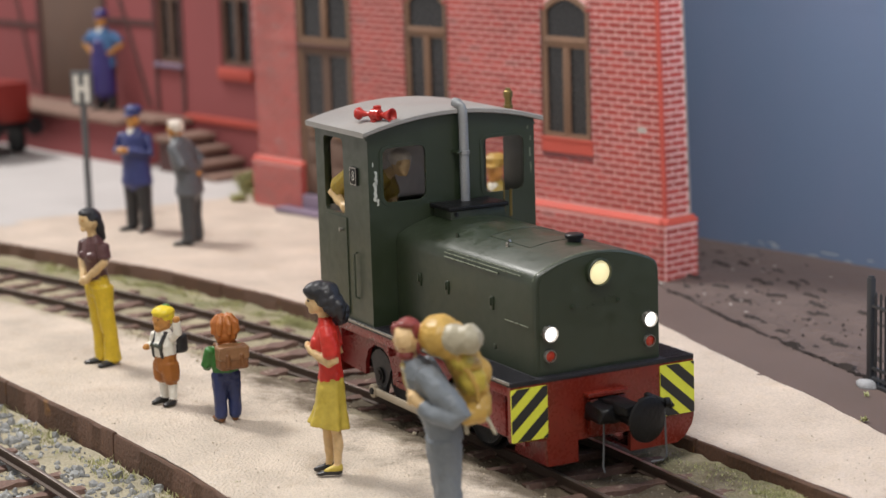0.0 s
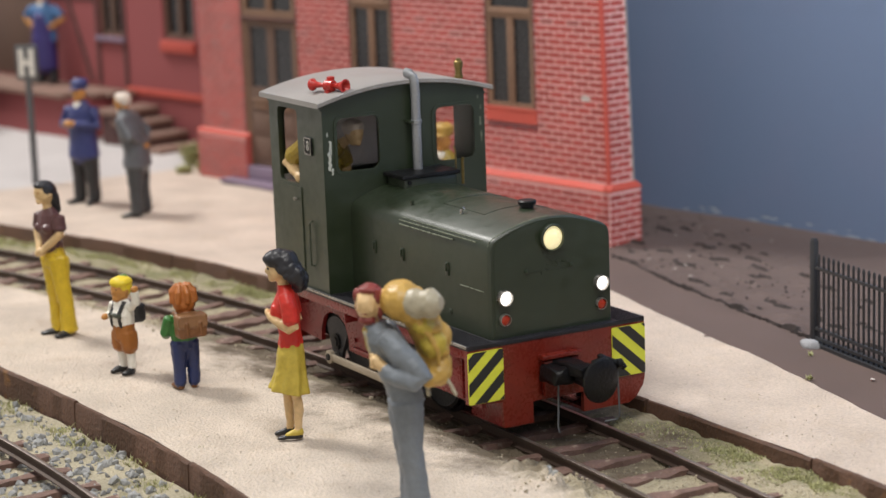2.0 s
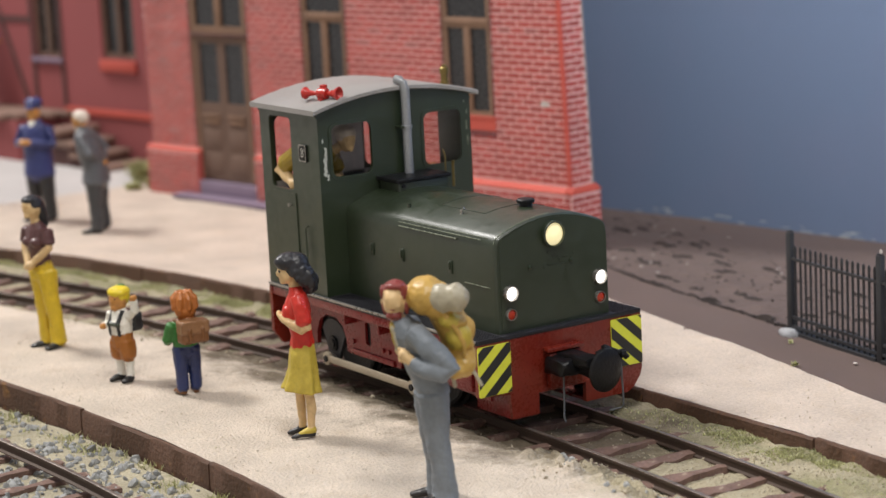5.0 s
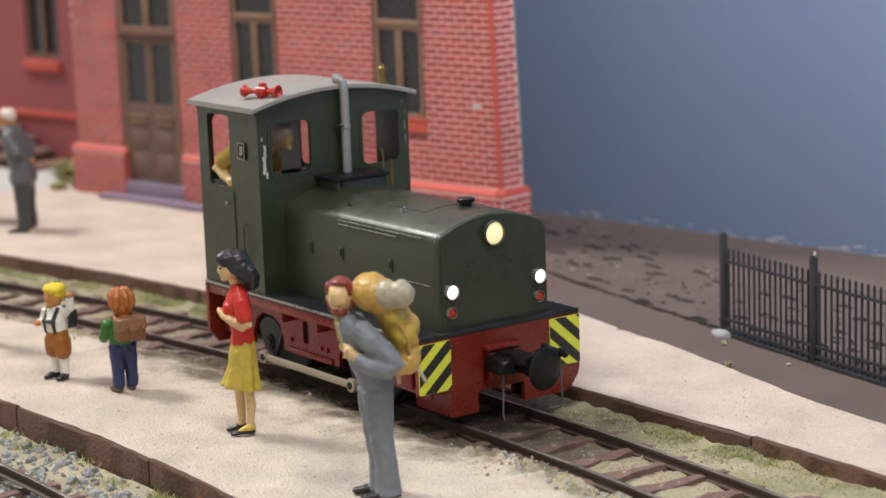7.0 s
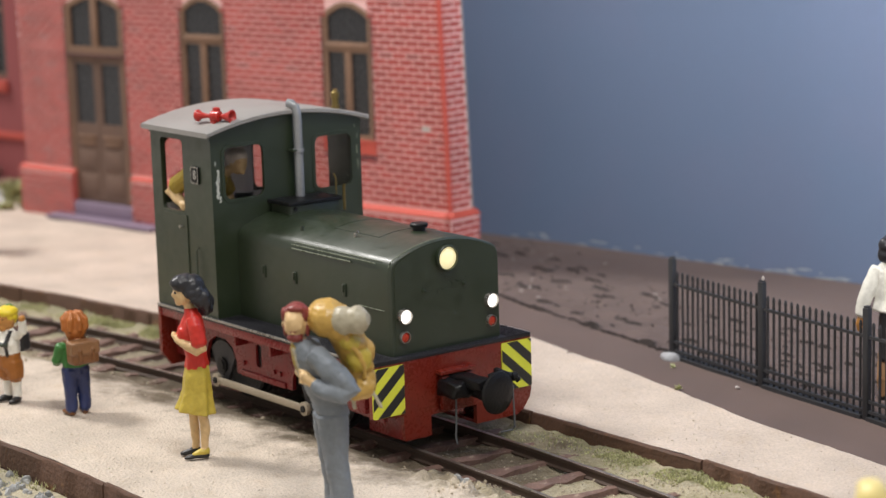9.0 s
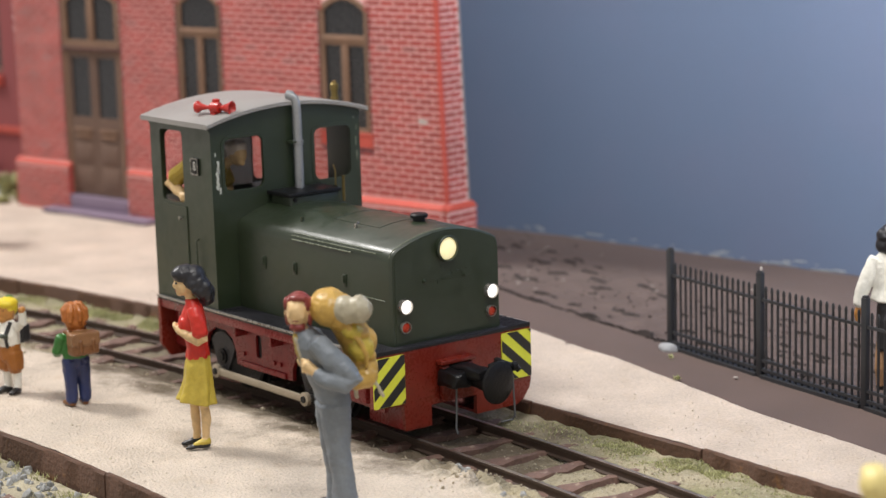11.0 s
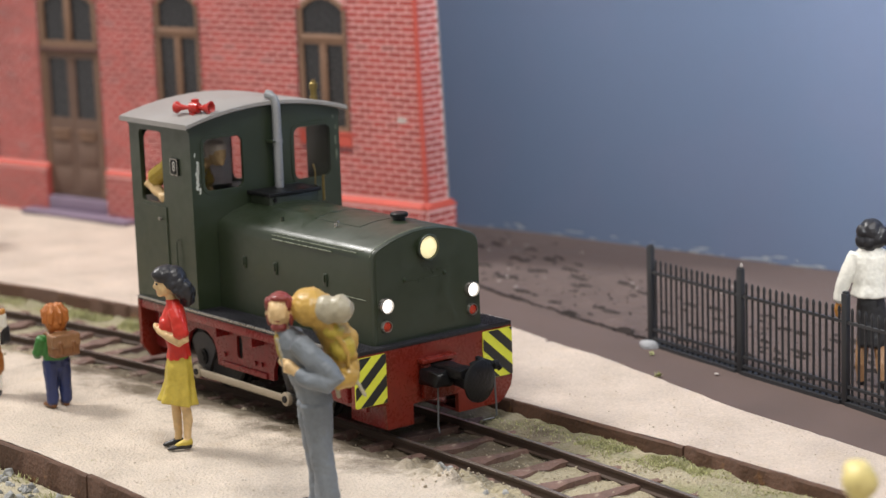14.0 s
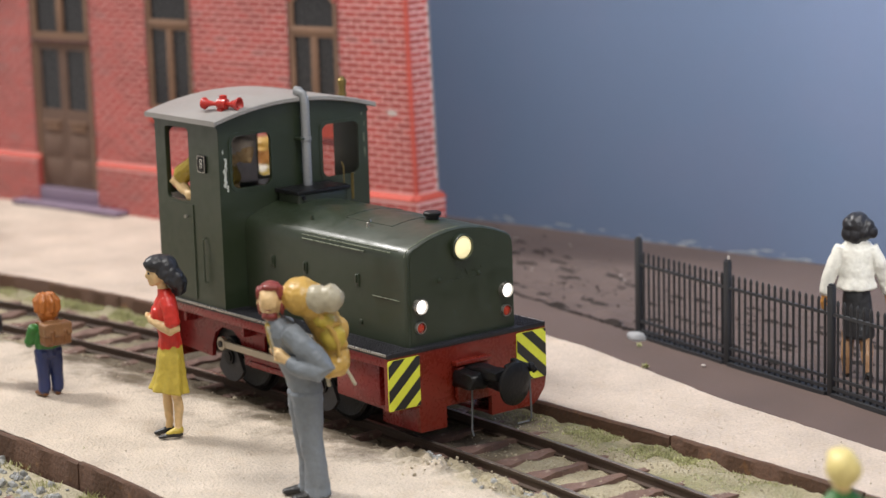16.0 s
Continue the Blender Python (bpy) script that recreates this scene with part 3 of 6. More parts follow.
def tufts(name, areas, label):
    """Short upright grass fibres."""
    r = random.Random(name)
    verts, polys = [], []
    for x0, x1, f, spread, count, hmax in areas:
        for _ in range(count):
            x = r.uniform(x0, x1)
            y = f(x) + r.gauss(0, spread)
            if noise.noise(Vector((x * 1.7, y * 2.5, 0.3))) < -0.05:
                continue
            z = bed_height(x, y, 0) - 0.005 if f is far_side else (-0.34 if f is near_foot else 0.0)
            h, w, a = r.uniform(0.3, 1) * hmax, r.uniform(0.006, 0.012), r.uniform(0, 6.3)
            lx, ly = r.gauss(0, h * 0.5), r.gauss(0, h * 0.5)
            o = len(verts)
            for p in ((x - w * math.cos(a), y - w * math.sin(a), z), (x + w * math.cos(a), y + w * math.sin(a), z), (x + lx, y + ly, z + h)):
                verts.append((p[0] * U, p[1] * U, p[2] * U))
            polys.append((o, o + 1, o + 2))
    me = bpy.data.meshes.new(name)
    me.from_pydata(verts, [], polys)
    me.materials.append(GRASS)
    return tagged(new(name, me), label, "grass", kind="stuff")


def far_side(x):
    return lerp(KERB_FAR, x) - 0.32


def near_foot(x):
    return lerp(KERB_NEAR, x) - 0.28


def on_edge(x):
    return lerp(KERB_NEAR, x) + 0.3


tufts("grass", [(-11, -6.2, far_side, 0.14, 6500, 0.075), (1.5, 3.6, far_side, 0.15, 4200, 0.04), (-0.4, 7, far_side, 0.16, 2600, 0.04), (-18, -11, far_side, 0.1, 3000, 0.1),
                (-9, 0, near_foot, 0.13, 2400, 0.09), (-1.4, 0.2, near_foot, 0.12, 1200, 0.13), (-2.0, -1.7, on_edge, 0.06, 90, 0.06)], "thin green static grass along the kerbs")


def clump(at, r, n):
    rr = random.Random(str(at))
    bm = bmesh.new()
    for _ in range(n):
        a, l = rr.uniform(0, 6.3), rr.uniform(0.5, 1) * r
        p = Vector((rr.gauss(0, r * 0.3), rr.gauss(0, r * 0.3), 0))
        d = Vector((math.cos(a) * l, math.sin(a) * l, rr.uniform(0.3, 1) * r))
        s = Vector((-math.sin(a), math.cos(a), 0)) * r * 0.22
        v = [bm.verts.new(q) for q in (p - s * 0.4, p + s * 0.4, p + d * 0.6 + s, p + d, p + d * 0.6 - s)]
        bm.faces.new(v)
    return solo("weed", bm, GRASS, "tiny green weed tuft growing on bare ground", "weed", "weed tufts", at=at)


for at, r, n in (((-0.82, 4.66, 0.01), 0.06, 16), ((0.2, 3.82, 0.02), 0.07, 18), ((-21.4, 4.75, 0.02), 0.26, 70), ((-21.4, 4.25, 0.02), 0.2, 50), ((-22.3, 5.0, 0.02), 0.42, 110), ((-23.2, 5.35, 0.02), 0.38, 90)):
    clump(at, r, n)

# backdrop panel that closes the board, and plain hall beyond
BD = Vector((math.cos(radians(8.4)), math.sin(radians(8.4)), 0))
bm = bmesh.new()
p0, p1 = Vector((-12.0, 9.74, 0)) - BD * 45, Vector((-12.0, 9.74, 0)) + BD * 60
nrm = Vector((-BD.y, BD.x, 0)) * 0.3
rings([[p0 + Vector((0, 0, -0.7)), p0 + nrm + Vector((0, 0, -0.7)), p0 + nrm + Vector((0, 0, 26)), p0 + Vector((0, 0, 26))],
       [p1 + Vector((0, 0, -0.7)), p1 + nrm + Vector((0, 0, -0.7)), p1 + nrm + Vector((0, 0, 26)), p1 + Vector((0, 0, 26))]], bm)
solo("backdrop", bm, BACKDROP, "blue grey painted sky panel behind the layout", kind="structure")

# smeared pale paint along the foot of the panel
rp = random.Random(31)
smears = thing("paint_smear", "pale smeared paint along the foot of the sky panel", "paint smear", kind="structure")
bm = bmesh.new()
for _ in range(190):
    s = rp.uniform(1, 22)
    if rp.random() > (s / 22) ** 0.5:
        continue
    c = Vector((-12.0, 9.74, 0)) + BD * s - Vector((-BD.y, BD.x, 0)) * 0.004
    w, h, z = rp.uniform(0.05, 0.25), rp.uniform(0.008, 0.03), rp.uniform(0.0, 0.12)
    ring_ = []
    for q in range(9):
        a = 2 * math.pi * q / 9
        k = rp.uniform(0.5, 1.1)
        ring_.append(bm.verts.new(c + BD * (w * k * math.cos(a)) + Vector((0, 0, z + h * k * math.sin(a)))))
    bm.faces.new(ring_)
part("smear", bm, SMEAR, smears)


# ---- station building: a low relief front ----
house = thing("station_building", "red brick station building with arched brown windows", "building", at=(-8.9, 6.9, 0), turn=TILT)
OPENINGS = [(1.82, 3.06, 2.25, 4.80, 0.24), (5.76, 7.03, 2.25, 4.80, 0.24), (8.79, 10.64, 0.40, 4.78, 0.24)]
# unseen upper wall, added up to 13.6 to shade the backdrop's left
outer = [(0, 0), (12.24, 0), (12.24, 13.6), (0.45, 13.6), (0, 1.0)]


def lean(bm):
    """The corner stands slightly battered."""
    for v in bm.verts:
        v.co.x -= 0.0357 * max(0.0, v.co.z - 1.0)
    return bm


def out_front(s, z, w):
    return (-s, -w, z)


bm = plate(outer, [arched(*o) for o in OPENINGS], -0.26, out_front)
wall_front = part("wall", bm, [MORTAR, TIMBER], house, "red brick front with pale mortar")
for pol in wall_front.data.polygons:         # timber lined reveals
    c = pol.center / U
    if abs(pol.normal.y) < 0.3 and any(a - 0.03 < -c.x < b + 0.03 and z0 - 0.03 < c.z < z1 + 0.03 for a, b, z0, z1, _ in OPENINGS):
        pol.material_index = 1
bm = lean(box(-0.26, 0.0, 0.262, 0.58, 1.0, 13.6))
box(-0.26, 0.0, 0.262, 0.58, 0, 1.0, 0.0, bm)
side_wall = part("side_wall", bm, MORTAR, house, "narrow brick side return")
bm = box(-12.24, -11.98, 0.262, 2.6, 0, 13.6)
part("end_wall", bm, WING_RED, house)
bm = lean(box(-0.285, 0.018, 0.58, 0.61, 1.0, 13.6))
part("card_edge", bm, CARD_GREY, house, "bare pale edge of the card side")
# added near-black sheet, standing for the unlit rooms behind the openings
bm = box(-11.97, -1.0, 0.30, 0.36, 0.0, 13.6)
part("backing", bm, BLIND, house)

# plinth with a bright sloping course, broken by the doorway
for s0, s1 in ((-0.1, 8.64), (10.54, 12.30)):
    bm = box(-s1, -s0, -0.13, -0.002, -0.05, 0.96)
    plinth = part("plinth", bm, [MORTAR, BRICK], house)
    for pol in plinth.data.polygons:
        pol.material_index = 1 if abs(pol.normal.x) > 0.9 else 0
    bm = bmesh.new()
    rings([[(-s, -0.145, 0.96), (-s, -0.145, 0.99), (-s, -0.012, 1.075), (-s, 0.0, 0.96)] for s in (s0 - 0.02, s1 + 0.02)], bm)
    part("plinth_course", bm, BRIGHT_RED, house, "bright red sloping course")
bm = box(0.002, 0.13, -0.13, 0.64, -0.05, 0.96)
part("plinth", bm, MORTAR, house)
bm = bmesh.new()
rings([[(0.145, y, 0.96), (0.145, y, 0.99), (0.012, y, 1.075), (0.0, y, 0.96)] for y in (-0.15, 0.66)], bm)
part("plinth_course", bm, BRIGHT_RED, house)
# the painted corner line and the red edge
bm = lean(box(-0.05, 0.012, -0.016, 0.05, 1.08, 13.6))
part("corner_strip", bm, BRIGHT_RED, house, "bright red painted corner")


def window(s0, s1, z0, z1, rise):
    root = part("window", plate(arched(s0, s1, z0, z1, rise), [arched(s0 + 0.095, s1 - 0.095, z0 + 0.08, z1 - 0.09, rise * 0.9)], 0.05, lambda u, v, w: (-u, -0.004 + w, v)), TIMBER, house, "brown timber arched window")
    part("pane", plate(arched(s0 + 0.05, s1 - 0.05, z0 + 0.05, z1 - 0.05, rise), [], 0.02, lambda u, v, w: (-u, 0.048 + w, v)), PANE, root, "dark window pane")
    bar = z0 + (z1 - z0) * 0.668
    part("transom", box(-s1 + 0.09, -s0 - 0.09, -0.014, 0.046, bar - 0.09, bar + 0.10, 0.012), TIMBER, root)
    part("transom_ledge", box(-s1 + 0.07, -s0 - 0.07, -0.04, -0.010, bar + 0.0, bar + 0.05, 0.010), TIMBER, root)
    mid = (s0 + s1) / 2
    part("mullion", box(-mid - 0.075, -mid + 0.075, -0.008, 0.046, z0 + 0.08, bar - 0.09, 0.01), TIMBER, root)
    part("bead", box(-mid - 0.018, -mid + 0.018, -0.022, -0.006, z0 + 0.08, bar - 0.09, 0.006), TIMBER, root)
    # sill: a bright row of upright bricks over a darker ragged one
    sill = part("sill", box(-s1 - 0.06, -s0 + 0.06, -0.05, 0.0, z0 - 0.045, z0 - 0.002, 0.012), BRIGHT_RED, house, "bright red brick sill")
    n = 15
    for i in range(n):
        a = s0 - 0.05 + (s1 - s0 + 0.1) * i / n
        part("brick", box(-a - (s1 - s0) / n * 0.94, -a, -0.035, 0.02, z0 - 0.27, z0 - 0.05), BRIGHT_RED, sill)
        part("brick", box(-a - (s1 - s0) / n * 0.7, -a, -0.02, 0.02, z0 - 0.40 + 0.02 * (i * 7 % 3), z0 - 0.28), DARK_BRICK, sill)
    return root


for o in OPENINGS[:2]:
    window(*o)

for s0, s1, z0, z1, rise in OPENINGS:       # flat timber jambs beside each opening
    for a in (s0 - 0.028, s1 - 0.004):
        part("jamb", box(-a - 0.032, -a, -0.022, -0.005, z0 + 0.004, z1 - rise * 0.8, 0.006), DARK_TIMBER, house)

# double door with a fanlight, in a deep frame
s0, s1, z0, z1, rise = OPENINGS[2]
frame_ = part("door_frame", plate(arched(s0, s1, z0, z1, rise), [arched(s0 + 0.14, s1 - 0.14, 3.68, z1 - 0.10, rise * 0.9), [(s0 + 0.10, z0), (s1 - 0.10, z0), (s1 - 0.10, 3.44), (s0 + 0.10, 3.44)]],
                                 0.06, lambda u, v, w: (-u, -0.004 + w, v)), TIMBER, house, "brown door frame with fanlight")
part("pane", plate(arched(s0 + 0.05, s1 - 0.05, 3.6, z1 - 0.05, rise), [], 0.02, lambda u, v, w: (-u, 0.058 + w, v)), PANE, frame_, "dark fanlight pane")
mid = (s0 + s1) / 2
part("mullion", box(-mid - 0.085, -mid + 0.085, -0.008, 0.055, 3.68, z1 - 0.1, 0.01), TIMBER, frame_)
part("transom", box(-s1 + 0.02, -s0 - 0.02, -0.05, -0.006, 3.47, 3.53, 0.012), DARK_TIMBER, frame_)
for k in (0, 1):
    a, b = (s0 + 0.11, mid - 0.012) if k == 0 else (mid + 0.012, s1 - 0.11)
    leaf = part("door_leaf", plate([(a, z0 + 0.02), (b, z0 + 0.02), (b, 3.43), (a, 3.43)], [[(a + 0.10, 2.06), (b - 0.10, 2.06), (b - 0.10, 3.32), (a + 0.10, 3.32)]], 0.04,
                                   lambda u, v, w: (-u, 0.02 + w, v)), DOOR_BROWN, house, "brown panelled door leaf with dark glass")
    part("pane", plate([(a + 0.07, 2.03), (b - 0.07, 2.03), (b - 0.07, 3.35), (a + 0.07, 3.35)], [], 0.02, lambda u, v, w: (-u, 0.058 + w, v)), PANE, leaf)
    part("letter_flap", box(-b + 0.17, -a - 0.17, -0.02, 0.025, 1.62, 1.72, 0.015), TIMBER, leaf)
    part("hood", box(-b + 0.12, -a - 0.12, -0.035, 0.025, 1.76, 1.82, 0.015), TIMBER, leaf)
    for za, zb in ((0.55, 0.98), (1.10, 1.5)):
        part("panel", box(-b + 0.13, -a - 0.13, 0.002, 0.03, za, zb, 0.012), DOOR_BROWN, leaf)
part("step", box(-11.05, -7.72, -0.50, -0.135, 0.03, 0.12, 0.02), STEP, house, "worn violet grey stone step")
# dark strip that paints the shadow line below the step
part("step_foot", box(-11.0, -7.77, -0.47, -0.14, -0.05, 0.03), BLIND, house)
part("threshold", box(-10.53, -8.65, -0.134, 0.02, 0.0, 0.40, 0.02), STEP, house)
blot = [(0.52 + 0.13 * math.cos(a * 0.7) * (1 + 0.3 * math.sin(a * 2.1)), 2.55 + 0.05 * math.sin(a * 0.7) * (1 + 0.3 * math.cos(a * 3))) for a in range(9)]
part("plaster_blot", plate(blot, [], 0.004, lambda u, v, w: (-u, -0.018 - w, v)), CARD_EDGE, house, "pale worn spot")


# bricks: courses of stretchers on the front and the side return
BL, BH, GAP = 0.33, 0.117, 0.038


def brick_spans(z):
    holes = []
    for s0, s1, z0, z1, rise in OPENINGS:
        top = z1
        if z0 - 0.33 < z < top + 0.02:
            m = 0.0
            if z > z1 - rise:
                m = (s1 - s0) * 0.06
            holes.append((s0 - 0.005 + m, s1 + 0.005 - m))
    return holes


def course(z, k, a0, a1, holes):
    out = []
    a = a0 - (BL / 2 if k % 2 else 0)
    while a < a1:
        b = a + BL - GAP
        lo, hi = max(a, a0), min(b, a1)
        pieces = [(lo, hi)]
        for h0, h1 in holes:
            cut = []
            for p, q in pieces:
                if q <= h0 or p >= h1:
                    cut.append((p, q))
                else:
                    if p < h0:
                        cut.append((p, h0))
                    if q > h1:
                        cut.append((h1, q))
            pieces = cut
        out += [(p, q) for p, q in pieces if q - p > 0.03]
        a += BL
    return out


def add_box(verts, polys, x0, x1, y0, y1, z0, z1):
    o = len(verts)
    verts += [(x * U, y * U, z * U) for x in (x0, x1) for y in (y0, y1) for z in (z0, z1)]
    polys += [[o + i for i in q] for q in ((0, 1, 3, 2), (4, 6, 7, 5), (0, 4, 5, 1), (2, 3, 7, 6), (0, 2, 6, 4), (1, 5, 7, 3))]


def joined(name, verts, polys, material, parent, label=""):
    me = bpy.data.meshes.new(name)
    me.from_pydata(verts, [], polys)
    me.materials.append(material)
    ob = new(name, me)
    ob.parent = parent
    return tagged(ob, label, kind="stuff")


def lay_bricks():
    r = random.Random(3)
    far_v, far_p = [], []
    side_v, side_p = [], []
    pieces = {}
    made = 0
    k, z = 0, 1.12
    while z < 7.4:
        for a, b in course(z, k, 0.06 + 0.0357 * (z - 0.95), 12.23, brick_spans(z + BH / 2)):
            depth = 0.012 + r.uniform(-0.003, 0.004)
            if b < 1.75 and z < 4.9 and made < 290:
                key = round(b - a, 2)
                if key not in pieces:
                    v, p = [], []
                    add_box(v, p, -key / 2, key / 2, -0.012, 0.004, 0, BH - GAP)
                    me = bpy.data.meshes.new("brick")
                    me.from_pydata(v, [], p)
                    me.materials.append(BRICK_PIECE)
                    pieces[key] = me
                ob = new("brick", pieces[key])
                ob.parent = wall_front
                ob.matrix_basis = pose(-(a + b) / 2 * U, (0.012 - depth) * U, z * U)
                made += 1
            else:
                add_box(far_v, far_p, -b, -a, -depth, 0.004, z, z + BH - GAP)
        for a, b in course(z, k + 1, 0.06, 0.57, []):
            add_box(side_v, side_p, -0.004 - 0.0357 * (z - 0.95), 0.012 - 0.0357 * (z - 0.95), a, b, z, z + BH - GAP)
        z += BH
        k += 1
    joined("brickwork", far_v, far_p, BRICK, wall_front, "courses of red bricks")
    joined("brickwork", side_v, side_p, BRICK, side_wall, "courses of red bricks")
    low_v, low_p = [], []
    k, z = 0, 0.0
    while z < 0.9:
        for s0, s1 in ((-0.1, 8.64), (10.54, 12.30)):
            for a, b in course(z, k, s0, s1, []):
                add_box(low_v, low_p, -b, -a, -0.143, -0.125, z, z + BH - GAP)
        for a, b in course(z, k + 1, -0.12, 0.64, []):
            add_box(low_v, low_p, 0.125, 0.142, a, b, z, z + BH - GAP)
        z += BH
        k += 1
    joined("brickwork", low_v, low_p, BRICK, house, "plinth courses of dark red bricks")


# ---- lower wing with timber framing, loading dock and steps ----
wing = thing("goods_wing", "red goods wing with dark timber framing and loading dock", "building", at=(-24.9, 6.2, 0), turn=TILT)
WIN = [(0.0, 1.32, 2.48, 4.9), (3.05, 4.15, 2.4, 4.9)]
DOOR = (6.7, 10.0, 1.15, 4.6)
holes = [[(a, z0), (b, z0), (b, z1), (a, z1)] for a, b, z0, z1 in (*WIN, DOOR)]
part("wall", plate([(-4, -0.3), (26, -0.3), (26, 7), (-4, 7)], holes, -0.25, out_front), WING_RED, wing, "red painted wing wall")
# same near-black sheet in place of the wing's inner darkness
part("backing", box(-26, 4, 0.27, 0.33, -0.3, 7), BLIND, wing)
for a, b, z0, z1 in WIN:
    w = part("window", plate([(a, z0), (b, z0), (b, z1), (a, z1)], [[(a + 0.12, z0 + 0.12), (b - 0.12, z0 + 0.12), (b - 0.12, z1 - 0.12), (a + 0.12, z1 - 0.12)]], 0.08, lambda u, v, q: (-u, 0.06 + q, v)), DOOR_BROWN, wing)
    part("pane", box(-b + 0.05, -a - 0.05, 0.15, 0.17, z0 + 0.05, z1 - 0.05), PANE, w, "dark window pane")
    part("mullion", box(-(a + b) / 2 - 0.06, -(a + b) / 2 + 0.06, 0.04, 0.15, z0 + 0.1, z1 - 0.1), DOOR_BROWN, w)
    part("transom", box(-b + 0.1, -a - 0.1, 0.045, 0.15, z0 + 1.55, z0 + 1.67), DOOR_BROWN, w)
part("sill", box(-1.36, 0.04, -0.10, 0.0, 2.16, 2.44, 0.03), BRIGHT_RED, wing, "bright red window sill")
part("sill", box(-4.25, -2.95, -0.10, 0.0, 2.28, 2.40, 0.03), STEP, wing, "violet grey window sill")
part("base_course", box(-3.0, 4, -0.06, 0.0, 1.05, 1.22, 0.02), BRIGHT_RED, wing, "bright red course")
part("goods_door", box(-DOOR[1], -DOOR[0], 0.02, 0.12, DOOR[2], DOOR[3], 0.02), DOOR_BROWN, wing, "wide brown goods door")
for a, b in ((2.92, 3.06), (4.14, 4.28), (6.55, 6.72), (9.98, 10.16), (14.5, 14.7)):
    part("post", box(-b, -a, -0.035, 0.0, 1.2, 7), DARK_TIMBER, wing)
for a, b, z in ((4.3, 6.55, 3.25), (10.16, 14.5, 2.95), (4.3, 6.55, 4.8), (10.16, 14.5, 4.8)):
    part("beam", box(-b, -a, -0.03, 0.0, z, z + 0.16), DARK_TIMBER, wing)
for a0, a1, zz0, zz1 in ((4.5, 6.35, 1.25, 5.2), (10.4, 11.6, 1.3, 5.2)):
    bm = bmesh.new()
    sgn = 0.16
    rings([[(-a0, y, zz0), (-a0 - sgn, y, zz0), (-a1 - sgn, y, zz1), (-a1, y, zz1)] for y in (-0.028, 0.0)], bm)
    part("brace", bm, DARK_TIMBER, wing)

dock = thing("loading_dock", "plank topped loading dock with red side", "dock", at=(-24.9, 6.2, 0), turn=TILT)
part("body", box(-18, -3.3, -1.3, -0.05, -0.1, 0.98), WING_RED, dock, "red dock wall")
for i in range(5):
    y = -1.5 + i * 0.3
    part("plank", box(-18 + 0.05 * (i % 2), -2.6 - 0.28 * (4 - i), y, y + 0.28, 1.0, 1.12, 0.015), DOCK_WOOD, dock)
stairs = thing("dock_steps", "brown wooden steps up to the loading dock", "steps", at=(-24.9, 6.2, 0), turn=TILT)
for i in range(4):
    part("step", box(-2.35 + i * 0.6, -1.55 + i * 0.6, -1.35, -0.08, 0.72 - i * 0.25, 0.86 - i * 0.25, 0.02), DOCK_WOOD, stairs)
    part("riser", box(-2.3 + i * 0.6, -1.62 + i * 0.6, -1.25, -0.1, -0.1, 0.72 - i * 0.25), DARK_TIMBER, stairs)


# ---- the diesel locomotive ----
loco = thing("locomotive", "dark green narrow gauge diesel locomotive on red chassis", "locomotive")


def hood_section(x, k=1.0, drop=0.0):
    """Half round shouldered section of the bonnet."""
    pts = [(-0.89, 1.225), (-0.885, 2.30), (-0.875, 2.38), (-0.845, 2.44), (-0.78, 2.482)]
    for i in range(1, 8):
        y = -0.78 + 1.56 * i / 8
        pts.append((y, 2.482 + 0.175 * (1 - (y / 0.78) ** 2)))
    pts += [(-y, z) for y, z in reversed(pts[:5])]
    return [(x, y * k, 1.225 + (z - 1.225) * (1 - drop)) for y, z in pts]


bm = rings([hood_section(-3.66), hood_section(-0.17), hood_section(-0.125, 0.992, 0.006), hood_section(-0.107, 0.975, 0.02)])
hood = part("bonnet", bm, GREEN, loco, "rounded green engine bonnet")
bm = plate([(p[1] * 0.93, 1.26 + (p[2] - 1.225) * 0.94) for p in hood_section(0)], [], 0.012, lambda u, v, w: (-0.113 + w, u, v))
part("front_panel", bm, GREEN, hood)


def lumpy(bm, amount, cuts=3):
    """Roughly cast surface."""
    bmesh.ops.subdivide_edges(bm, edges=bm.edges[:], cuts=cuts, use_grid_fill=True)
    for v in bm.verts:
        v.co += noise.noise_vector(v.co * 9.0) * amount
    return bm


# bonnet rails, hatches, latches
for z, x0, x1, r in ((2.35, -2.30, -0.95, 0.012), (2.405, -2.3, -0.4, 0.008)):
    part("side_rail", pipe([(x0, -0.895, z), (x1, -0.895, z)], r, 6), WORN_AND_GLINT_GREEN, hood, "worn bright rail")
for x, z in ((-1.11, 1.955), (-2.26, 1.955), (-3.01, 1.94)):
    latch = part("latch", box(x - 0.035, x + 0.035, -0.908, -0.88, z - 0.085, z + 0.085, 0.008), GREEN, hood)
    part("latch_grip", box(x - 0.016, x + 0.016, -0.93, -0.905, z - 0.03, z + 0.07, 0.006), GREEN, latch)
for x in (-1.06, -2.2):
    part("hinge", box(x - 0.03, x + 0.03, -0.905, -0.88, 1.39, 1.45, 0.008), GREEN, hood)
for y in (-0.36, 0.29):
    part("lamp_bracket", turned([(0, 0.035), (0.02, 0.033), (0.022, 0.02), (0.04, 0.018), (0.042, 0.002)], (-0.103, y, 2.01), (1, 0, 0), 10), GREEN, hood)
part("front_seam", box(-0.105, -0.097, -0.32, 0.25, 1.985, 1.993), GREEN, hood)
part("seam", box(-0.80, -0.25, -0.899, -0.885, 1.797, 1.810, 0.003), WORN_AND_GLINT_GREEN, hood, "worn bright seam")
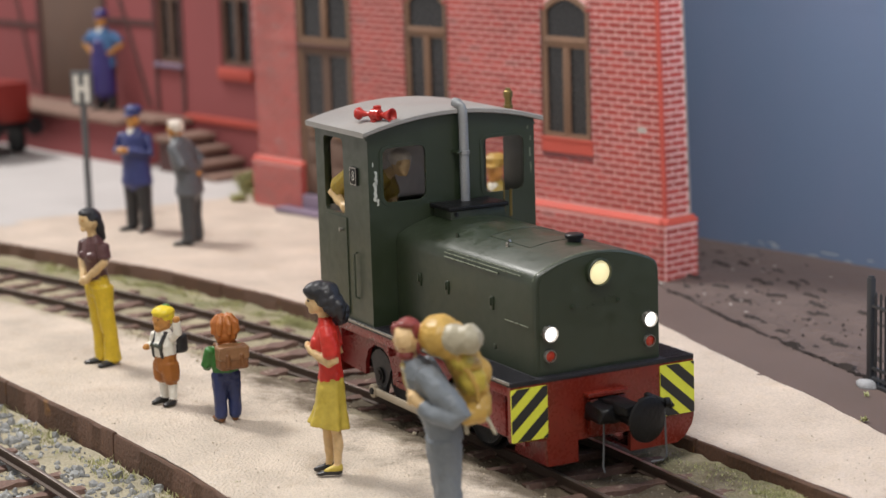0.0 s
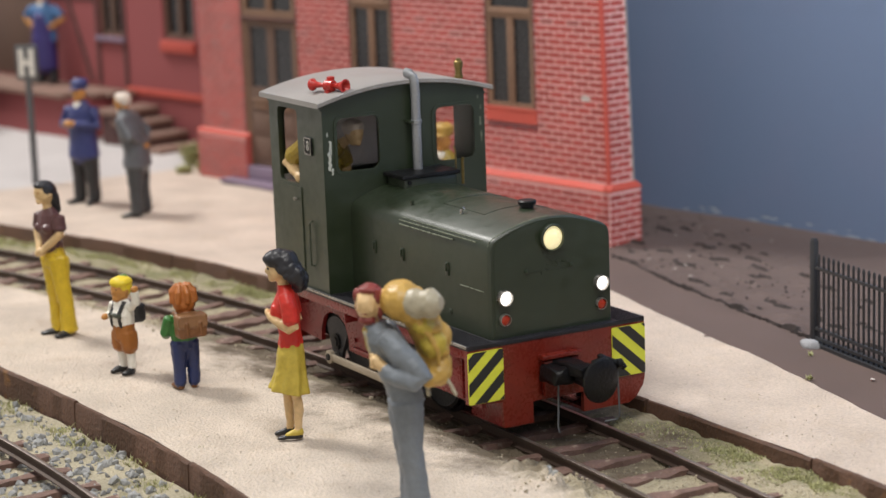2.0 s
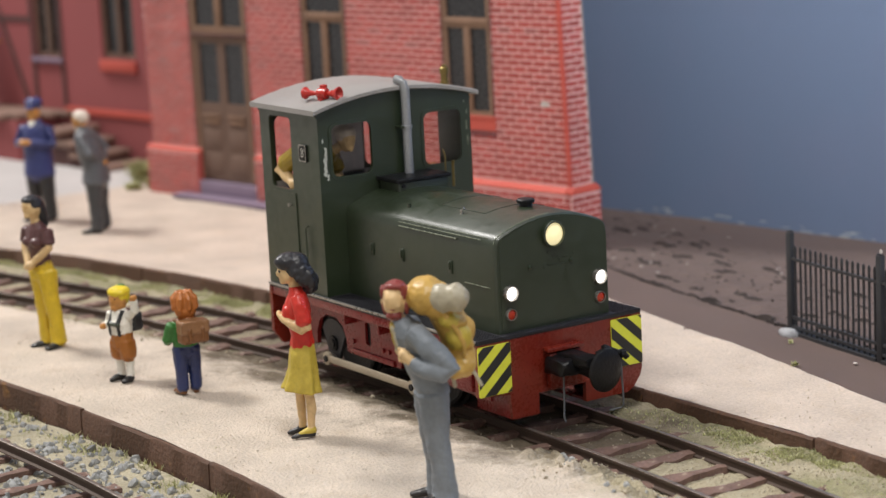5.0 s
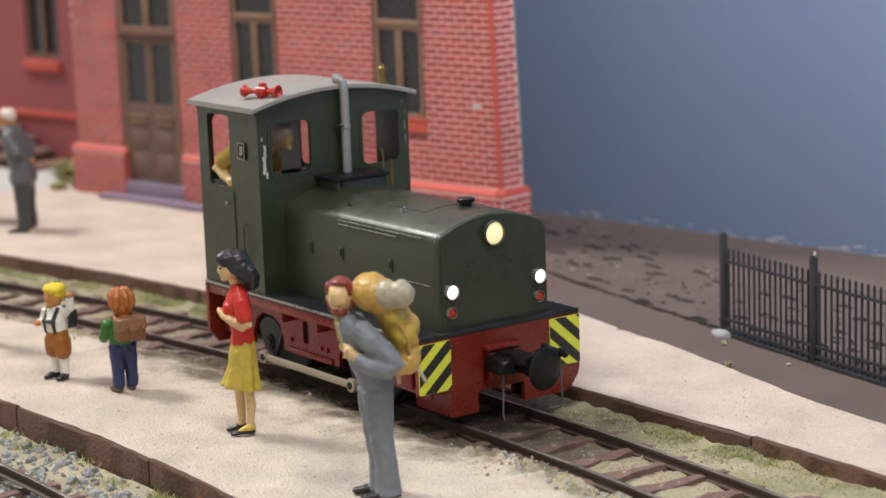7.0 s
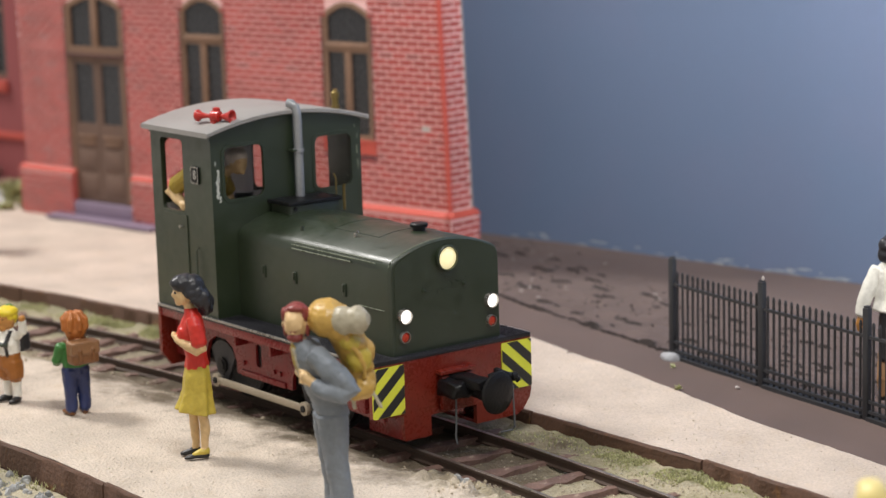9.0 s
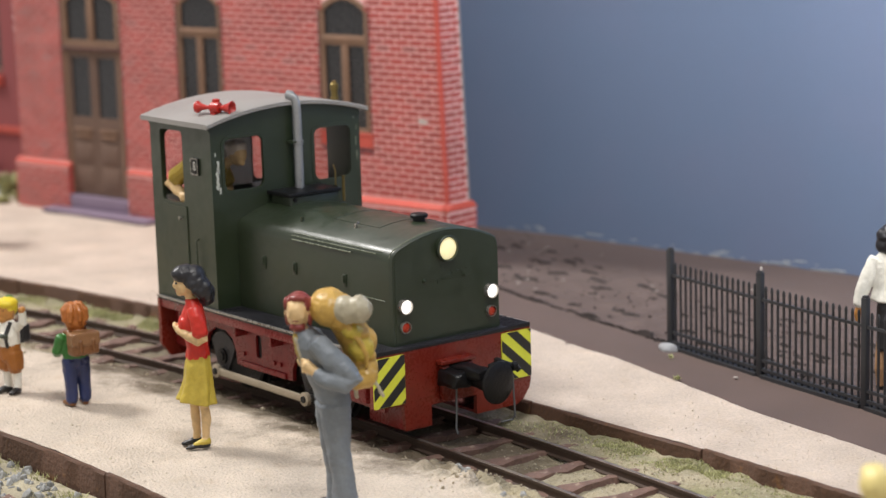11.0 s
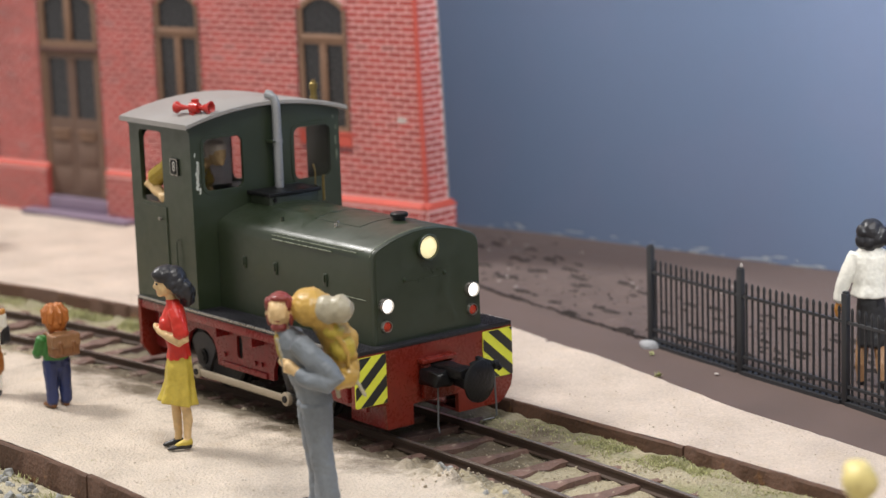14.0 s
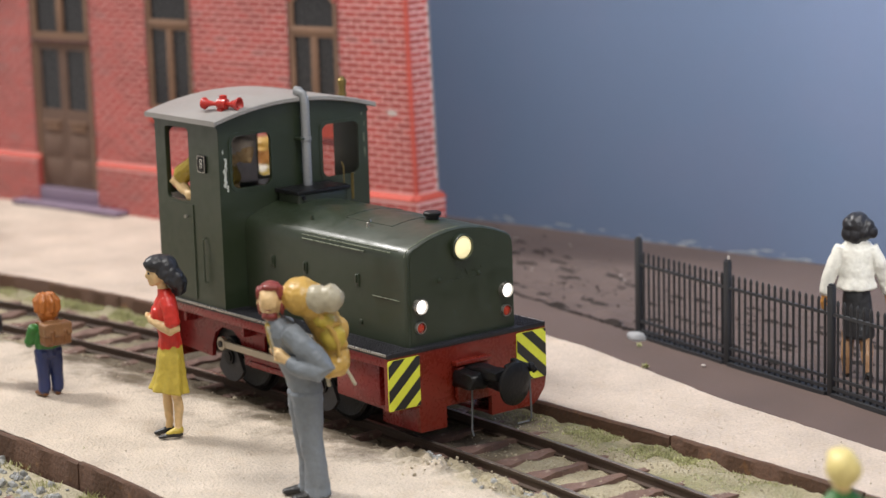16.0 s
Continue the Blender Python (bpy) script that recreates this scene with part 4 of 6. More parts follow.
# rough residue where a plate was taken off the front
rg = random.Random(4)
v, p = [], []
for _ in range(60):
    y, z = rg.gauss(0.03, 0.2), rg.gauss(2.06, 0.085)
    if abs(y) < 0.42 and 1.86 < z < 2.2 and noise.noise(Vector((y * 7, z * 7, 2))) > -0.12:
        e = rg.uniform(0.004, 0.011)
        add_box(v, p, -0.106, -0.099 + rg.uniform(0, 0.006), y - e, y + e, z - e, z + e)
joined("glue_residue", v, p, GREEN, hood, "rough spots of old glue")
# thin pale strips paint the highlight and wear along front edge and shoulder
edge = hood_section(-0.148, 1.0, 0.003)
part("worn_edge", pipe([(x, y * 0.999, z) for x, y, z in edge[2:9]], 0.007, 6), WORN_AND_GLINT_GREEN, hood, "thin bright strip for worn edge and highlight")
part("worn_edge", pipe([(-2.3 + 0.2 * i, -0.852, 2.43 + 0.002 * math.sin(i * 2.0)) for i in range(11)], 0.006, 6), WORN_AND_GLINT_GREEN, hood)
for a, b in (((-1.95, -0.42), (-0.95, -0.42)), ((-1.95, -0.42), (-1.95, 0.52)), ((-0.95, -0.42), (-0.95, 0.52))):
    part("hatch_seam", pipe([(a[0] + (b[0] - a[0]) * i / 6, a[1] + (b[1] - a[1]) * i / 6, 2.658 - 0.175 * ((a[1] + (b[1] - a[1]) * i / 6) / 0.78) ** 2) for i in range(7)], 0.007, 6), GREEN, hood)
part("hatch_knob", pipe([(-1.35, -0.52, 2.57), (-1.35, -0.52, 2.62), (-1.31, -0.50, 2.65)], 0.022, 8), CHROME, hood, "small bright knob")
part("hatch_knob", pipe([(-2.45, -0.62, 2.54), (-2.45, -0.62, 2.6)], 0.025, 8), GREEN, hood)
part("filler_cap", turned([(0, 0.085), (0.07, 0.085), (0.071, 0.115), (0.11, 0.12), (0.125, 0.10), (0.126, 0.02)], (-0.78, 0.10, 2.63), n=18), BLACK, hood, "black filler cap")
bm = box(-3.66, -3.16, -0.32, 0.50, 2.5, 2.745, 0.02)
part("air_box", bm, GREEN, hood)
part("air_box_lid", lumpy(box(-3.68, -3.12, -0.37, 0.53, 2.747, 2.80, 0.01), 0.008), BLACK, hood, "flat black lid")
part("lid_bolt", turned([(0, 0.03), (0.03, 0.028), (0.031, 0.005)], (-3.16, -0.25, 2.70), (1, 0, 0), 8), BLACK, hood)


def lamp(y, z, r, glow, name, rim, parent, depth=0.07):
    root = part(name, turned([(0, r * 1.13), (depth, r * 1.16), (depth + 0.012, r * 1.1), (depth + 0.012, r), (depth * 0.4, r * 0.98)], (-0.11, y, z), (1, 0, 0), 24), rim, parent)
    part("lens", turned([(depth * 0.3, r * 0.98), (depth * 0.7, r * 0.96), (depth * 0.95, r * 0.72), (depth * 1.1, r * 0.3), (depth * 1.12, 0.002)], (-0.11, y, z), (1, 0, 0), 24), glow, root)
    return root


tagged(lamp(0.0, 2.393, 0.15, LAMP_WARM, "headlight", GREEN, hood), "lit warm headlight")
for y in (-0.70, 0.71):
    tagged(lamp(y, 1.732, 0.09, LAMP_WHITE, "headlight", CHROME, hood), "lit white headlight")
    tagged(lamp(y, 1.46, 0.068, LAMP_RED, "tail_light", CHROME, hood, 0.05), "unlit red tail lamp with silver rim")

# cab: sheets with rounded window openings
CX0, CX1, CY, CZ0, CZ1 = -5.28, -3.67, 1.26, 1.22, 3.80


def roof_z(y):
    return 3.80 + 0.20 * (1 - (y / 1.3) ** 2)


def gable(inset=0.0):
    pts = [(-CY, CZ0), (CY, CZ0)]
    for i in range(11):
        y = CY - 2 * CY * i / 10
        pts.append((y, roof_z(y) - 0.01))
    return pts


cab = part("cab_front", plate(gable(), [rounded(-1.06, -0.40, 2.86, 3.60, 0.11), rounded(0.45, 1.10, 2.84, 3.60, 0.11)], 0.06, lambda u, v, w: (CX1 - 0.06 + w, u, v)), GREEN, loco, "green cab front with two windows")
cab_rear = part("cab_rear", plate(gable(), [rounded(-1.06, -0.40, 2.70, 3.60, 0.11), rounded(0.42, 1.10, 2.70, 3.60, 0.11)], 0.06, lambda u, v, w: (CX0 + w, u, v)), GREEN, loco)
for sgn, nm in ((-1, "cab_side"), (1, "cab_side")):
    side = part(nm, plate([(CX0 + 0.06, CZ0), (CX1 - 0.06, CZ0), (CX1 - 0.06, CZ1), (CX0 + 0.06, CZ1)], [rounded(-5.02, -4.42, 2.64, 3.66, 0.07)], 0.06,
                          lambda u, v, w: (u, sgn * (CY - 0.06 + w), v)), GREEN, loco, "green cab side with an open window")
    part("cab_door", plate([(-4.98, 1.28), (-4.36, 1.28), (-4.36, 2.6), (-4.98, 2.6)], [], 0.015, lambda u, v, w: (u, sgn * (CY + w), v)), GREEN, side)
    part("door_handle", turned([(0, 0.014), (0.03, 0.014), (0.032, 0.026), (0.05, 0.024), (0.052, 0.004)], (-4.5, sgn * 1.27, 2.43), (0, sgn, 0), 10), CHROME, side)
    part("grab_rail", pipe([(-4.08, sgn * 1.26, 1.55), (-4.08, sgn * 1.31, 1.57), (-4.08, sgn * 1.31, 2.15), (-4.08, sgn * 1.26, 2.17)], 0.014, 6), GREEN, side)
    part("drip_strip", box(CX0, CX1, sgn * 1.27 - 0.012, sgn * 1.27 + 0.012, 3.71, 3.74), GREEN, side)
    if sgn < 0:
        nameplate = part("cab_plate", box(-4.17, -3.98, -1.285, -1.255, 3.08, 3.32, 0.008), BLACK, side, "small black plate with white numeral")
        part("plate_rim", plate(rounded(-4.168, -3.982, 3.083, 3.317, 0.02), [rounded(-4.155, -3.995, 3.097, 3.303, 0.016)], 0.006, lambda u, v, w: (u, -1.287 - w, v)), CHROME, nameplate)
        curve = bpy.data.curves.new("numeral", "FONT")
        curve.body, curve.size, curve.extrude, curve.align_x, curve.align_y = "8", 0.20 * U, 0.003 * U, "CENTER", "CENTER"
        curve.offset = -0.006 * U
        num = new("numeral", curve)
        num.parent = nameplate
        num.matrix_basis = pose(-4.075 * U, -1.289 * U, 3.20 * U, 90, 0, 0) @ Matrix.Diagonal((0.78, 0.98, 1.0, 1.0))
        curve.materials.append(WHITE)


def gasket(y0, y1, z0, z1, root):
    part("window_seal", plate(rounded(y0 - 0.035, y1 + 0.035, z0 - 0.035, z1 + 0.035, 0.13), [rounded(y0 + 0.012, y1 - 0.012, z0 + 0.012, z1 - 0.012, 0.1)], 0.014, lambda u, v, w: (CX1 - 0.002 + w, u, v)), GREEN, root)


gasket(-1.06, -0.40, 2.86, 3.60, cab)
gasket(0.45, 1.10, 2.84, 3.60, cab)
glass = bpy.data.materials.new("cab_glass")
glass.use_nodes = True
gb = glass.node_tree.nodes["Principled BSDF"]
gb.inputs["Transmission Weight"].default_value, gb.inputs["Roughness"].default_value, gb.inputs["IOR"].default_value = 1.0, 0.04, 1.2
gb.inputs["Base Color"].default_value = (0.78, 0.76, 0.74, 1)
for y0, y1 in ((-1.07, -0.39), (0.44, 1.11)):
    pane = part("window_pane", box(CX1 - 0.045, CX1 - 0.035, y0, y1, 2.83, 3.61), glass, cab, "clear cab glass")
    pane.visible_shadow = False
# chipped paint along the cab edges
rc = random.Random(8)


def chip(y, z0, z1, w):
    n = 7
    left = [(y - w * rc.uniform(0.3, 1.0), z0 + (z1 - z0) * i / n) for i in range(n + 1)]
    right = [(y + w * rc.uniform(0.3, 1.0), z0 + (z1 - z0) * i / n) for i in range(n, -1, -1)]
    part("paint_chip", plate(left + right, [], 0.003, lambda u, v, q: (CX1 + 0.0006 + q, u, v)), CHIPPED if y < 0 else WORN_AND_GLINT_GREEN, cab)


for y, z0, z1, w in ((-1.165, 2.90, 3.16, 0.035), (-1.15, 3.12, 3.30, 0.028), (-1.13, 2.84, 2.93, 0.02), (-1.19, 3.36, 3.42, 0.012), (1.20, 3.05, 3.2, 0.018), (1.19, 3.28, 3.4, 0.022), (1.2, 3.5, 3.56, 0.012), (1.16, 3.66, 3.7, 0.016)):
    chip(y, z0, z1, w)
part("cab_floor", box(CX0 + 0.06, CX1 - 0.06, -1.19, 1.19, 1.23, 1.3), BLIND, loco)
# added pale panels that brighten what shows through the cab windows
part("lining", box(CX0 + 0.062, CX0 + 0.075, -0.36, 0.38, 1.3, 3.75), CAB_BRIGHTENER, loco)
part("lining", box(CX0 + 0.062, CX0 + 0.075, -1.19, 1.19, 1.3, 2.66), CAB_BRIGHTENER, loco)
part("lining", box(CX0 + 0.08, CX1 - 0.08, 1.188, 1.198, 1.3, 2.6), CAB_BRIGHTENER, loco)
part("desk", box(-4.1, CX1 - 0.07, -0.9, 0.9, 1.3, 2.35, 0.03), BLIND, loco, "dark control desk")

loops = []
for x in (CX0 - 0.09, CX0 - 0.07, CX1 + 0.07, CX1 + 0.09):
    e = 0.012 if x in (CX0 - 0.09, CX1 + 0.09) else 0.0
    up = [(x, -1.36 + 2.72 * i / 14, roof_z((-1.36 + 2.72 * i / 14) * 0.97) + 0.035 - e) for i in range(15)]
    lo = [(x, y, z - 0.07 + 2 * e) for _, y, z in reversed(up)]
    loops.append(up + lo)
roof = part("roof", rings(loops), GREY_ROOF, loco, "arched light grey cab roof")
# twin horn on a bracket
hx, hy, hz = -3.93, -1.0, 4.01
d = Vector((0.926, 0.40, 0)).normalized()
horn = part("horn", turned([(-0.30, 0.02), (-0.302, 0.08), (-0.27, 0.085), (-0.22, 0.047), (-0.12, 0.03), (0.0, 0.03), (0.13, 0.034), (0.22, 0.062), (0.275, 0.096), (0.292, 0.1), (0.294, 0.082), (0.22, 0.034), (0.219, 0.003)],
                           (hx, hy, hz), d, 18), HORN_RED, roof, "glossy red twin horn")
part("sounder", turned([(-0.07, 0.03), (-0.065, 0.075), (0.065, 0.075), (0.07, 0.03)], Vector((hx, hy, hz)) + d * 0.02, d, 16), HORN_RED, horn)
part("sounder", turned([(-0.05, 0.05), (0.06, 0.055), (0.07, 0.02)], (hx - 0.05, hy + 0.06, hz + 0.045), (0, 0, 1), 12), HORN_RED, horn)
part("bracket", box(hx - 0.05, hx + 0.05, hy - 0.05, hy + 0.05, hz - 0.16, hz - 0.06, 0.01), HORN_RED, horn)
part("bracket_plate", box(hx - 0.1, hx + 0.1, hy - 0.09, hy + 0.09, hz - 0.165, hz - 0.135, 0.008), GREY_ROOF, horn)
part("whistle", turned([(0, 0.06), (0.05, 0.065), (0.052, 0.05), (0.15, 0.05), (0.152, 0.065), (0.23, 0.065), (0.25, 0.04), (0.28, 0.035), (0.282, 0.004)], (-3.86, 0.98, 3.93), n=14), BRASS, roof, "small tarnished brass whistle")
# exhaust
part("exhaust_pipe", pipe([(-3.56, 0.115, 2.76), (-3.56, 0.115, 3.3), (-3.56, 0.115, 3.88), (-3.565, 0.112, 3.98), (-3.585, 0.10, 4.06), (-3.63, 0.08, 4.10), (-3.69, 0.05, 4.11)], 0.064, 14), PIPE, loco, "grey bent exhaust pipe")
part("pipe_collar", turned([(0, 0.07), (0.005, 0.078), (0.05, 0.078), (0.055, 0.07)], (-3.56, 0.115, 3.42), n=14), PIPE, loco)
part("pipe_clip", box(-3.66, -3.5, -0.02, 0.05, 3.44, 3.47, 0.008), GREEN, loco)
part("drain_cock", pipe([(-3.12, 0.56, 2.60), (-3.12, 0.56, 2.80), (-3.12, 0.56, 2.93), (-3.11, 0.565, 2.96)], 0.022, 8), BRASS, loco, "brass drain cock")
part("wire", pipe([(-3.4, 0.62, 2.62), (-3.4, 0.62, 3.0), (-3.42, 0.6, 3.08)], 0.012, 6), BRASS, loco)

# running plate and chassis
foot = part("running_plate", box(-5.26, -0.0, -1.3, 1.3, 1.165, 1.222, 0.012), TREAD, loco, "dark chequered running plate")
v, p = [], []
for i in range(150):
    for y0, y1 in ((-1.27, -0.92), (0.92, 1.27)):
        for j in range(8):
            x = -3.62 + i * 0.0244
            y = y0 + (j + 0.5 * (i % 2)) * (y1 - y0) / 8
            if y < y1 - 0.02:
                add_box(v, p, x, x + 0.013, y, y + 0.026, 1.221, 1.231)
joined("tread_pattern", v, p, TREAD, foot, "raised tread pattern")
for sgn in (-1, 1):
    part("edge_strip", box(-5.25, -0.02, sgn * 1.3 - 0.014, sgn * 1.3 + 0.014, 1.195, 1.226, 0.006), CHROME, foot, "worn bright edge")
    part("valance", box(-5.24, -0.06, sgn * 1.27 - 0.02, sgn * 1.27 + 0.02, 1.05, 1.19, 0.006), RED_SIDE_LIGHT, foot)
    fr = part("side_frame", plate([(-5.2, 0.46), (-4.38, 0.42), (-4.37, 0.60), (-4.28, 0.78), (-4.1, 0.88), (-3.84, 0.88), (-3.66, 0.78), (-3.57, 0.60), (-3.56, 0.44), (-2.18, 0.44), (-2.17, 0.60), (-2.08, 0.78), (-1.9, 0.88), (-1.64, 0.88), (-1.46, 0.78), (-1.37, 0.60), (-1.36, 0.44), (-0.1, 0.40), (-0.1, 1.16), (-5.2, 1.16)],
                              [rounded(-3.06, -2.92, 0.62, 0.94, 0.05)], 0.06, lambda a, b, w: (a, sgn * (1.0 + w), b)), RED_SIDE_LIGHT, loco, "red outside frame")
    for x in (-3.3, -2.42, -1.1, -4.75):
        part("gusset", box(x - 0.03, x + 0.03, min(sgn * 1.05, sgn * 1.25), max(sgn * 1.05, sgn * 1.25), 0.9, 1.15, 0.008), RED_SIDE_LIGHT, fr)
    part("slot_cover", box(-3.07, -2.91, sgn * 1.0 - 0.02, sgn * 1.0 + 0.02, 0.6, 0.95), BLACK, fr)
    part("step_box", box(-0.78, -0.06, sgn * 0.78 - 0.03, sgn * 0.78 + 0.03, 0.13, 0.5, 0.01), RED_SIDE_LIGHT, fr)
    part("step_tread", box(-0.78, -0.06, min(sgn * 0.75, sgn * 0.40), max(sgn * 0.75, sgn * 0.40), 0.13, 0.17, 0.008), RED_SIDE_LIGHT, fr)
    part("tool_box", box(-1.2, -0.28, min(sgn * 1.04, sgn * 1.22), max(sgn * 1.04, sgn * 1.22), 0.5, 1.05, 0.03), RED_SIDE_LIGHT, fr)
    part("inner_frame", box(-5.1, -0.3, sgn * 0.95 - 0.02, sgn * 0.95 + 0.02, 0.5, 1.15), BLACK, fr)
    part("lower_rail", box(-3.42, -2.32, sgn * 1.07 - 0.02, sgn * 1.07 + 0.02, 0.44, 0.52, 0.01), RED_SIDE_LIGHT, fr)
    for x in (-3.36, -2.6, -2.45):
        part("bolt", turned([(0, 0.035), (0.03, 0.033), (0.031, 0.005)], (x, sgn * 1.06, 0.62), (0, sgn, 0), 8), RED_SIDE_LIGHT, fr)
part("gearbox", box(-4.9, -0.4, -0.5, 0.5, 0.35, 1.16, 0.05), BLACK, loco)

front_outline = [(-1.3, 1.17), (1.3, 1.17), (1.3, 0.45), (1.27, 0.34), (1.16, 0.2), (1.05, 0.14), (0.37, 0.14), (0.37, 0.40), (-0.38, 0.40), (-0.38, 0.13), (-0.80, 0.13), (-0.82, 0.46), (-1.3, 0.50)]
beam = part("buffer_beam", plate(front_outline, [], 0.07, lambda a, b, w: (-0.07 + w, a, b)), RED, loco, "red front buffer beam")
part("edge_strip", box(-0.03, 0.008, -1.3, 1.3, 1.17, 1.226, 0.006), TREAD, beam)
rear_beam = part("buffer_beam", plate([(-1.3, 1.17), (1.3, 1.17), (1.3, 0.5), (1.15, 0.3), (-1.15, 0.3), (-1.3, 0.5)], [], 0.07, lambda a, b, w: (-5.26 + w, a, b)), RED, loco, "red rear buffer beam")
for sgn in (-1, 1):
    y0, y1, z0, z1 = (-1.3, -0.8, 0.50, 1.145) if sgn < 0 else (0.8, 1.3, 0.50, 1.145)
    sign = part("warning_panel", plate(rounded(y0, y1, z0, z1, 0.02, 2), [], 0.014, lambda a, b, w: (0.001 + w, a, b)), YELLOW, beam, "yellow and black striped warning panel")
    dr = (-0.66, 0.75) if sgn < 0 else (0.66, 0.75)
    for k in range(-10, 16):
        lo = k * 0.235 + (0.13 if sgn < 0 else 0.03)
        poly = clip_band((y0 + 0.004, y1 - 0.004, z0 + 0.004, z1 - 0.004), dr, lo, lo + 0.118)
        if len(poly) >= 3:
            part("stripe", plate(poly, [], 0.004, lambda a, b, w: (0.0155 + w, a, b)), HAZARD_BLACK, sign)
# coupling
coup = part("coupling", turned([(0, 0.13), (0.08, 0.13), (0.1, 0.13), (0.3, 0.125), (0.45, 0.13), (0.62, 0.16), (0.70, 0.18), (0.74, 0.25), (0.765, 0.28), (0.80, 0.275), (0.82, 0.23), (0.83, 0.14), (0.832, 0.004)], (0.0, 0.0, 0.77), (1, 0.14, -0.03), 28), BLACK, beam, "black centre buffer coupling")
part("pocket", box(-0.0, 0.1, -0.26, 0.26, 0.44, 0.90, 0.03), RED, beam)
part("pocket_lip", box(0.0, 0.13, -0.30, 0.28, 0.92, 0.98, 0.015), RED, beam)
part("coupling_arm", lumpy(box(0.06, 0.68, -0.14, 0.15, 0.78, 0.91, 0.03), 0.03), BLACK, coup)
part("coupling_arm", lumpy(box(0.04, 0.44, -0.33, 0.0, 0.66, 0.86, 0.04), 0.035), BLACK, coup)
part("coupling_pin", turned([(0, 0.05), (0.14, 0.05), (0.17, 0.065), (0.2, 0.03)], (0.68, 0.12, 0.86), (0.1, 0.4, 1), 10), BLACK, coup)
part("coupling_lever", pipe([(0.6, 0.10, 0.92), (0.66, 0.24, 0.98), (0.70, 0.36, 0.92), (0.72, 0.44, 0.90), (0.74, 0.48, 0.84)], 0.04, 8), BLACK, coup)
part("coupling_knob", turned([(-0.05, 0.03), (-0.03, 0.06), (0.03, 0.06), (0.05, 0.03)], (0.72, 0.42, 0.90), (0.2, 1, 0), 10), BLACK, coup)
part("wire_loop", pipe([(0.3, -0.2, 0.66), (0.3, -0.21, 0.3), (0.3, -0.22, 0.12), (0.32, -0.21, 0.04)], 0.013, 6), SIGNPOST, coup, "thin hanging wire hook")
part("wire_loop", pipe([(0.76, 0.36, 0.8), (0.77, 0.37, 0.4), (0.77, 0.37, 0.25), (0.76, 0.34, 0.22), (0.7, 0.2, 0.2)], 0.013, 6), SIGNPOST, coup, "thin hanging wire hook")

# wheels, cranks with counterweights, coupling rods
AXLES, AXLE_Z, CRANK, ROD_Y = (-3.97, -1.77), 0.48, 0.2, 1.14
WHEELS, RODS = [], []
for ax in AXLES:
    for sgn in (-1, 1):
        bm = turned([(-0.09, 0.53), (-0.06, 0.57), (-0.03, 0.575), (-0.02, 0.525), (0.06, 0.525), (0.07, 0.48), (0.05, 0.45), (0.05, 0.12), (0.12, 0.1), (0.121, 0.01)], (0, 0, 0), (0, sgn, 0), 32)
        wheel = part("wheel", bm, BLACK, loco, "black spoked wheel")
        wheel.matrix_basis = pose(ax * U, sgn * 0.60 * U, AXLE_Z * U)
        sector = [(0.35 * math.cos(radians(a)), 0.35 * math.sin(radians(a))) for a in range(28, 153, 10)] + [(-0.16, -0.12), (-0.12, -0.24), (-0.05, -0.28), (0.05, -0.28), (0.12, -0.24), (0.16, -0.12)]
        part("counterweight", plate(sector, [], 0.05, lambda a, b, w: (a, sgn * (0.38 + w), b)), CRANK_GREY, wheel, "dark grey crank counterweight")
        part("crank_hub", turned([(0.0, 0.11), (0.03, 0.11), (0.032, 0.07), (0.05, 0.07), (0.052, 0.004)], (0, sgn * 0.43, 0), (0, sgn, 0), 16), BLACK, wheel)
        part("crank_pin", turned([(0, 0.05), (0.13, 0.05), (0.132, 0.004)], (0, sgn * 0.36, -CRANK), (0, sgn, 0), 12), STEEL, wheel)
        part("axle", turned([(-0.6, 0.07), (0.42, 0.07)], (0, 0, 0), (0, sgn, 0), 12), BLACK, wheel)
        WHEELS.append((wheel, ax, sgn))
for sgn in (-1, 1):
    x0, x1 = AXLES
    bm = box(x0, x1, -0.022, 0.022, -0.05, 0.05, 0.012)
    rod = part("coupling_rod", bm, ROD, loco, "tan metal coupling rod")
    for x in AXLES:
        part("rod_end", turned([(-0.03, 0.085), (-0.028, 0.095), (0.028, 0.095), (0.03, 0.085)], (x, 0, 0), (0, 1, 0), 16), ROD, rod)
        part("pin_nut", turned([(0.03, 0.05), (0.05, 0.048), (0.052, 0.005)], (x, 0, 0), (0, sgn, 0), 8), BLACK, rod)
    RODS.append((rod, sgn))


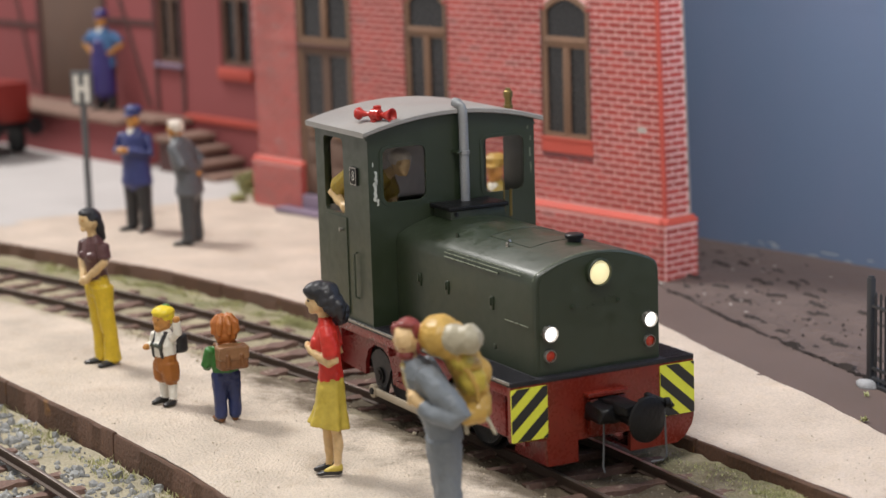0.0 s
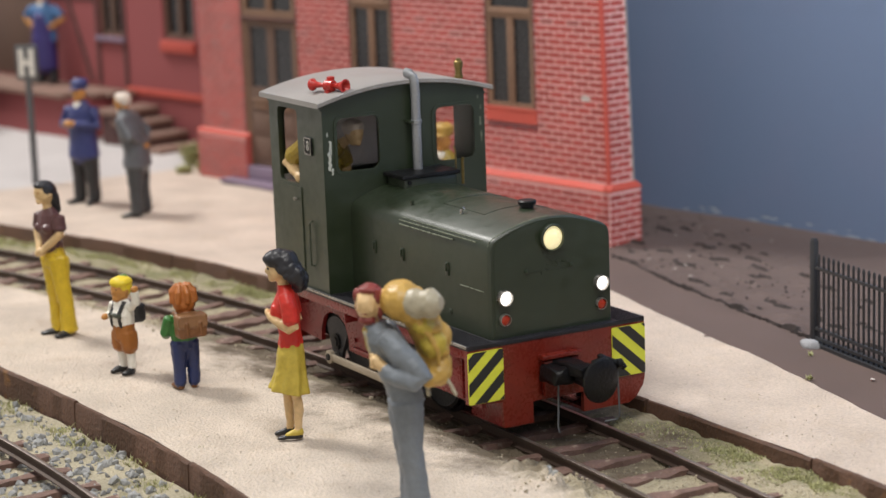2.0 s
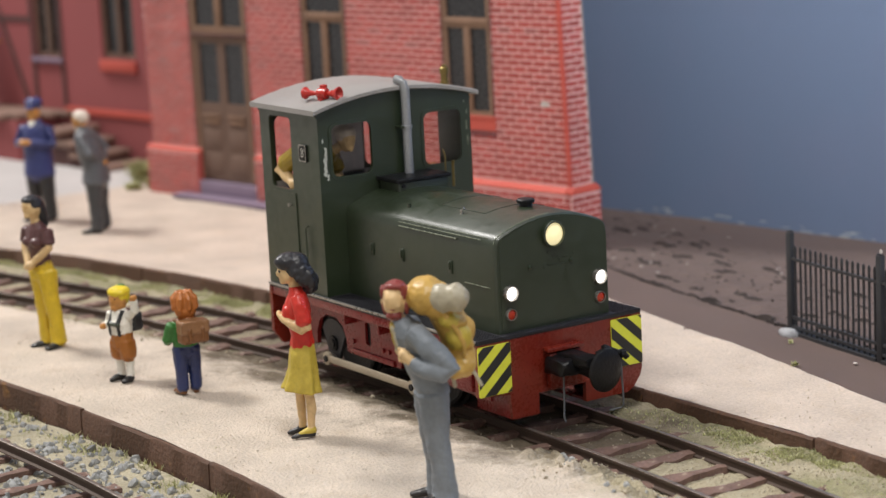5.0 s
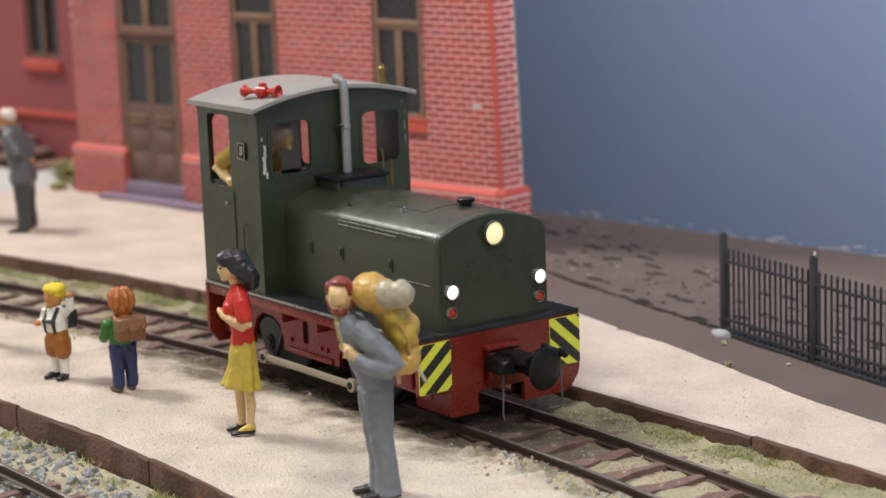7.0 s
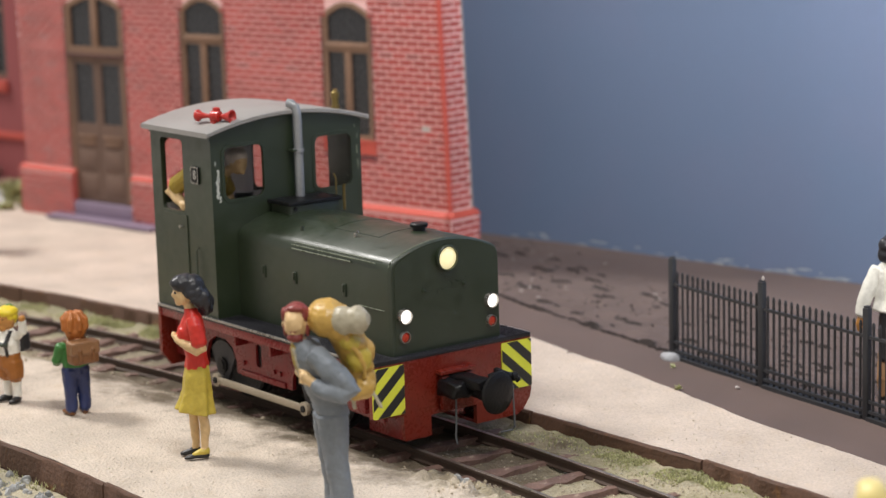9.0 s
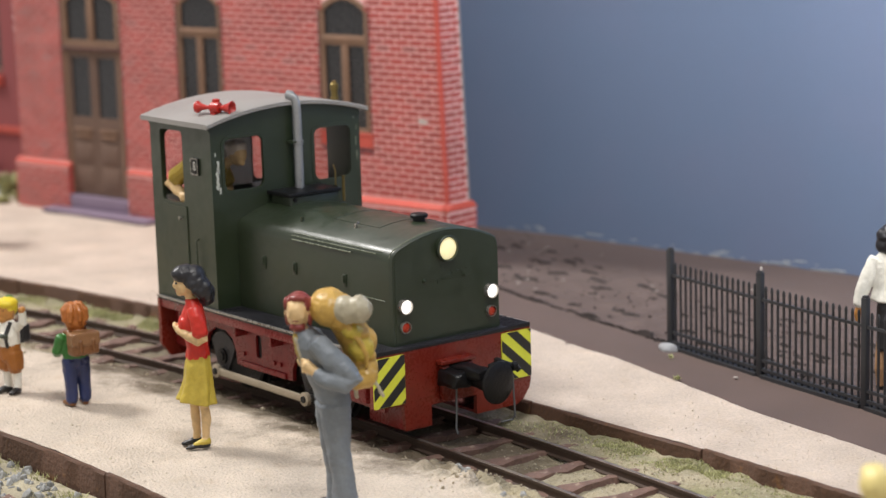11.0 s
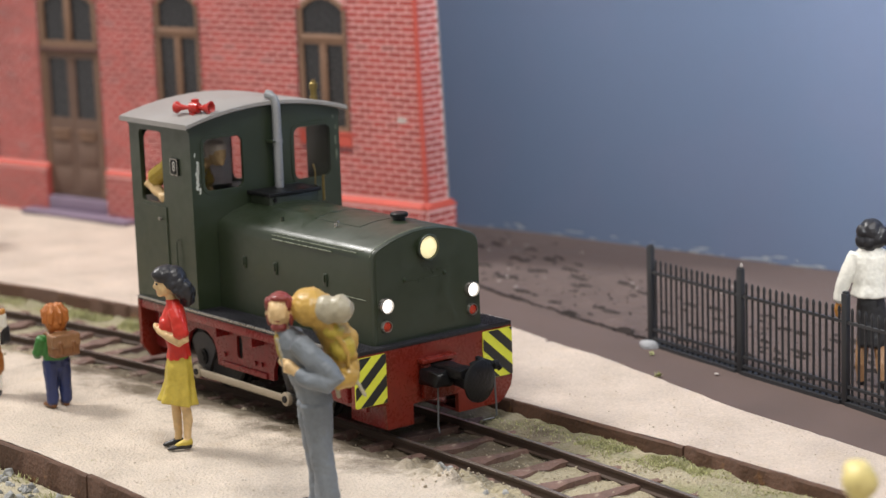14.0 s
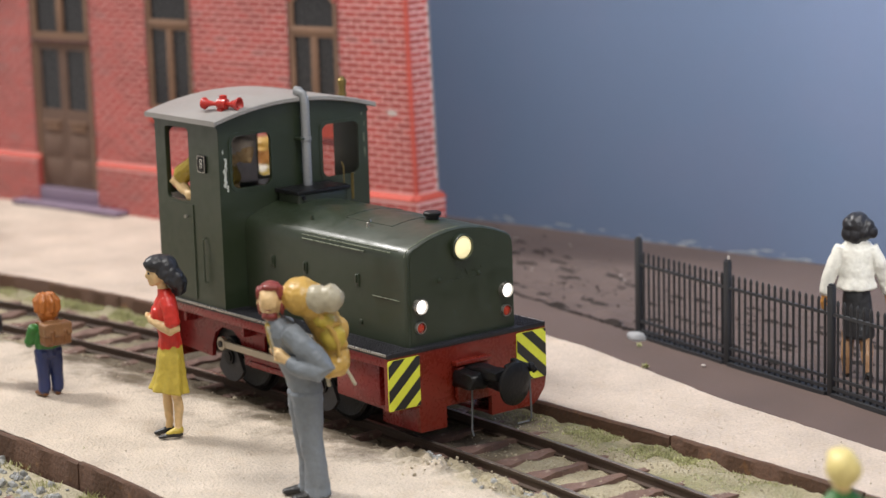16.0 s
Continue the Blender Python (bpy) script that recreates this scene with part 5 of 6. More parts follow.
# ---- painted figures, each one plain moulded body ----
class Figure:
    """Collects moulded limbs in one mesh. Local x is the way it faces, y its left, z up."""

    def __init__(self):
        self.bm, self.mats = bmesh.new(), []

    def index(self, m):
        if m not in self.mats:
            self.mats.append(m)
        return self.mats.index(m)

    def limb(self, m, pts, n=12, hem=False):
        """pts: x, y, z, half width, half depth."""
        P = [(Vector(p[:3]), p[3], p[4] if len(p) > 4 else p[3]) for p in pts]
        first, last = P[0], P[-1]
        t0 = (P[0][0] - P[1][0]).normalized()
        t1 = (P[-1][0] - P[-2][0]).normalized()
        full = [(first[0] + t0 * (0.01 if hem else first[1] * 0.45), first[1] * (0.9 if hem else 0.55), first[2] * (0.9 if hem else 0.55))] + P + [(last[0] + t1 * last[1] * 0.45, last[1] * 0.55, last[2] * 0.55)]
        loops = []
        for i, (c, a, b) in enumerate(full):
            t = (full[min(i + 1, len(full) - 1)][0] - full[max(i - 1, 0)][0]).normalized()
            side = Vector((0, 1, 0)) if abs(t.y) < 0.8 else Vector((1, 0, 0))
            u = (side - t * side.dot(t)).normalized()
            w = t.cross(u).normalized()
            loops.append([c + u * (a * math.cos(2 * math.pi * k / n)) + w * (b * math.sin(2 * math.pi * k / n)) for k in range(n)])
        rings(loops, self.bm, self.index(m))
        return self

    def ball(self, m, c, rx, ry, rz, n=14):
        loops = []
        for i in range(1, 10):
            a = math.pi * i / 10
            loops.append([(c[0] + rx * math.sin(a) * math.cos(2 * math.pi * k / n), c[1] + ry * math.sin(a) * math.sin(2 * math.pi * k / n), c[2] - rz * math.cos(a)) for k in range(n)])
        rings(loops, self.bm, self.index(m))
        return self

    def block(self, m, x0, x1, y0, y1, z0, z1, bev=0.03):
        box(x0, x1, y0, y1, z0, z1, bev, self.bm, self.index(m))
        return self

    def head(self, c, r, skin, hair=None, long=0.0, beard=None, cap=None):
        x, y, z = c
        self.ball(skin, c, r * 0.95, r * 0.82, r * 1.15)
        self.ball(skin, (x + r * 0.88, y, z - r * 0.1), r * 0.12, r * 0.11, r * 0.2, 8)
        self.ball(skin, (x + r * 0.62, y, z - r * 0.75), r * 0.3, r * 0.36, r * 0.32, 8)
        for s in (-1, 1):
            self.ball(skin, (x - r * 0.05, y + s * r * 0.82, z - r * 0.05), r * 0.2, r * 0.1, r * 0.26, 8)
        for s in (-1, 1):
            self.ball(SKIN_ORANGE if skin is SKIN else LEATHER, (x + r * 0.80, y + s * r * 0.33, z + r * 0.14), r * 0.09, r * 0.15, r * 0.06, 8)
        if hair:
            self.ball(hair, (x - r * 0.22, y, z + r * 0.28), r * 0.98, r * 0.96, r * 1.0)
            self.ball(hair, (x + r * 0.25, y, z + r * 0.78), r * 0.6, r * 0.72, r * 0.42)
        if hair and long:
            self.limb(hair, [(x - r * 0.45, y, z + r * 0.3, r * 0.9, r * 0.6), (x - r * 0.7, y, z - r * 0.5, r * 0.95, r * 0.55), (x - r * 0.95, y, z - r * 0.5 - long, r * 0.75, r * 0.4)])
        if beard:
            self.ball(beard, (x + r * 0.45, y, z - r * 0.82), r * 0.6, r * 0.72, r * 0.48)
            for s in (-1, 1):
                self.ball(beard, (x + r * 0.1, y + s * r * 0.68, z - r * 0.4), r * 0.3, r * 0.2, r * 0.55)
        if cap:
            self.ball(cap, (x - r * 0.05, y, z + r * 0.62), r * 1.08, r * 1.0, r * 0.62)
        return self

    def arm(self, sleeve, skin, shoulder, elbow, hand, r=0.085, bare=0.5):
        s, e, h = Vector(shoulder), Vector(elbow), Vector(hand)
        if bare >= 1:
            self.limb(sleeve, [(*s, r * 1.15), (*s.lerp(e, 0.75), r * 1.2)])
            self.limb(skin, [(*s.lerp(e, 0.7), r * 0.8), (*e, r * 0.8), (*e.lerp(h, 0.6), r * 0.72), (*h, r * 0.5)])
        else:
            self.limb(sleeve, [(*s, r * 1.15), (*e, r * 1.05), (*e.lerp(h, 0.8), r * 0.85)])
            self.limb(skin, [(*e.lerp(h, 0.78), r * 0.6), (*h, r * 0.62)])
        self.ball(skin, tuple(h), r * 0.95, r * 0.75, r * 0.75, 10)
        return self

    def shoe(self, m, x, y, turn=0.0, k=1.0):
        c, s = math.cos(radians(turn)), math.sin(radians(turn))
        self.limb(m, [(x - 0.07 * c * k, y - 0.07 * s * k, 0.055, 0.06 * k, 0.055), (x + 0.08 * c * k, y + 0.08 * s * k, 0.05, 0.07 * k, 0.05), (x + 0.2 * c * k, y + 0.2 * s * k, 0.035, 0.06 * k, 0.035)], 10)
        return self

    def drape(self, m, rows, folds=7, phase=0.0, n=56):
        """Hanging cloth. rows: x, y, z, half width, half depth, depth of folds, drop of the hem towards the front."""
        loops = []
        for x, y, z, a, b, amp, tilt in rows:
            loop = []
            for k in range(n):
                w = 2 * math.pi * k / n
                q = 1 + amp * (math.cos(folds * w + phase) + 0.5 * math.cos((folds - 3) * w + 1.3))
                loop.append((x + b * q * math.cos(w), y + a * q * math.sin(w), z + tilt * math.cos(w)))
            loops.append(loop)
        rings(loops, self.bm, self.index(m))
        return self

    def done(self, name, label, at, face, lean=0.0, voxel=0.012, tall=1.0, stout=1.0):
        """Melts the limbs into one cast body and keeps each spot's paint."""
        for v in self.bm.verts:
            v.co.x += lean * (v.co.z - 2.1)
            v.co.z *= tall
            v.co.x *= stout
            v.co.y *= stout
        self.bm.faces.ensure_lookup_table()
        tree = BVHTree.FromBMesh(self.bm)
        paints = [f.material_index for f in self.bm.faces]
        me = bpy.data.meshes.new("tmp")
        self.bm.to_mesh(me)
        self.bm.free()
        lump = bpy.data.objects.new("tmp", me)
        scene.collection.objects.link(lump)
        melt = lump.modifiers.new("melt", "REMESH")
        melt.mode, melt.voxel_size = "VOXEL", voxel
        body = bmesh.new()
        body.from_mesh(lump.evaluated_get(bpy.context.evaluated_depsgraph_get()).to_mesh())
        bpy.data.objects.remove(lump)
        bpy.data.meshes.remove(me)
        for f in body.faces:
            hit = tree.find_nearest(f.calc_center_median())
            f.material_index = paints[hit[2]]
        for _ in range(2):
            bmesh.ops.smooth_vert(body, verts=body.verts[:], factor=0.5, use_axis_x=True, use_axis_y=True, use_axis_z=True)
        for v in body.verts:
            c = v.co
            crease = abs(noise.noise(Vector((c.x * 7.0, c.y * 7.0, c.z * 4.0 + 1.7))))
            v.co = c + noise.noise_vector(c * 6.0) * 0.010 + noise.noise_vector(c * 19.0) * 0.005 + v.normal * (0.012 * crease - 0.004)
        ob = solo(name, body, self.mats, label, "figurine", at=at, turn=face)
        finish(ob.data, 75)
        return ob


# woman in red blouse and mustard skirt, arms folded, looking down
f = Figure()
f.limb(SHOE, [(-0.10, 0.07, 0.05, 0.045, 0.04), (0.02, 0.085, 0.045, 0.055, 0.035), (0.14, 0.10, 0.03, 0.05, 0.028), (0.19, 0.105, 0.022, 0.03, 0.02)], 12)
f.limb(MUSTARD, [(-0.10, 0.07, 0.10, 0.058, 0.055), (-0.02, 0.08, 0.09, 0.062, 0.045), (0.07, 0.09, 0.07, 0.05, 0.03)], 12)
f.limb(SHOE, [(0.02, -0.09, 0.09, 0.055, 0.05), (0.12, -0.10, 0.055, 0.06, 0.04), (0.23, -0.11, 0.03, 0.045, 0.026)], 12)
for y, x, dx in ((0.07, -0.06, 0.0), (-0.08, 0.05, 0.02)):
    f.limb(SKIN, [(x, y, 0.10, 0.045), (x - 0.005, y, 0.20, 0.052), (x - 0.015 + dx, y, 0.36, 0.066), (x + dx, y * 0.9, 0.52, 0.06), (x * 0.6 + dx, y * 0.85, 0.75, 0.09)], 14)
f.drape(MUSTARD, [(0.03, 0, 0.585, 0.22, 0.215, 0.055, 0.035), (0.035, 0, 0.60, 0.25, 0.25, 0.07, 0.035), (0.025, 0, 0.72, 0.235, 0.22, 0.055, 0.02), (0.005, 0, 0.90, 0.215, 0.185, 0.035, 0.0),
                  (0.0, 0, 1.05, 0.205, 0.172, 0.02, 0.0), (0.0, 0, 1.18, 0.175, 0.145, 0.012, 0.0), (0.0, 0, 1.27, 0.15, 0.125, 0.0, 0.0)], 9)
f.drape(RED_SHIRT, [(0.0, 0, 1.15, 0.175, 0.15, 0.05, -0.02), (0.0, 0, 1.19, 0.182, 0.155, 0.04, -0.01), (0.0, 0, 1.30, 0.165, 0.14, 0.0, 0.0), (0.02, 0, 1.45, 0.18, 0.15, 0.0, 0.0), (0.045, 0, 1.60, 0.20, 0.165, 0.0, 0.0),
                    (0.03, 0, 1.74, 0.20, 0.14, 0.0, 0.0), (0.03, 0, 1.83, 0.15, 0.105, 0.0, 0.0), (0.05, 0, 1.89, 0.085, 0.075, 0.0, 0.0)], 8, 0.8)
f.ball(RED_SHIRT, (0.15, 0.075, 1.60), 0.085, 0.085, 0.085).ball(RED_SHIRT, (0.15, -0.075, 1.60), 0.085, 0.085, 0.085)
for sd in (1, -1):                            # short flared sleeves, bare folded forearms
    f.limb(RED_SHIRT, [(0.03, sd * 0.17, 1.80, 0.085), (0.0, sd * 0.23, 1.70, 0.095), (-0.03, sd * 0.255, 1.56, 0.10), (-0.04, sd * 0.26, 1.50, 0.105)], 14, True)
    f.limb(SKIN, [(-0.04, sd * 0.255, 1.54, 0.065), (-0.07, sd * 0.265, 1.42, 0.072), (-0.02, sd * 0.25, 1.405, 0.07), (0.11, sd * 0.17, 1.46, 0.062), (0.22, sd * 0.03 + 0.02, 1.52, 0.05)], 12)
f.limb(SKIN, [(0.2, 0.08, 1.50, 0.045, 0.05), (0.27, 0.0, 1.55, 0.05, 0.035), (0.28, -0.07, 1.58, 0.03, 0.025)], 10)
f.limb(SKIN, [(0.04, 0, 1.84, 0.062), (0.08, 0, 1.95, 0.06), (0.10, 0, 2.03, 0.07)], 12)
f.ball(SKIN, (0.14, 0, 2.09), 0.125, 0.11, 0.155).ball(SKIN, (0.195, 0, 1.98), 0.055, 0.055, 0.05).ball(SKIN, (0.255, 0, 2.06), 0.03, 0.025, 0.035, 8)
for sd in (1, -1):
    f.ball(HAIR_BLACK, (0.235, sd * 0.055, 2.105), 0.02, 0.03, 0.012, 8)
f.ball(HORN_RED, (0.235, 0, 2.00), 0.02, 0.03, 0.012, 8)
f.ball(HAIR_BLACK, (0.12, 0, 2.21), 0.175, 0.16, 0.12).ball(HAIR_BLACK, (0.21, 0.02, 2.215), 0.085, 0.12, 0.07).ball(HAIR_BLACK, (0.02, 0, 2.16), 0.17, 0.175, 0.165)
for x, y, z, r in ((-0.04, 0.09, 2.09, 0.105), (-0.07, -0.08, 2.08, 0.11), (-0.10, 0.03, 2.03, 0.12), (-0.14, 0.10, 1.96, 0.085), (-0.16, -0.05, 1.95, 0.10), (-0.12, 0.13, 2.04, 0.07), (-0.13, 0.05, 1.89, 0.085), (-0.17, 0.01, 1.88, 0.07), (-0.06, 0.13, 1.99, 0.07), (0.05, 0.135, 2.10, 0.06), (0.01, 0.14, 2.02, 0.05)):
    f.ball(HAIR_BLACK, (x, y, z), r, r * 0.95, r * 1.1)
f.done("woman_figurine", "moulded woman in red blouse and mustard skirt, arms folded", (-1.59, -2.865, 0), 240, -0.012, tall=1.03)

# bearded hiker in slate suit with ochre rucksack, leaning forward
f = Figure()
f.shoe(SHOE, -0.01, 0.12, 10, 1.15).shoe(SHOE, 0.06, -0.11, -10, 1.15)
for y, x in ((0.105, -0.045), (-0.10, -0.005)):
    f.limb(SLATE, [(x - 0.03, y, 0.045, 0.15, 0.165), (x - 0.03, y, 0.12, 0.14, 0.155), (x - 0.025, y, 0.42, 0.125, 0.132), (x + 0.005, y * 0.95, 0.72, 0.125, 0.14), (x + 0.01, y * 0.85, 1.0, 0.15, 0.17), (x * 0.6, y * 0.75, 1.24, 0.165, 0.19)], 18, True)
f.drape(SLATE, [(-0.03, 0, 1.255, 0.20, 0.185, 0.01, 0.03), (-0.03, 0, 1.28, 0.225, 0.212, 0.015, 0.03), (-0.015, 0, 1.38, 0.215, 0.20, 0.0, 0.0), (0.05, 0, 1.56, 0.24, 0.205, 0.0, 0.0), (0.12, 0, 1.76, 0.28, 0.215, 0.0, 0.0),
                (0.16, 0, 1.93, 0.30, 0.20, 0.0, 0.0), (0.22, 0, 2.05, 0.22, 0.15, 0.0, 0.0), (0.26, 0, 2.13, 0.12, 0.11, 0.0, 0.0)], 6)
f.limb(OLIVE, [(0.24, 0.05, 1.66, 0.05, 0.05), (0.31, 0.06, 1.85, 0.065, 0.05), (0.345, 0.06, 2.05, 0.08, 0.055)], 10)
f.limb(STONE_ROLL, [(0.26, 0.12, 1.62, 0.02), (0.31, 0.14, 1.72, 0.018), (0.33, 0.15, 1.86, 0.018), (0.37, 0.13, 2.04, 0.018)], 8)
f.limb(SLATE, [(0.14, 0.25, 2.0, 0.14, 0.14), (0.02, 0.36, 1.86, 0.135, 0.135), (-0.14, 0.44, 1.70, 0.13, 0.13), (-0.22, 0.46, 1.61, 0.12, 0.12), (-0.12, 0.46, 1.565, 0.125, 0.12), (0.06, 0.40, 1.60, 0.115, 0.11), (0.17, 0.33, 1.66, 0.095, 0.09)], 16)
f.limb(SKIN, [(0.17, 0.33, 1.67, 0.06), (0.24, 0.30, 1.72, 0.075, 0.06), (0.29, 0.28, 1.78, 0.07, 0.05)], 12)
for k in range(4):
    f.limb(SKIN, [(0.27, 0.29 - 0.01 * k, 1.68 + 0.04 * k, 0.024), (0.335, 0.27 - 0.01 * k, 1.70 + 0.042 * k, 0.022)], 8)
f.arm(SLATE, SKIN, (0.12, -0.29, 1.98), (-0.05, -0.42, 1.66), (0.24, -0.2, 1.7), 0.105, 0.3)
f.limb(SKIN, [(0.27, 0.02, 2.04, 0.095), (0.31, 0.02, 2.2, 0.085)], 12)
keep = f.bm
f.bm = bmesh.new()
f.ball(SKIN, (0, 0, 0), 0.155, 0.14, 0.185).ball(SKIN, (0.145, 0, -0.03), 0.032, 0.026, 0.05, 10).ball(SKIN, (0.13, 0, 0.04), 0.02, 0.09, 0.022, 10)
for sd in (1, -1):
    f.ball(SKIN, (0.0, sd * 0.145, -0.02), 0.03, 0.022, 0.045, 8)
    f.ball(SKIN, (0.12, sd * 0.07, -0.035), 0.04, 0.04, 0.035, 10)
    f.ball(SKIN_ORANGE, (0.142, sd * 0.055, 0.01), 0.014, 0.026, 0.010, 8)
    f.ball(HAIR_RED, (0.0, sd * 0.132, -0.075), 0.045, 0.026, 0.10).ball(HAIR_RED, (0.02, sd * 0.125, 0.09), 0.07, 0.04, 0.09)
f.ball(SKIN, (0.035, 0, 0.0), 0.15, 0.13, 0.155)
f.ball(HAIR_RED, (-0.045, 0, 0.075), 0.155, 0.155, 0.15).ball(HAIR_RED, (0.055, 0.03, 0.165), 0.08, 0.11, 0.045).ball(HAIR_RED, (-0.08, 0, -0.04), 0.11, 0.13, 0.13)
f.ball(HAIR_RED, (0.07, 0, -0.165), 0.085, 0.10, 0.055).ball(HAIR_RED, (0.13, 0, -0.088), 0.035, 0.05, 0.014)
f.ball(SKIN, (0.165, 0, -0.105), 0.012, 0.03, 0.010, 8)
for v in f.bm.verts:
    v.co = Matrix.Rotation(radians(66), 3, "Z") @ v.co + Vector((0.30, 0.03, 2.33))
me = bpy.data.meshes.new("tmp")
f.bm.to_mesh(me)
f.bm.free()
f.bm = keep
f.bm.from_mesh(me)
# rucksack with bedroll
f.limb(OCHRE_PACK, [(-0.30, 0.02, 1.55, 0.20, 0.15), (-0.36, 0.02, 1.78, 0.24, 0.18), (-0.32, 0.02, 2.0, 0.26, 0.19), (-0.22, 0.02, 2.22, 0.27, 0.20), (-0.12, 0.02, 2.36, 0.27, 0.2)], 18)
f.ball(OCHRE_PACK, (-0.05, 0.06, 2.36), 0.235, 0.30, 0.225).ball(OCHRE_PACK, (-0.14, 0.12, 2.28), 0.17, 0.22, 0.2)
f.ball(OCHRE_PACK, (-0.40, 0.14, 1.57), 0.15, 0.2, 0.15).ball(OCHRE_PACK, (-0.30, 0.24, 1.53), 0.13, 0.12, 0.10).ball(OCHRE_PACK, (-0.46, 0.10, 1.66), 0.10, 0.16, 0.12)
f.ball(MUSTARD, (-0.36, 0.20, 1.90), 0.15, 0.14, 0.17).ball(MUSTARD, (-0.27, 0.24, 2.10), 0.13, 0.12, 0.09).ball(OCHRE_PACK, (-0.44, 0.02, 1.94), 0.14, 0.18, 0.17).ball(OCHRE_PACK, (-0.36, 0.2, 2.07), 0.12, 0.13, 0.07).ball(OCHRE_PACK, (-0.46, 0.14, 1.80), 0.08, 0.12, 0.07)
f.limb(OCHRE_PACK, [(-0.22, 0.31, 2.18, 0.03), (-0.33, 0.33, 2.0, 0.03), (-0.40, 0.32, 1.84, 0.028), (-0.40, 0.3, 1.7, 0.028)], 8)
f.limb(STONE_ROLL, [(-0.13, 0.22, 2.36, 0.145, 0.145), (-0.22, 0.27, 2.365, 0.16, 0.16), (-0.28, 0.305, 2.365, 0.142, 0.142), (-0.33, 0.33, 2.37, 0.155, 0.155), (-0.38, 0.36, 2.375, 0.16, 0.16), (-0.42, 0.385, 2.38, 0.125, 0.125)], 20)
for k in range(3):                            # rolled end
    f.limb(STONE_ROLL, [(-0.455 - 0.004 * k, 0.395, 2.31 + 0.06 * k, 0.022), (-0.43, 0.45 - 0.02 * k, 2.33 + 0.05 * k, 0.02)], 8)
f.limb(STONE_ROLL, [(-0.44, 0.24, 1.58, 0.026), (-0.52, 0.28, 1.46, 0.024), (-0.57, 0.3, 1.34, 0.026)], 8).limb(STONE_ROLL, [(-0.26, 0.22, 1.48, 0.03), (-0.27, 0.24, 1.34, 0.028)], 8)
f.done("hiker_figurine", "moulded bearded hiker in grey suit with ochre rucksack", (1.69, -3.145, 0), 243, 0.03, tall=1.015)

# boy in leather shorts and cap, waving
f = Figure()
for y in (0.1, -0.1):
    f.shoe(SHOE, 0.0, y, 14 if y > 0 else -14, 0.8)
    f.limb(WHITE_CLOTH, [(-0.02, y, 0.1, 0.062), (-0.02, y, 0.3, 0.066)])
    f.limb(SKIN_ORANGE, [(-0.02, y, 0.3, 0.06), (0, y, 0.45, 0.065)])
    f.limb(TAN_SHORTS, [(0, y * 0.95, 0.36, 0.105, 0.12), (0, y * 0.8, 0.6, 0.12, 0.14)])
f.limb(TAN_SHORTS, [(0, 0, 0.52, 0.19, 0.15), (0, 0, 0.72, 0.18, 0.14)])
f.limb(WHITE_CLOTH, [(0, 0, 0.7, 0.175, 0.14), (0.01, 0, 0.86, 0.19, 0.15), (0, 0, 1.02, 0.15, 0.11)])
for s in (-1, 1):
    f.limb(DARK_CLOTH, [(0.13, s * 0.09, 0.7, 0.025), (0.15, s * 0.09, 0.88, 0.025), (0.06, s * 0.1, 1.03, 0.03), (-0.1, s * 0.1, 1.0, 0.03)], 8)
f.limb(GREEN, [(0.15, -0.12, 0.86, 0.03), (0.155, 0.12, 0.86, 0.03)], 8)
f.block(DARK_CLOTH, -0.32, -0.12, -0.14, 0.14, 0.7, 0.98, 0.05)
f.arm(WHITE_CLOTH, SKIN_ORANGE, (0, 0.18, 0.98), (0.02, 0.32, 1.06), (0.06, 0.36, 1.27), 0.065, 0.3)
f.arm(WHITE_CLOTH, SKIN_ORANGE, (0, -0.18, 0.98), (0.0, -0.25, 0.82), (0.17, -0.2, 0.82), 0.065, 0.3)
f.head((0.02, 0, 1.21), 0.155, SKIN_ORANGE, CAP_YELLOW)
f.ball(CAP_YELLOW, (0.0, 0, 1.31), 0.175, 0.165, 0.08).ball(GREEN_SHIRT, (-0.05, 0, 1.375), 0.07, 0.07, 0.04)
f.done("boy_figurine", "moulded boy in leather shorts and yellow cap, waving", (-5.92, -3.36, 0), 288)

# ginger schoolboy with brown satchel seen from behind
f = Figure()
for y in (0.1, -0.1):
    f.shoe(LEATHER, 0.0, y, 10 if y > 0 else -10, 0.8)
    f.limb(NAVY, [(-0.02, y, 0.08, 0.085), (-0.01, y, 0.35, 0.095), (0, y * 0.85, 0.65, 0.12, 0.13)])
f.limb(NAVY, [(0, 0, 0.58, 0.18, 0.14), (0, 0, 0.74, 0.175, 0.13)])
f.limb(GREEN_SHIRT, [(0, 0, 0.70, 0.19, 0.14), (0, 0, 0.9, 0.2, 0.15), (0, 0, 1.05, 0.15, 0.11)])
f.arm(GREEN_SHIRT, SKIN_ORANGE, (0, 0.2, 1.0), (0.06, 0.25, 0.8), (0.2, 0.18, 0.72), 0.07, 0.3)
f.arm(GREEN_SHIRT, SKIN_ORANGE, (0, -0.2, 1.0), (0.06, -0.25, 0.8), (0.2, -0.18, 0.72), 0.07, 0.3)
f.block(LEATHER, -0.34, -0.12, -0.21, 0.19, 0.76, 1.05, 0.035).block(SATCHEL_FLAP, -0.365, -0.13, -0.22, 0.2, 0.90, 1.09, 0.03)
for y in (-0.11, 0.09):
    f.block(LEATHER, -0.39, -0.34, y - 0.025, y + 0.025, 0.80, 0.98, 0.012)
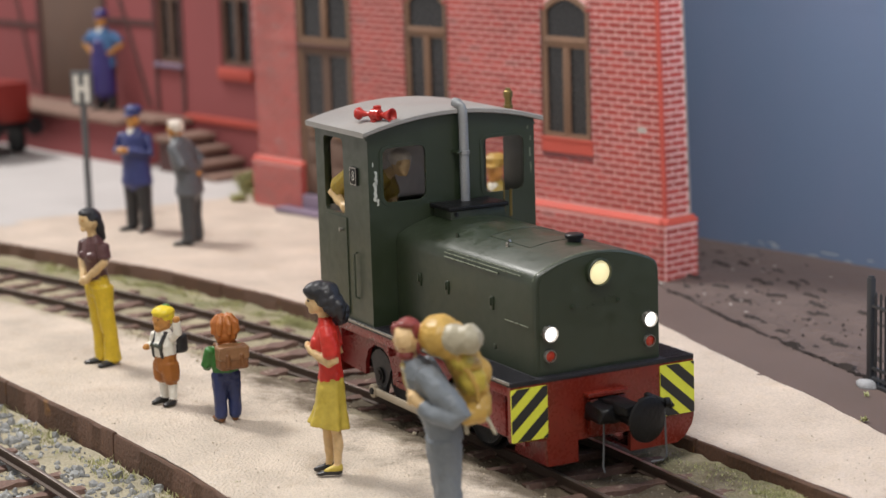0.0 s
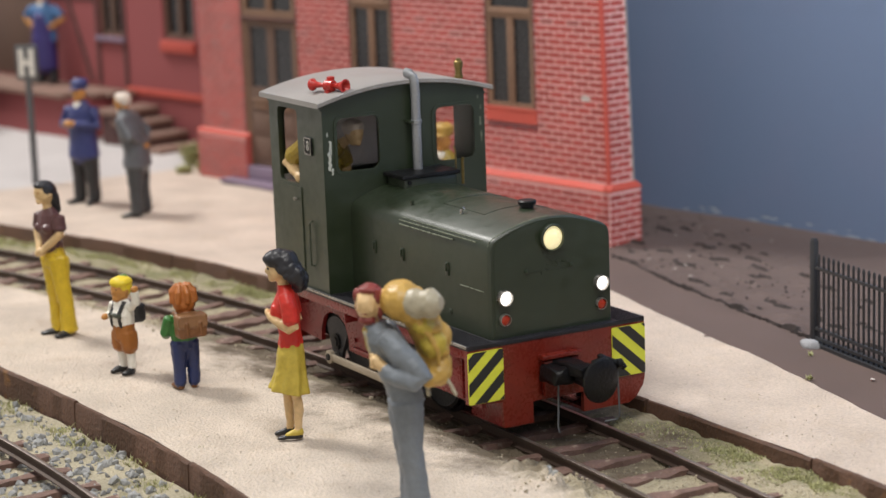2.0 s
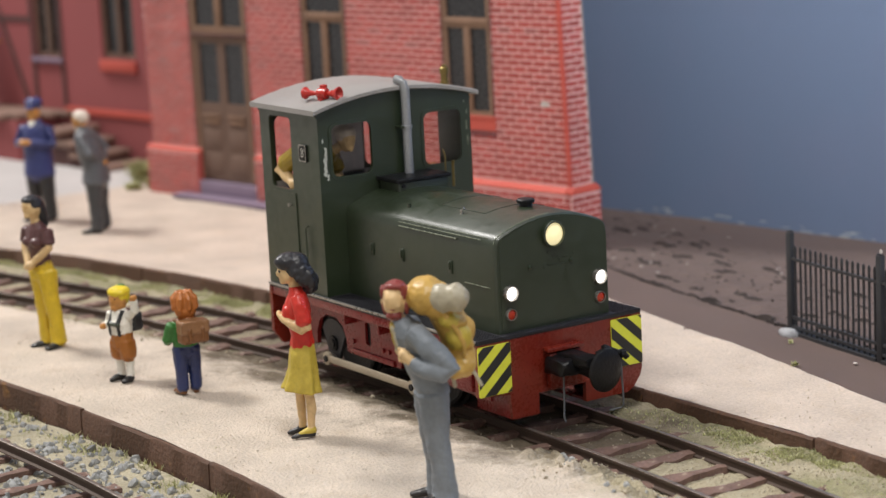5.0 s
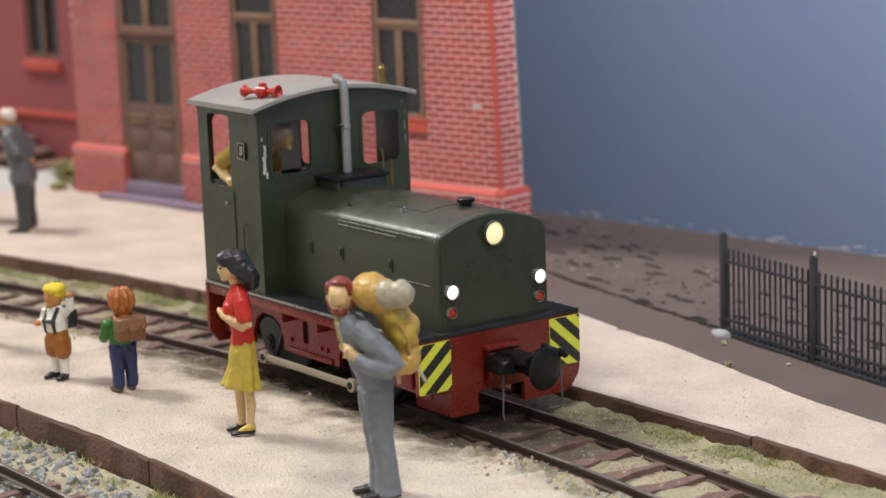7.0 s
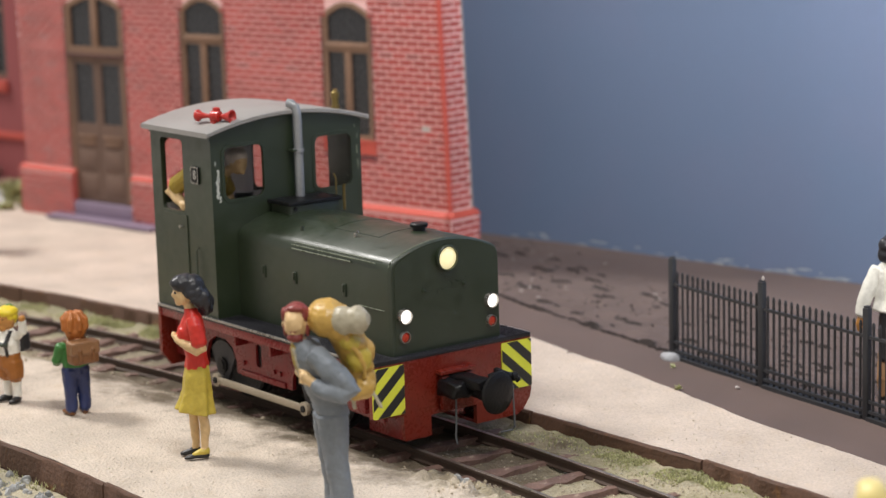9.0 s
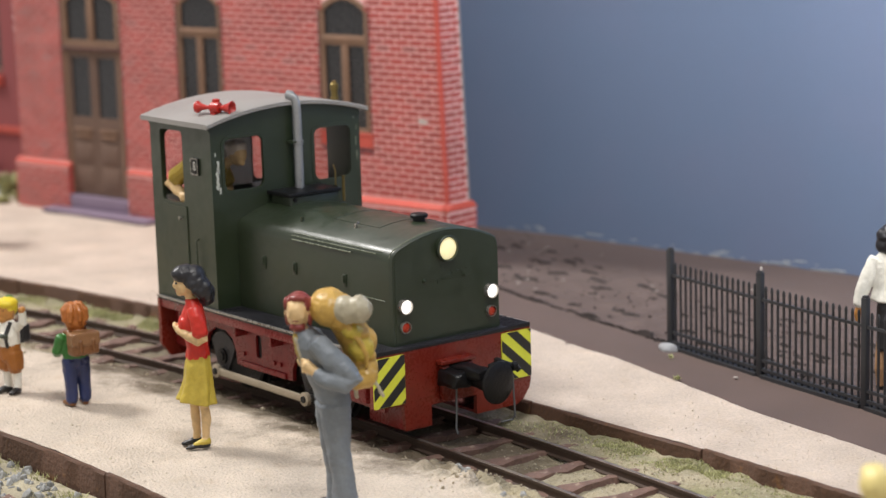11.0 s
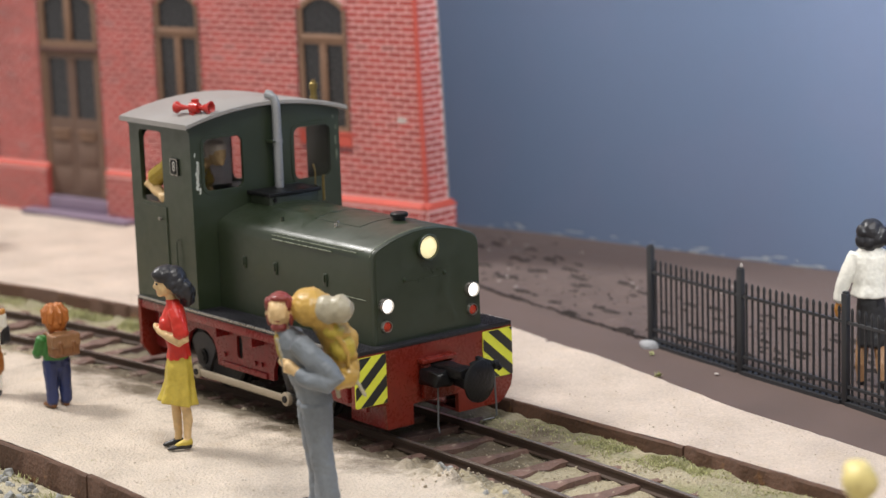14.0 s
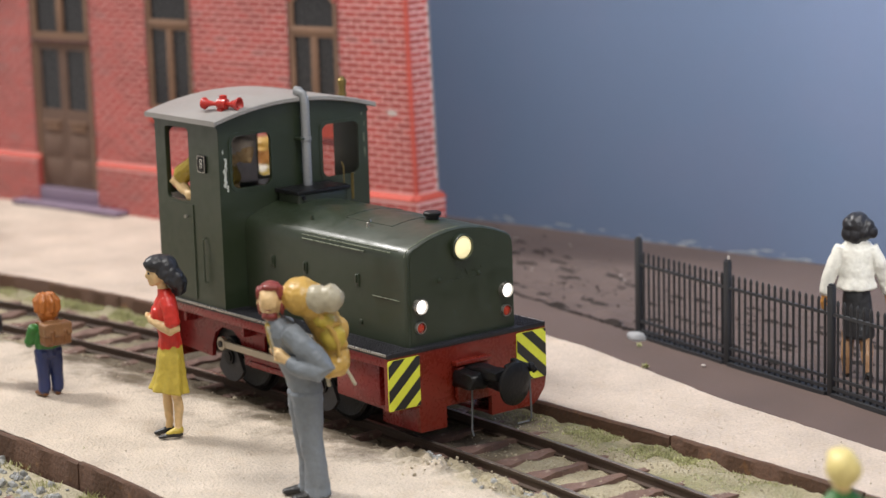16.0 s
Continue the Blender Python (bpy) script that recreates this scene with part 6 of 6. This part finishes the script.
f.limb(LEATHER, [(-0.15, 0.12, 1.05, 0.03), (0.02, 0.13, 1.07, 0.03), (0.12, 0.12, 0.95, 0.03)], 8).limb(LEATHER, [(-0.15, -0.12, 1.05, 0.03), (0.02, -0.13, 1.07, 0.03), (0.12, -0.12, 0.95, 0.03)], 8)
f.limb(SKIN_ORANGE, [(0, 0, 1.03, 0.06), (0, 0, 1.14, 0.06)])
f.head((0.02, 0, 1.26), 0.155, SKIN_ORANGE, HAIR_GINGER)
f.ball(HAIR_GINGER, (-0.03, 0, 1.29), 0.17, 0.175, 0.17).ball(HAIR_GINGER, (-0.06, 0, 1.2), 0.14, 0.16, 0.14)
for k in range(8):                            # locks
    w = 2 * math.pi * k / 8
    f.limb(HAIR_GINGER, [(-0.04 + 0.08 * math.cos(w), 0.08 * math.sin(w), 1.45, 0.035), (-0.05 + 0.15 * math.cos(w), 0.16 * math.sin(w), 1.36, 0.045), (-0.06 + 0.14 * math.cos(w), 0.165 * math.sin(w), 1.22, 0.035)], 8)
f.done("schoolboy_figurine", "moulded ginger schoolboy with brown satchel on his back", (-4.64, -3.0, 0), 178)

# woman with plum top and yellow trousers, arms lowered before her
f = Figure()
for y in (0.11, -0.11):
    f.shoe(SHOE, 0.02, y, 16 if y > 0 else -16)
    f.limb(BRIGHT_YELLOW, [(-0.02, y, 0.08, 0.105, 0.12), (-0.02, y, 0.45, 0.10), (0.0, y * 0.85, 0.85, 0.11), (0, y * 0.7, 1.2, 0.14, 0.15)])
f.limb(BRIGHT_YELLOW, [(0, 0, 1.1, 0.2, 0.15), (0, 0, 1.38, 0.165, 0.12)])
f.limb(PLUM, [(0, 0, 1.3, 0.17, 0.13), (0, 0, 1.48, 0.16, 0.12), (0.02, 0, 1.68, 0.19, 0.15), (0, 0, 1.86, 0.19, 0.12), (0, 0, 1.94, 0.11, 0.08)])
f.ball(PLUM, (0.1, 0.08, 1.68), 0.09, 0.08, 0.08).ball(PLUM, (0.1, -0.08, 1.68), 0.09, 0.08, 0.08)
f.arm(PLUM, SKIN, (0, 0.2, 1.85), (0.03, 0.25, 1.6), (0.2, 0.03, 1.34), 0.075, 1)
f.arm(PLUM, SKIN, (0, -0.2, 1.85), (0.03, -0.25, 1.6), (0.2, -0.03, 1.30), 0.075, 1)
f.limb(SKIN, [(0, 0, 1.9, 0.07), (0.02, 0, 2.06, 0.065)])
f.head((0.04, 0, 2.2), 0.15, SKIN, HAIR_BLACK, long=0.2)
f.done("lady_figurine", "moulded lady in plum top and yellow trousers", (-8.70, -3.36, 0), 284, 0.05, stout=1.16)


def gentleman(name, label, at, face, coat, legs, headgear, hair, arms, stoop=0.0, long_coat=0.0):
    f = Figure()
    for y in (0.18, -0.18):
        f.shoe(SHOE, 0.02, y, 18 if y > 0 else -18, 1.15)
        f.limb(legs, [(-0.02, y, 0.08, 0.12, 0.13), (-0.01, y * 0.95, 0.5, 0.125, 0.13), (0, y * 0.75, 1.1, 0.17, 0.18)])
    f.limb(coat, [(0, 0, 1.12 - long_coat, 0.33, 0.25), (0, 0, 1.3, 0.30, 0.22), (stoop * 0.5, 0, 1.65, 0.31, 0.23), (stoop, 0, 1.92, 0.30, 0.19), (stoop * 1.1, 0, 2.04, 0.16, 0.12)], 16)
    f.limb(WHITE_CLOTH, [(stoop + 0.13, 0, 1.82, 0.06, 0.05), (stoop + 0.1, 0, 2.04, 0.08, 0.06)], 8)
    if arms == "front":
        for s in (-1, 1):
            f.arm(coat, SKIN_ORANGE, (stoop, s * 0.29, 1.92), (stoop + 0.04, s * 0.42, 1.6), (stoop + 0.36, s * 0.04, 1.68), 0.095, 0.3)
    elif arms == "back":
        for s in (-1, 1):
            f.arm(coat, SKIN_ORANGE, (stoop, s * 0.29, 1.92), (stoop - 0.22, s * 0.42, 1.6), (stoop - 0.30, s * 0.04, 1.38), 0.095, 0.3)
    else:
        for s in (-1, 1):
            f.arm(coat, SKIN_ORANGE, (stoop, s * 0.29, 1.92), (stoop - 0.02, s * 0.55, 1.66), (stoop + 0.08, s * 0.27, 1.45), 0.095, 1)
    f.limb(SKIN_ORANGE, [(stoop * 1.1, 0, 2.0, 0.08), (stoop * 1.15, 0, 2.14, 0.075)])
    f.head((stoop * 1.2 + 0.03, 0, 2.24), 0.15, SKIN_ORANGE, hair)
    if headgear:
        f.limb(headgear, [(stoop * 1.2, 0, 2.36, 0.155, 0.155), (stoop * 1.2, 0, 2.42, 0.165, 0.165), (stoop * 1.2, 0, 2.47, 0.17, 0.17)], 16)
        f.ball(headgear, (stoop * 1.2 + 0.14, 0, 2.345), 0.1, 0.12, 0.02)
    if name.startswith("porter"):
        f.limb(APRON, [(0.04, 0, 0.42, 0.32, 0.26), (0.05, 0, 0.9, 0.31, 0.26), (0.06, 0, 1.3, 0.28, 0.23), (0.08, 0, 1.75, 0.2, 0.2)], 16)
    return f.done(name, label, at, face, stout=1.08)


gentleman("stationmaster_figurine", "moulded stationmaster in blue coat and cap", (-19.3, 1.2, 0.02), 296, COAT_BLUE, DARK_CLOTH, COAT_BLUE, None, "front", long_coat=0.15)
gentleman("old_man_figurine", "moulded white haired man in grey coat, arms behind his back", (-17.22, 1.50, 0.02), 226, GREY_COAT, GREY_TROUSERS, None, HAIR_WHITE, "back", 0.16, 0.12)
PORTER = gentleman("porter_figurine", "moulded porter in violet apron, arms akimbo", (-30.75, 4.62, 1.12), 300, SHIRT_BLUE, DARK_CLOTH, APRON, None, "hips")
gentleman("traveller_figurine", "moulded man in yellow straw hat behind the locomotive", (-8.6, 3.43, 0.02), 300, OLIVE, DARK_CLOTH, OCHRE_PACK, None, "front")

# lady in white blouse behind the fence, striding away
f = Figure()
f.limb(SHOE, [(-0.04, 0.13, 0.06, 0.055, 0.05), (0.08, 0.13, 0.05, 0.06, 0.04), (0.18, 0.13, 0.03, 0.05, 0.03)], 10)
f.limb(SHOE, [(-0.30, -0.16, 0.14, 0.05, 0.055), (-0.22, -0.18, 0.06, 0.055, 0.045), (-0.12, -0.2, 0.04, 0.05, 0.03)], 10)
f.limb(SKIN_TAN, [(-0.02, 0.13, 0.08, 0.055), (-0.03, 0.13, 0.3, 0.085), (0.02, 0.10, 0.66, 0.10)], 14)
f.limb(SKIN_TAN, [(-0.27, -0.16, 0.15, 0.055), (-0.2, -0.15, 0.34, 0.085), (-0.03, -0.12, 0.68, 0.10)], 14)
f.drape(DARK_CLOTH, [(0.0, -0.04, 0.57, 0.20, 0.20, 0.02, 0.0), (0.0, -0.04, 0.60, 0.225, 0.215, 0.03, 0.0), (0.0, -0.02, 0.9, 0.215, 0.19, 0.015, 0.0), (0.0, 0.0, 1.15, 0.19, 0.16, 0.0, 0.0), (0.0, 0.0, 1.35, 0.16, 0.13, 0.0, 0.0)], 6)
f.drape(WHITE_CLOTH, [(0.0, 0, 1.255, 0.25, 0.20, 0.03, 0.0), (0.0, 0, 1.28, 0.275, 0.22, 0.04, 0.0), (0.0, 0, 1.42, 0.24, 0.185, 0.02, 0.0), (0.0, 0, 1.62, 0.23, 0.165, 0.0, 0.0), (0.0, 0, 1.80, 0.25, 0.145, 0.0, 0.0), (0.0, 0, 1.90, 0.19, 0.11, 0.0, 0.0), (0.0, 0, 1.96, 0.10, 0.09, 0.0, 0.0)], 7)
for sd, x, y in ((1, -0.02, 0.44), (-1, 0.06, -0.44)):
    f.limb(WHITE_CLOTH, [(0.0, sd * 0.20, 1.84, 0.095), (-0.01, sd * 0.30, 1.62, 0.10), (x, sd * 0.385, 1.38, 0.10), (x, y * 0.96, 1.20, 0.085)], 14, True)
    f.limb(SKIN_ORANGE, [(x, y * 0.96, 1.18, 0.05), (x + 0.01, y, 1.06, 0.055, 0.04), (x + 0.02, y, 0.97, 0.035, 0.03)], 10)
f.limb(SKIN_ORANGE, [(0, 0, 1.88, 0.065), (0, 0, 2.04, 0.065)])
f.ball(SKIN_ORANGE, (0.05, 0, 2.13), 0.13, 0.12, 0.15)
f.ball(HAIR_BLACK, (-0.02, 0, 2.16), 0.17, 0.18, 0.17)
for y, z, r in ((0.12, 2.03, 0.10), (0.02, 2.02, 0.12), (-0.10, 2.06, 0.12), (-0.19, 2.06, 0.09), (-0.14, 2.14, 0.10), (0.10, 2.16, 0.11)):
    f.ball(HAIR_BLACK, (-0.07, y, z), r, r, r * 1.05)
f.done("passer_figurine", "moulded lady in white blouse and dark skirt, walking", (2.60, 5.50, 0), 130)

# fair haired figure close to the camera, seen to the shoulders
f = Figure()
for y in (0.12, -0.12):
    f.shoe(SHOE, 0.02, y)
    f.limb(DARK_CLOTH, [(0, y, 0.08, 0.11), (0, y, 0.5, 0.11), (0, y * 0.85, 1.1, 0.15)])
f.limb(GREEN_SHIRT, [(0, 0, 1.0, 0.24, 0.18), (0, 0, 1.4, 0.25, 0.18), (0, 0, 1.72, 0.26, 0.16), (0, 0, 1.82, 0.16, 0.12)], 16)
for s in (-1, 1):
    f.arm(GREEN_SHIRT, SKIN, (0, s * 0.27, 1.7), (0, s * 0.33, 1.35), (0.08, s * 0.3, 1.05), 0.09, 0.3)
f.limb(SKIN, [(0, 0, 1.78, 0.085), (0, 0, 1.95, 0.08)])
f.head((0.02, 0, 2.06), 0.15, SKIN, FAIR)
f.ball(FAIR, (-0.03, 0, 2.08), 0.165, 0.155, 0.17)
f.done("fair_figurine", "moulded fair haired figure in green jacket", (9.75, -3.1, 0), 160)

# engine driver, who rides in the cab
f = Figure()
f.limb(NAVY, [(0, 0, 0.1, 0.2, 0.18), (0, 0, 0.9, 0.22, 0.18)])
f.limb(OLIVE, [(0, 0, 0.85, 0.23, 0.17), (0, 0, 1.2, 0.25, 0.18), (0, 0, 1.5, 0.25, 0.15), (0, 0, 1.6, 0.13, 0.1)], 16)
f.arm(OLIVE, SKIN, (-0.02, -0.24, 1.55), (-0.50, -0.31, 1.25), (-0.12, -0.32, 1.08), 0.115, 1)
f.arm(OLIVE, SKIN, (0.02, 0.24, 1.46), (0.06, 0.3, 1.15), (0.25, 0.25, 0.9), 0.1, 1)
f.limb(OLIVE, [(0.0, 0.0, 1.40, 0.16, 0.14), (0.20, 0.12, 1.48, 0.14, 0.13)])
f.limb(SKIN, [(0.18, 0.12, 1.5, 0.075), (0.30, 0.22, 1.6, 0.07)])
f.head((0.38, 0.28, 1.67), 0.15, SKIN, HAIR_WHITE)
f.ball(HAIR_WHITE, (0.34, 0.28, 1.75), 0.165, 0.15, 0.12)
DRIVER = f.done("driver_figurine", "moulded driver in olive shirt leaning in the cab", (-4.43, -0.86, 1.63), 0)


# ---- fence, sign, wagon, stones ----
POSTS = [(-1.29, 5.13), (0.84, 4.81), (2.99, 4.54), (5.2, 4.18), (7.4, 3.8)]
fence = thing("fence", "dark grey metal railing fence with square posts", "fence")
for x, y in POSTS:
    post = part("post", box(x - 0.045, x + 0.045, y - 0.045, y + 0.045, -0.02, 1.50, 0.01), FENCE, fence)
    part("post_cap", box(x - 0.036, x + 0.036, y - 0.036, y + 0.036, 1.50, 1.53, 0.012), FENCE, post)
for (xa, ya), (xb, yb) in zip(POSTS, POSTS[1:]):
    a, b = Vector((xa, ya, 0)), Vector((xb, yb, 0))
    d = (b - a).normalized()
    nrm = Vector((-d.y, d.x, 0))
    for z, h, w in ((1.12, 0.02, 0.026), (0.25, 0.02, 0.026), (0.115, 0.02, 0.03), (0.02, 0.03, 0.07)):
        bm = bmesh.new()
        rings([[p + nrm * w + Vector((0, 0, z - h)), p - nrm * w + Vector((0, 0, z - h)), p - nrm * w + Vector((0, 0, z + h)), p + nrm * w + Vector((0, 0, z + h))] for p in (a + d * 0.061, b - d * 0.061)], bm)
        part("rail", bm, FENCE, fence)
    n = 17
    for i in range(1, n):
        p = a + (b - a) * i / n
        part("picket", turned([(0.05, 0.019), (1.24, 0.019), (1.255, 0.024), (1.30, 0.019), (1.325, 0.006)], p, n=6), FENCE, fence)


STONE_PALE = mat("pale_grey_stone", (0.34, 0.345, 0.36), 0.7, vary=0.2, fine=1500, bump=0.3)


def pebble(name, at, r, material, label, category="stone", squash=0.6):
    bm = bmesh.new()
    bmesh.ops.create_icosphere(bm, subdivisions=3, radius=1)
    for v in bm.verts:
        k = 1 + 0.18 * noise.noise(v.co * 1.3 + Vector(at))
        v.co = Vector((v.co.x * r * 1.3 * k, v.co.y * r * 0.9 * k, v.co.z * r * squash * k + r * squash * 0.6))
    return solo(name, bm, material, label, category, at=at)


pebble("white_stone", (-1.20, 4.98, -0.03), 0.125, STONE_PALE, "pale grey stone at the foot of the fence", squash=0.78)
pebble("paper_scrap", (0.86, 4.81, 1.525), 0.018, CARD_EDGE, "tiny pale scrap stuck on a fence post", "scrap", 2.2)
rs = random.Random(21)
for i in range(20):
    x = rs.uniform(-10, -3)
    pebble("paper_scrap", (x, rs.uniform(6.2, 9.2), 0.03), rs.uniform(0.014, 0.03), CARD_EDGE, "tiny pale scrap lying on dark soil", "scrap", 0.3)["group"] = "paper scraps"
for x, y in ((-8.62, 6.62), (1.18, 4.97), (1.3, 4.96), (1.4, 4.96), (1.49, 4.97), (1.75, 4.92), (0.71, 4.45), (-0.07, 5.17)):
    pebble("paper_scrap", (x, y, 0.02), 0.03, CARD_EDGE, "tiny pale scrap lying on dark soil", "scrap", 0.5)["group"] = "paper scraps"

sign_post = thing("stop_sign", "grey post with dark board and white letter", "sign", at=(-22.39, 1.21, 0), turn=-20)
part("post", pipe([(0, 0, -0.05), (0, 0, 2.3)], 0.075, 10), SIGNPOST, sign_post, "grey metal post")
board = part("board", box(-0.05, 0.05, -0.24, 0.24, 2.26, 3.0, 0.02), SIGNPOST, sign_post)
sign_post.rotation_euler.z = radians(-38)
for y0, y1, z0, z1 in ((-0.17, -0.06, 2.34, 2.92), (0.06, 0.17, 2.34, 2.92), (-0.06, 0.06, 2.57, 2.69)):
    part("letter_stroke", box(0.051, 0.07, y0, y1, z0, z1), WHITE, board, "white letter H stroke")

wagon = thing("goods_wagon", "dark red open goods wagon at the loading dock", "wagon", at=(-31.2, 2.2, -0.02), turn=TILT)
part("body", box(-6.0, 0.0, -1.1, 0.62, 0.95, 1.95, 0.04), WAGON_RED, wagon)
part("frame", box(-5.9, -0.1, -0.9, 0.9, 0.75, 1.0, 0.03), BLACK, wagon)
for x in (-4.9, -1.1):
    for s in (-1, 1):
        part("wheel", turned([(-0.06, 0.42), (0.06, 0.42), (0.062, 0.3), (0.05, 0.05)], (x, s * 0.75, 0.4), (0, s, 0), 20), BLACK, wagon)
for s in (-0.55, 0.55):
    part("buffer", turned([(0, 0.1), (0.25, 0.1), (0.26, 0.24), (0.32, 0.24), (0.33, 0.05)], (0.0, s, 0.85), (1, 0, 0), 16), BLACK, wagon)

lay_bricks()


# ---- what moves: the locomotive pulls away at the end ----
def motions():
    ride = [(0, 0.0), (14.6, 0.0), (14.8, 0.006), (15.0, 0.065), (15.25, 0.205), (15.5, 0.41), (15.75, 0.645), (16.0, 0.91)]
    spin = [(0, 2.0), (14.6, 2.0), (14.8, 3.0), (15.0, 12.0), (15.25, 42.0), (15.5, 84.0), (15.75, 130.0), (16.0, 176.0)]
    walk(loco, [(t, pose(d * U, 0, 0)) for t, d in ride])
    walk(DRIVER, [(t, pose((-4.43 + d) * U, -0.86 * U, 1.63 * U)) for t, d in ride])
    for wheel, ax, sgn in WHEELS:
        walk(wheel, [(t, pose(ax * U, sgn * 0.60 * U, AXLE_Z * U, 0, a, 0)) for t, a in spin])
    for rod, sgn in RODS:
        walk(rod, [(t, pose(-CRANK * math.sin(radians(a)) * U, sgn * ROD_Y * U, (AXLE_Z - CRANK * math.cos(radians(a))) * U)) for t, a in spin])


motions()
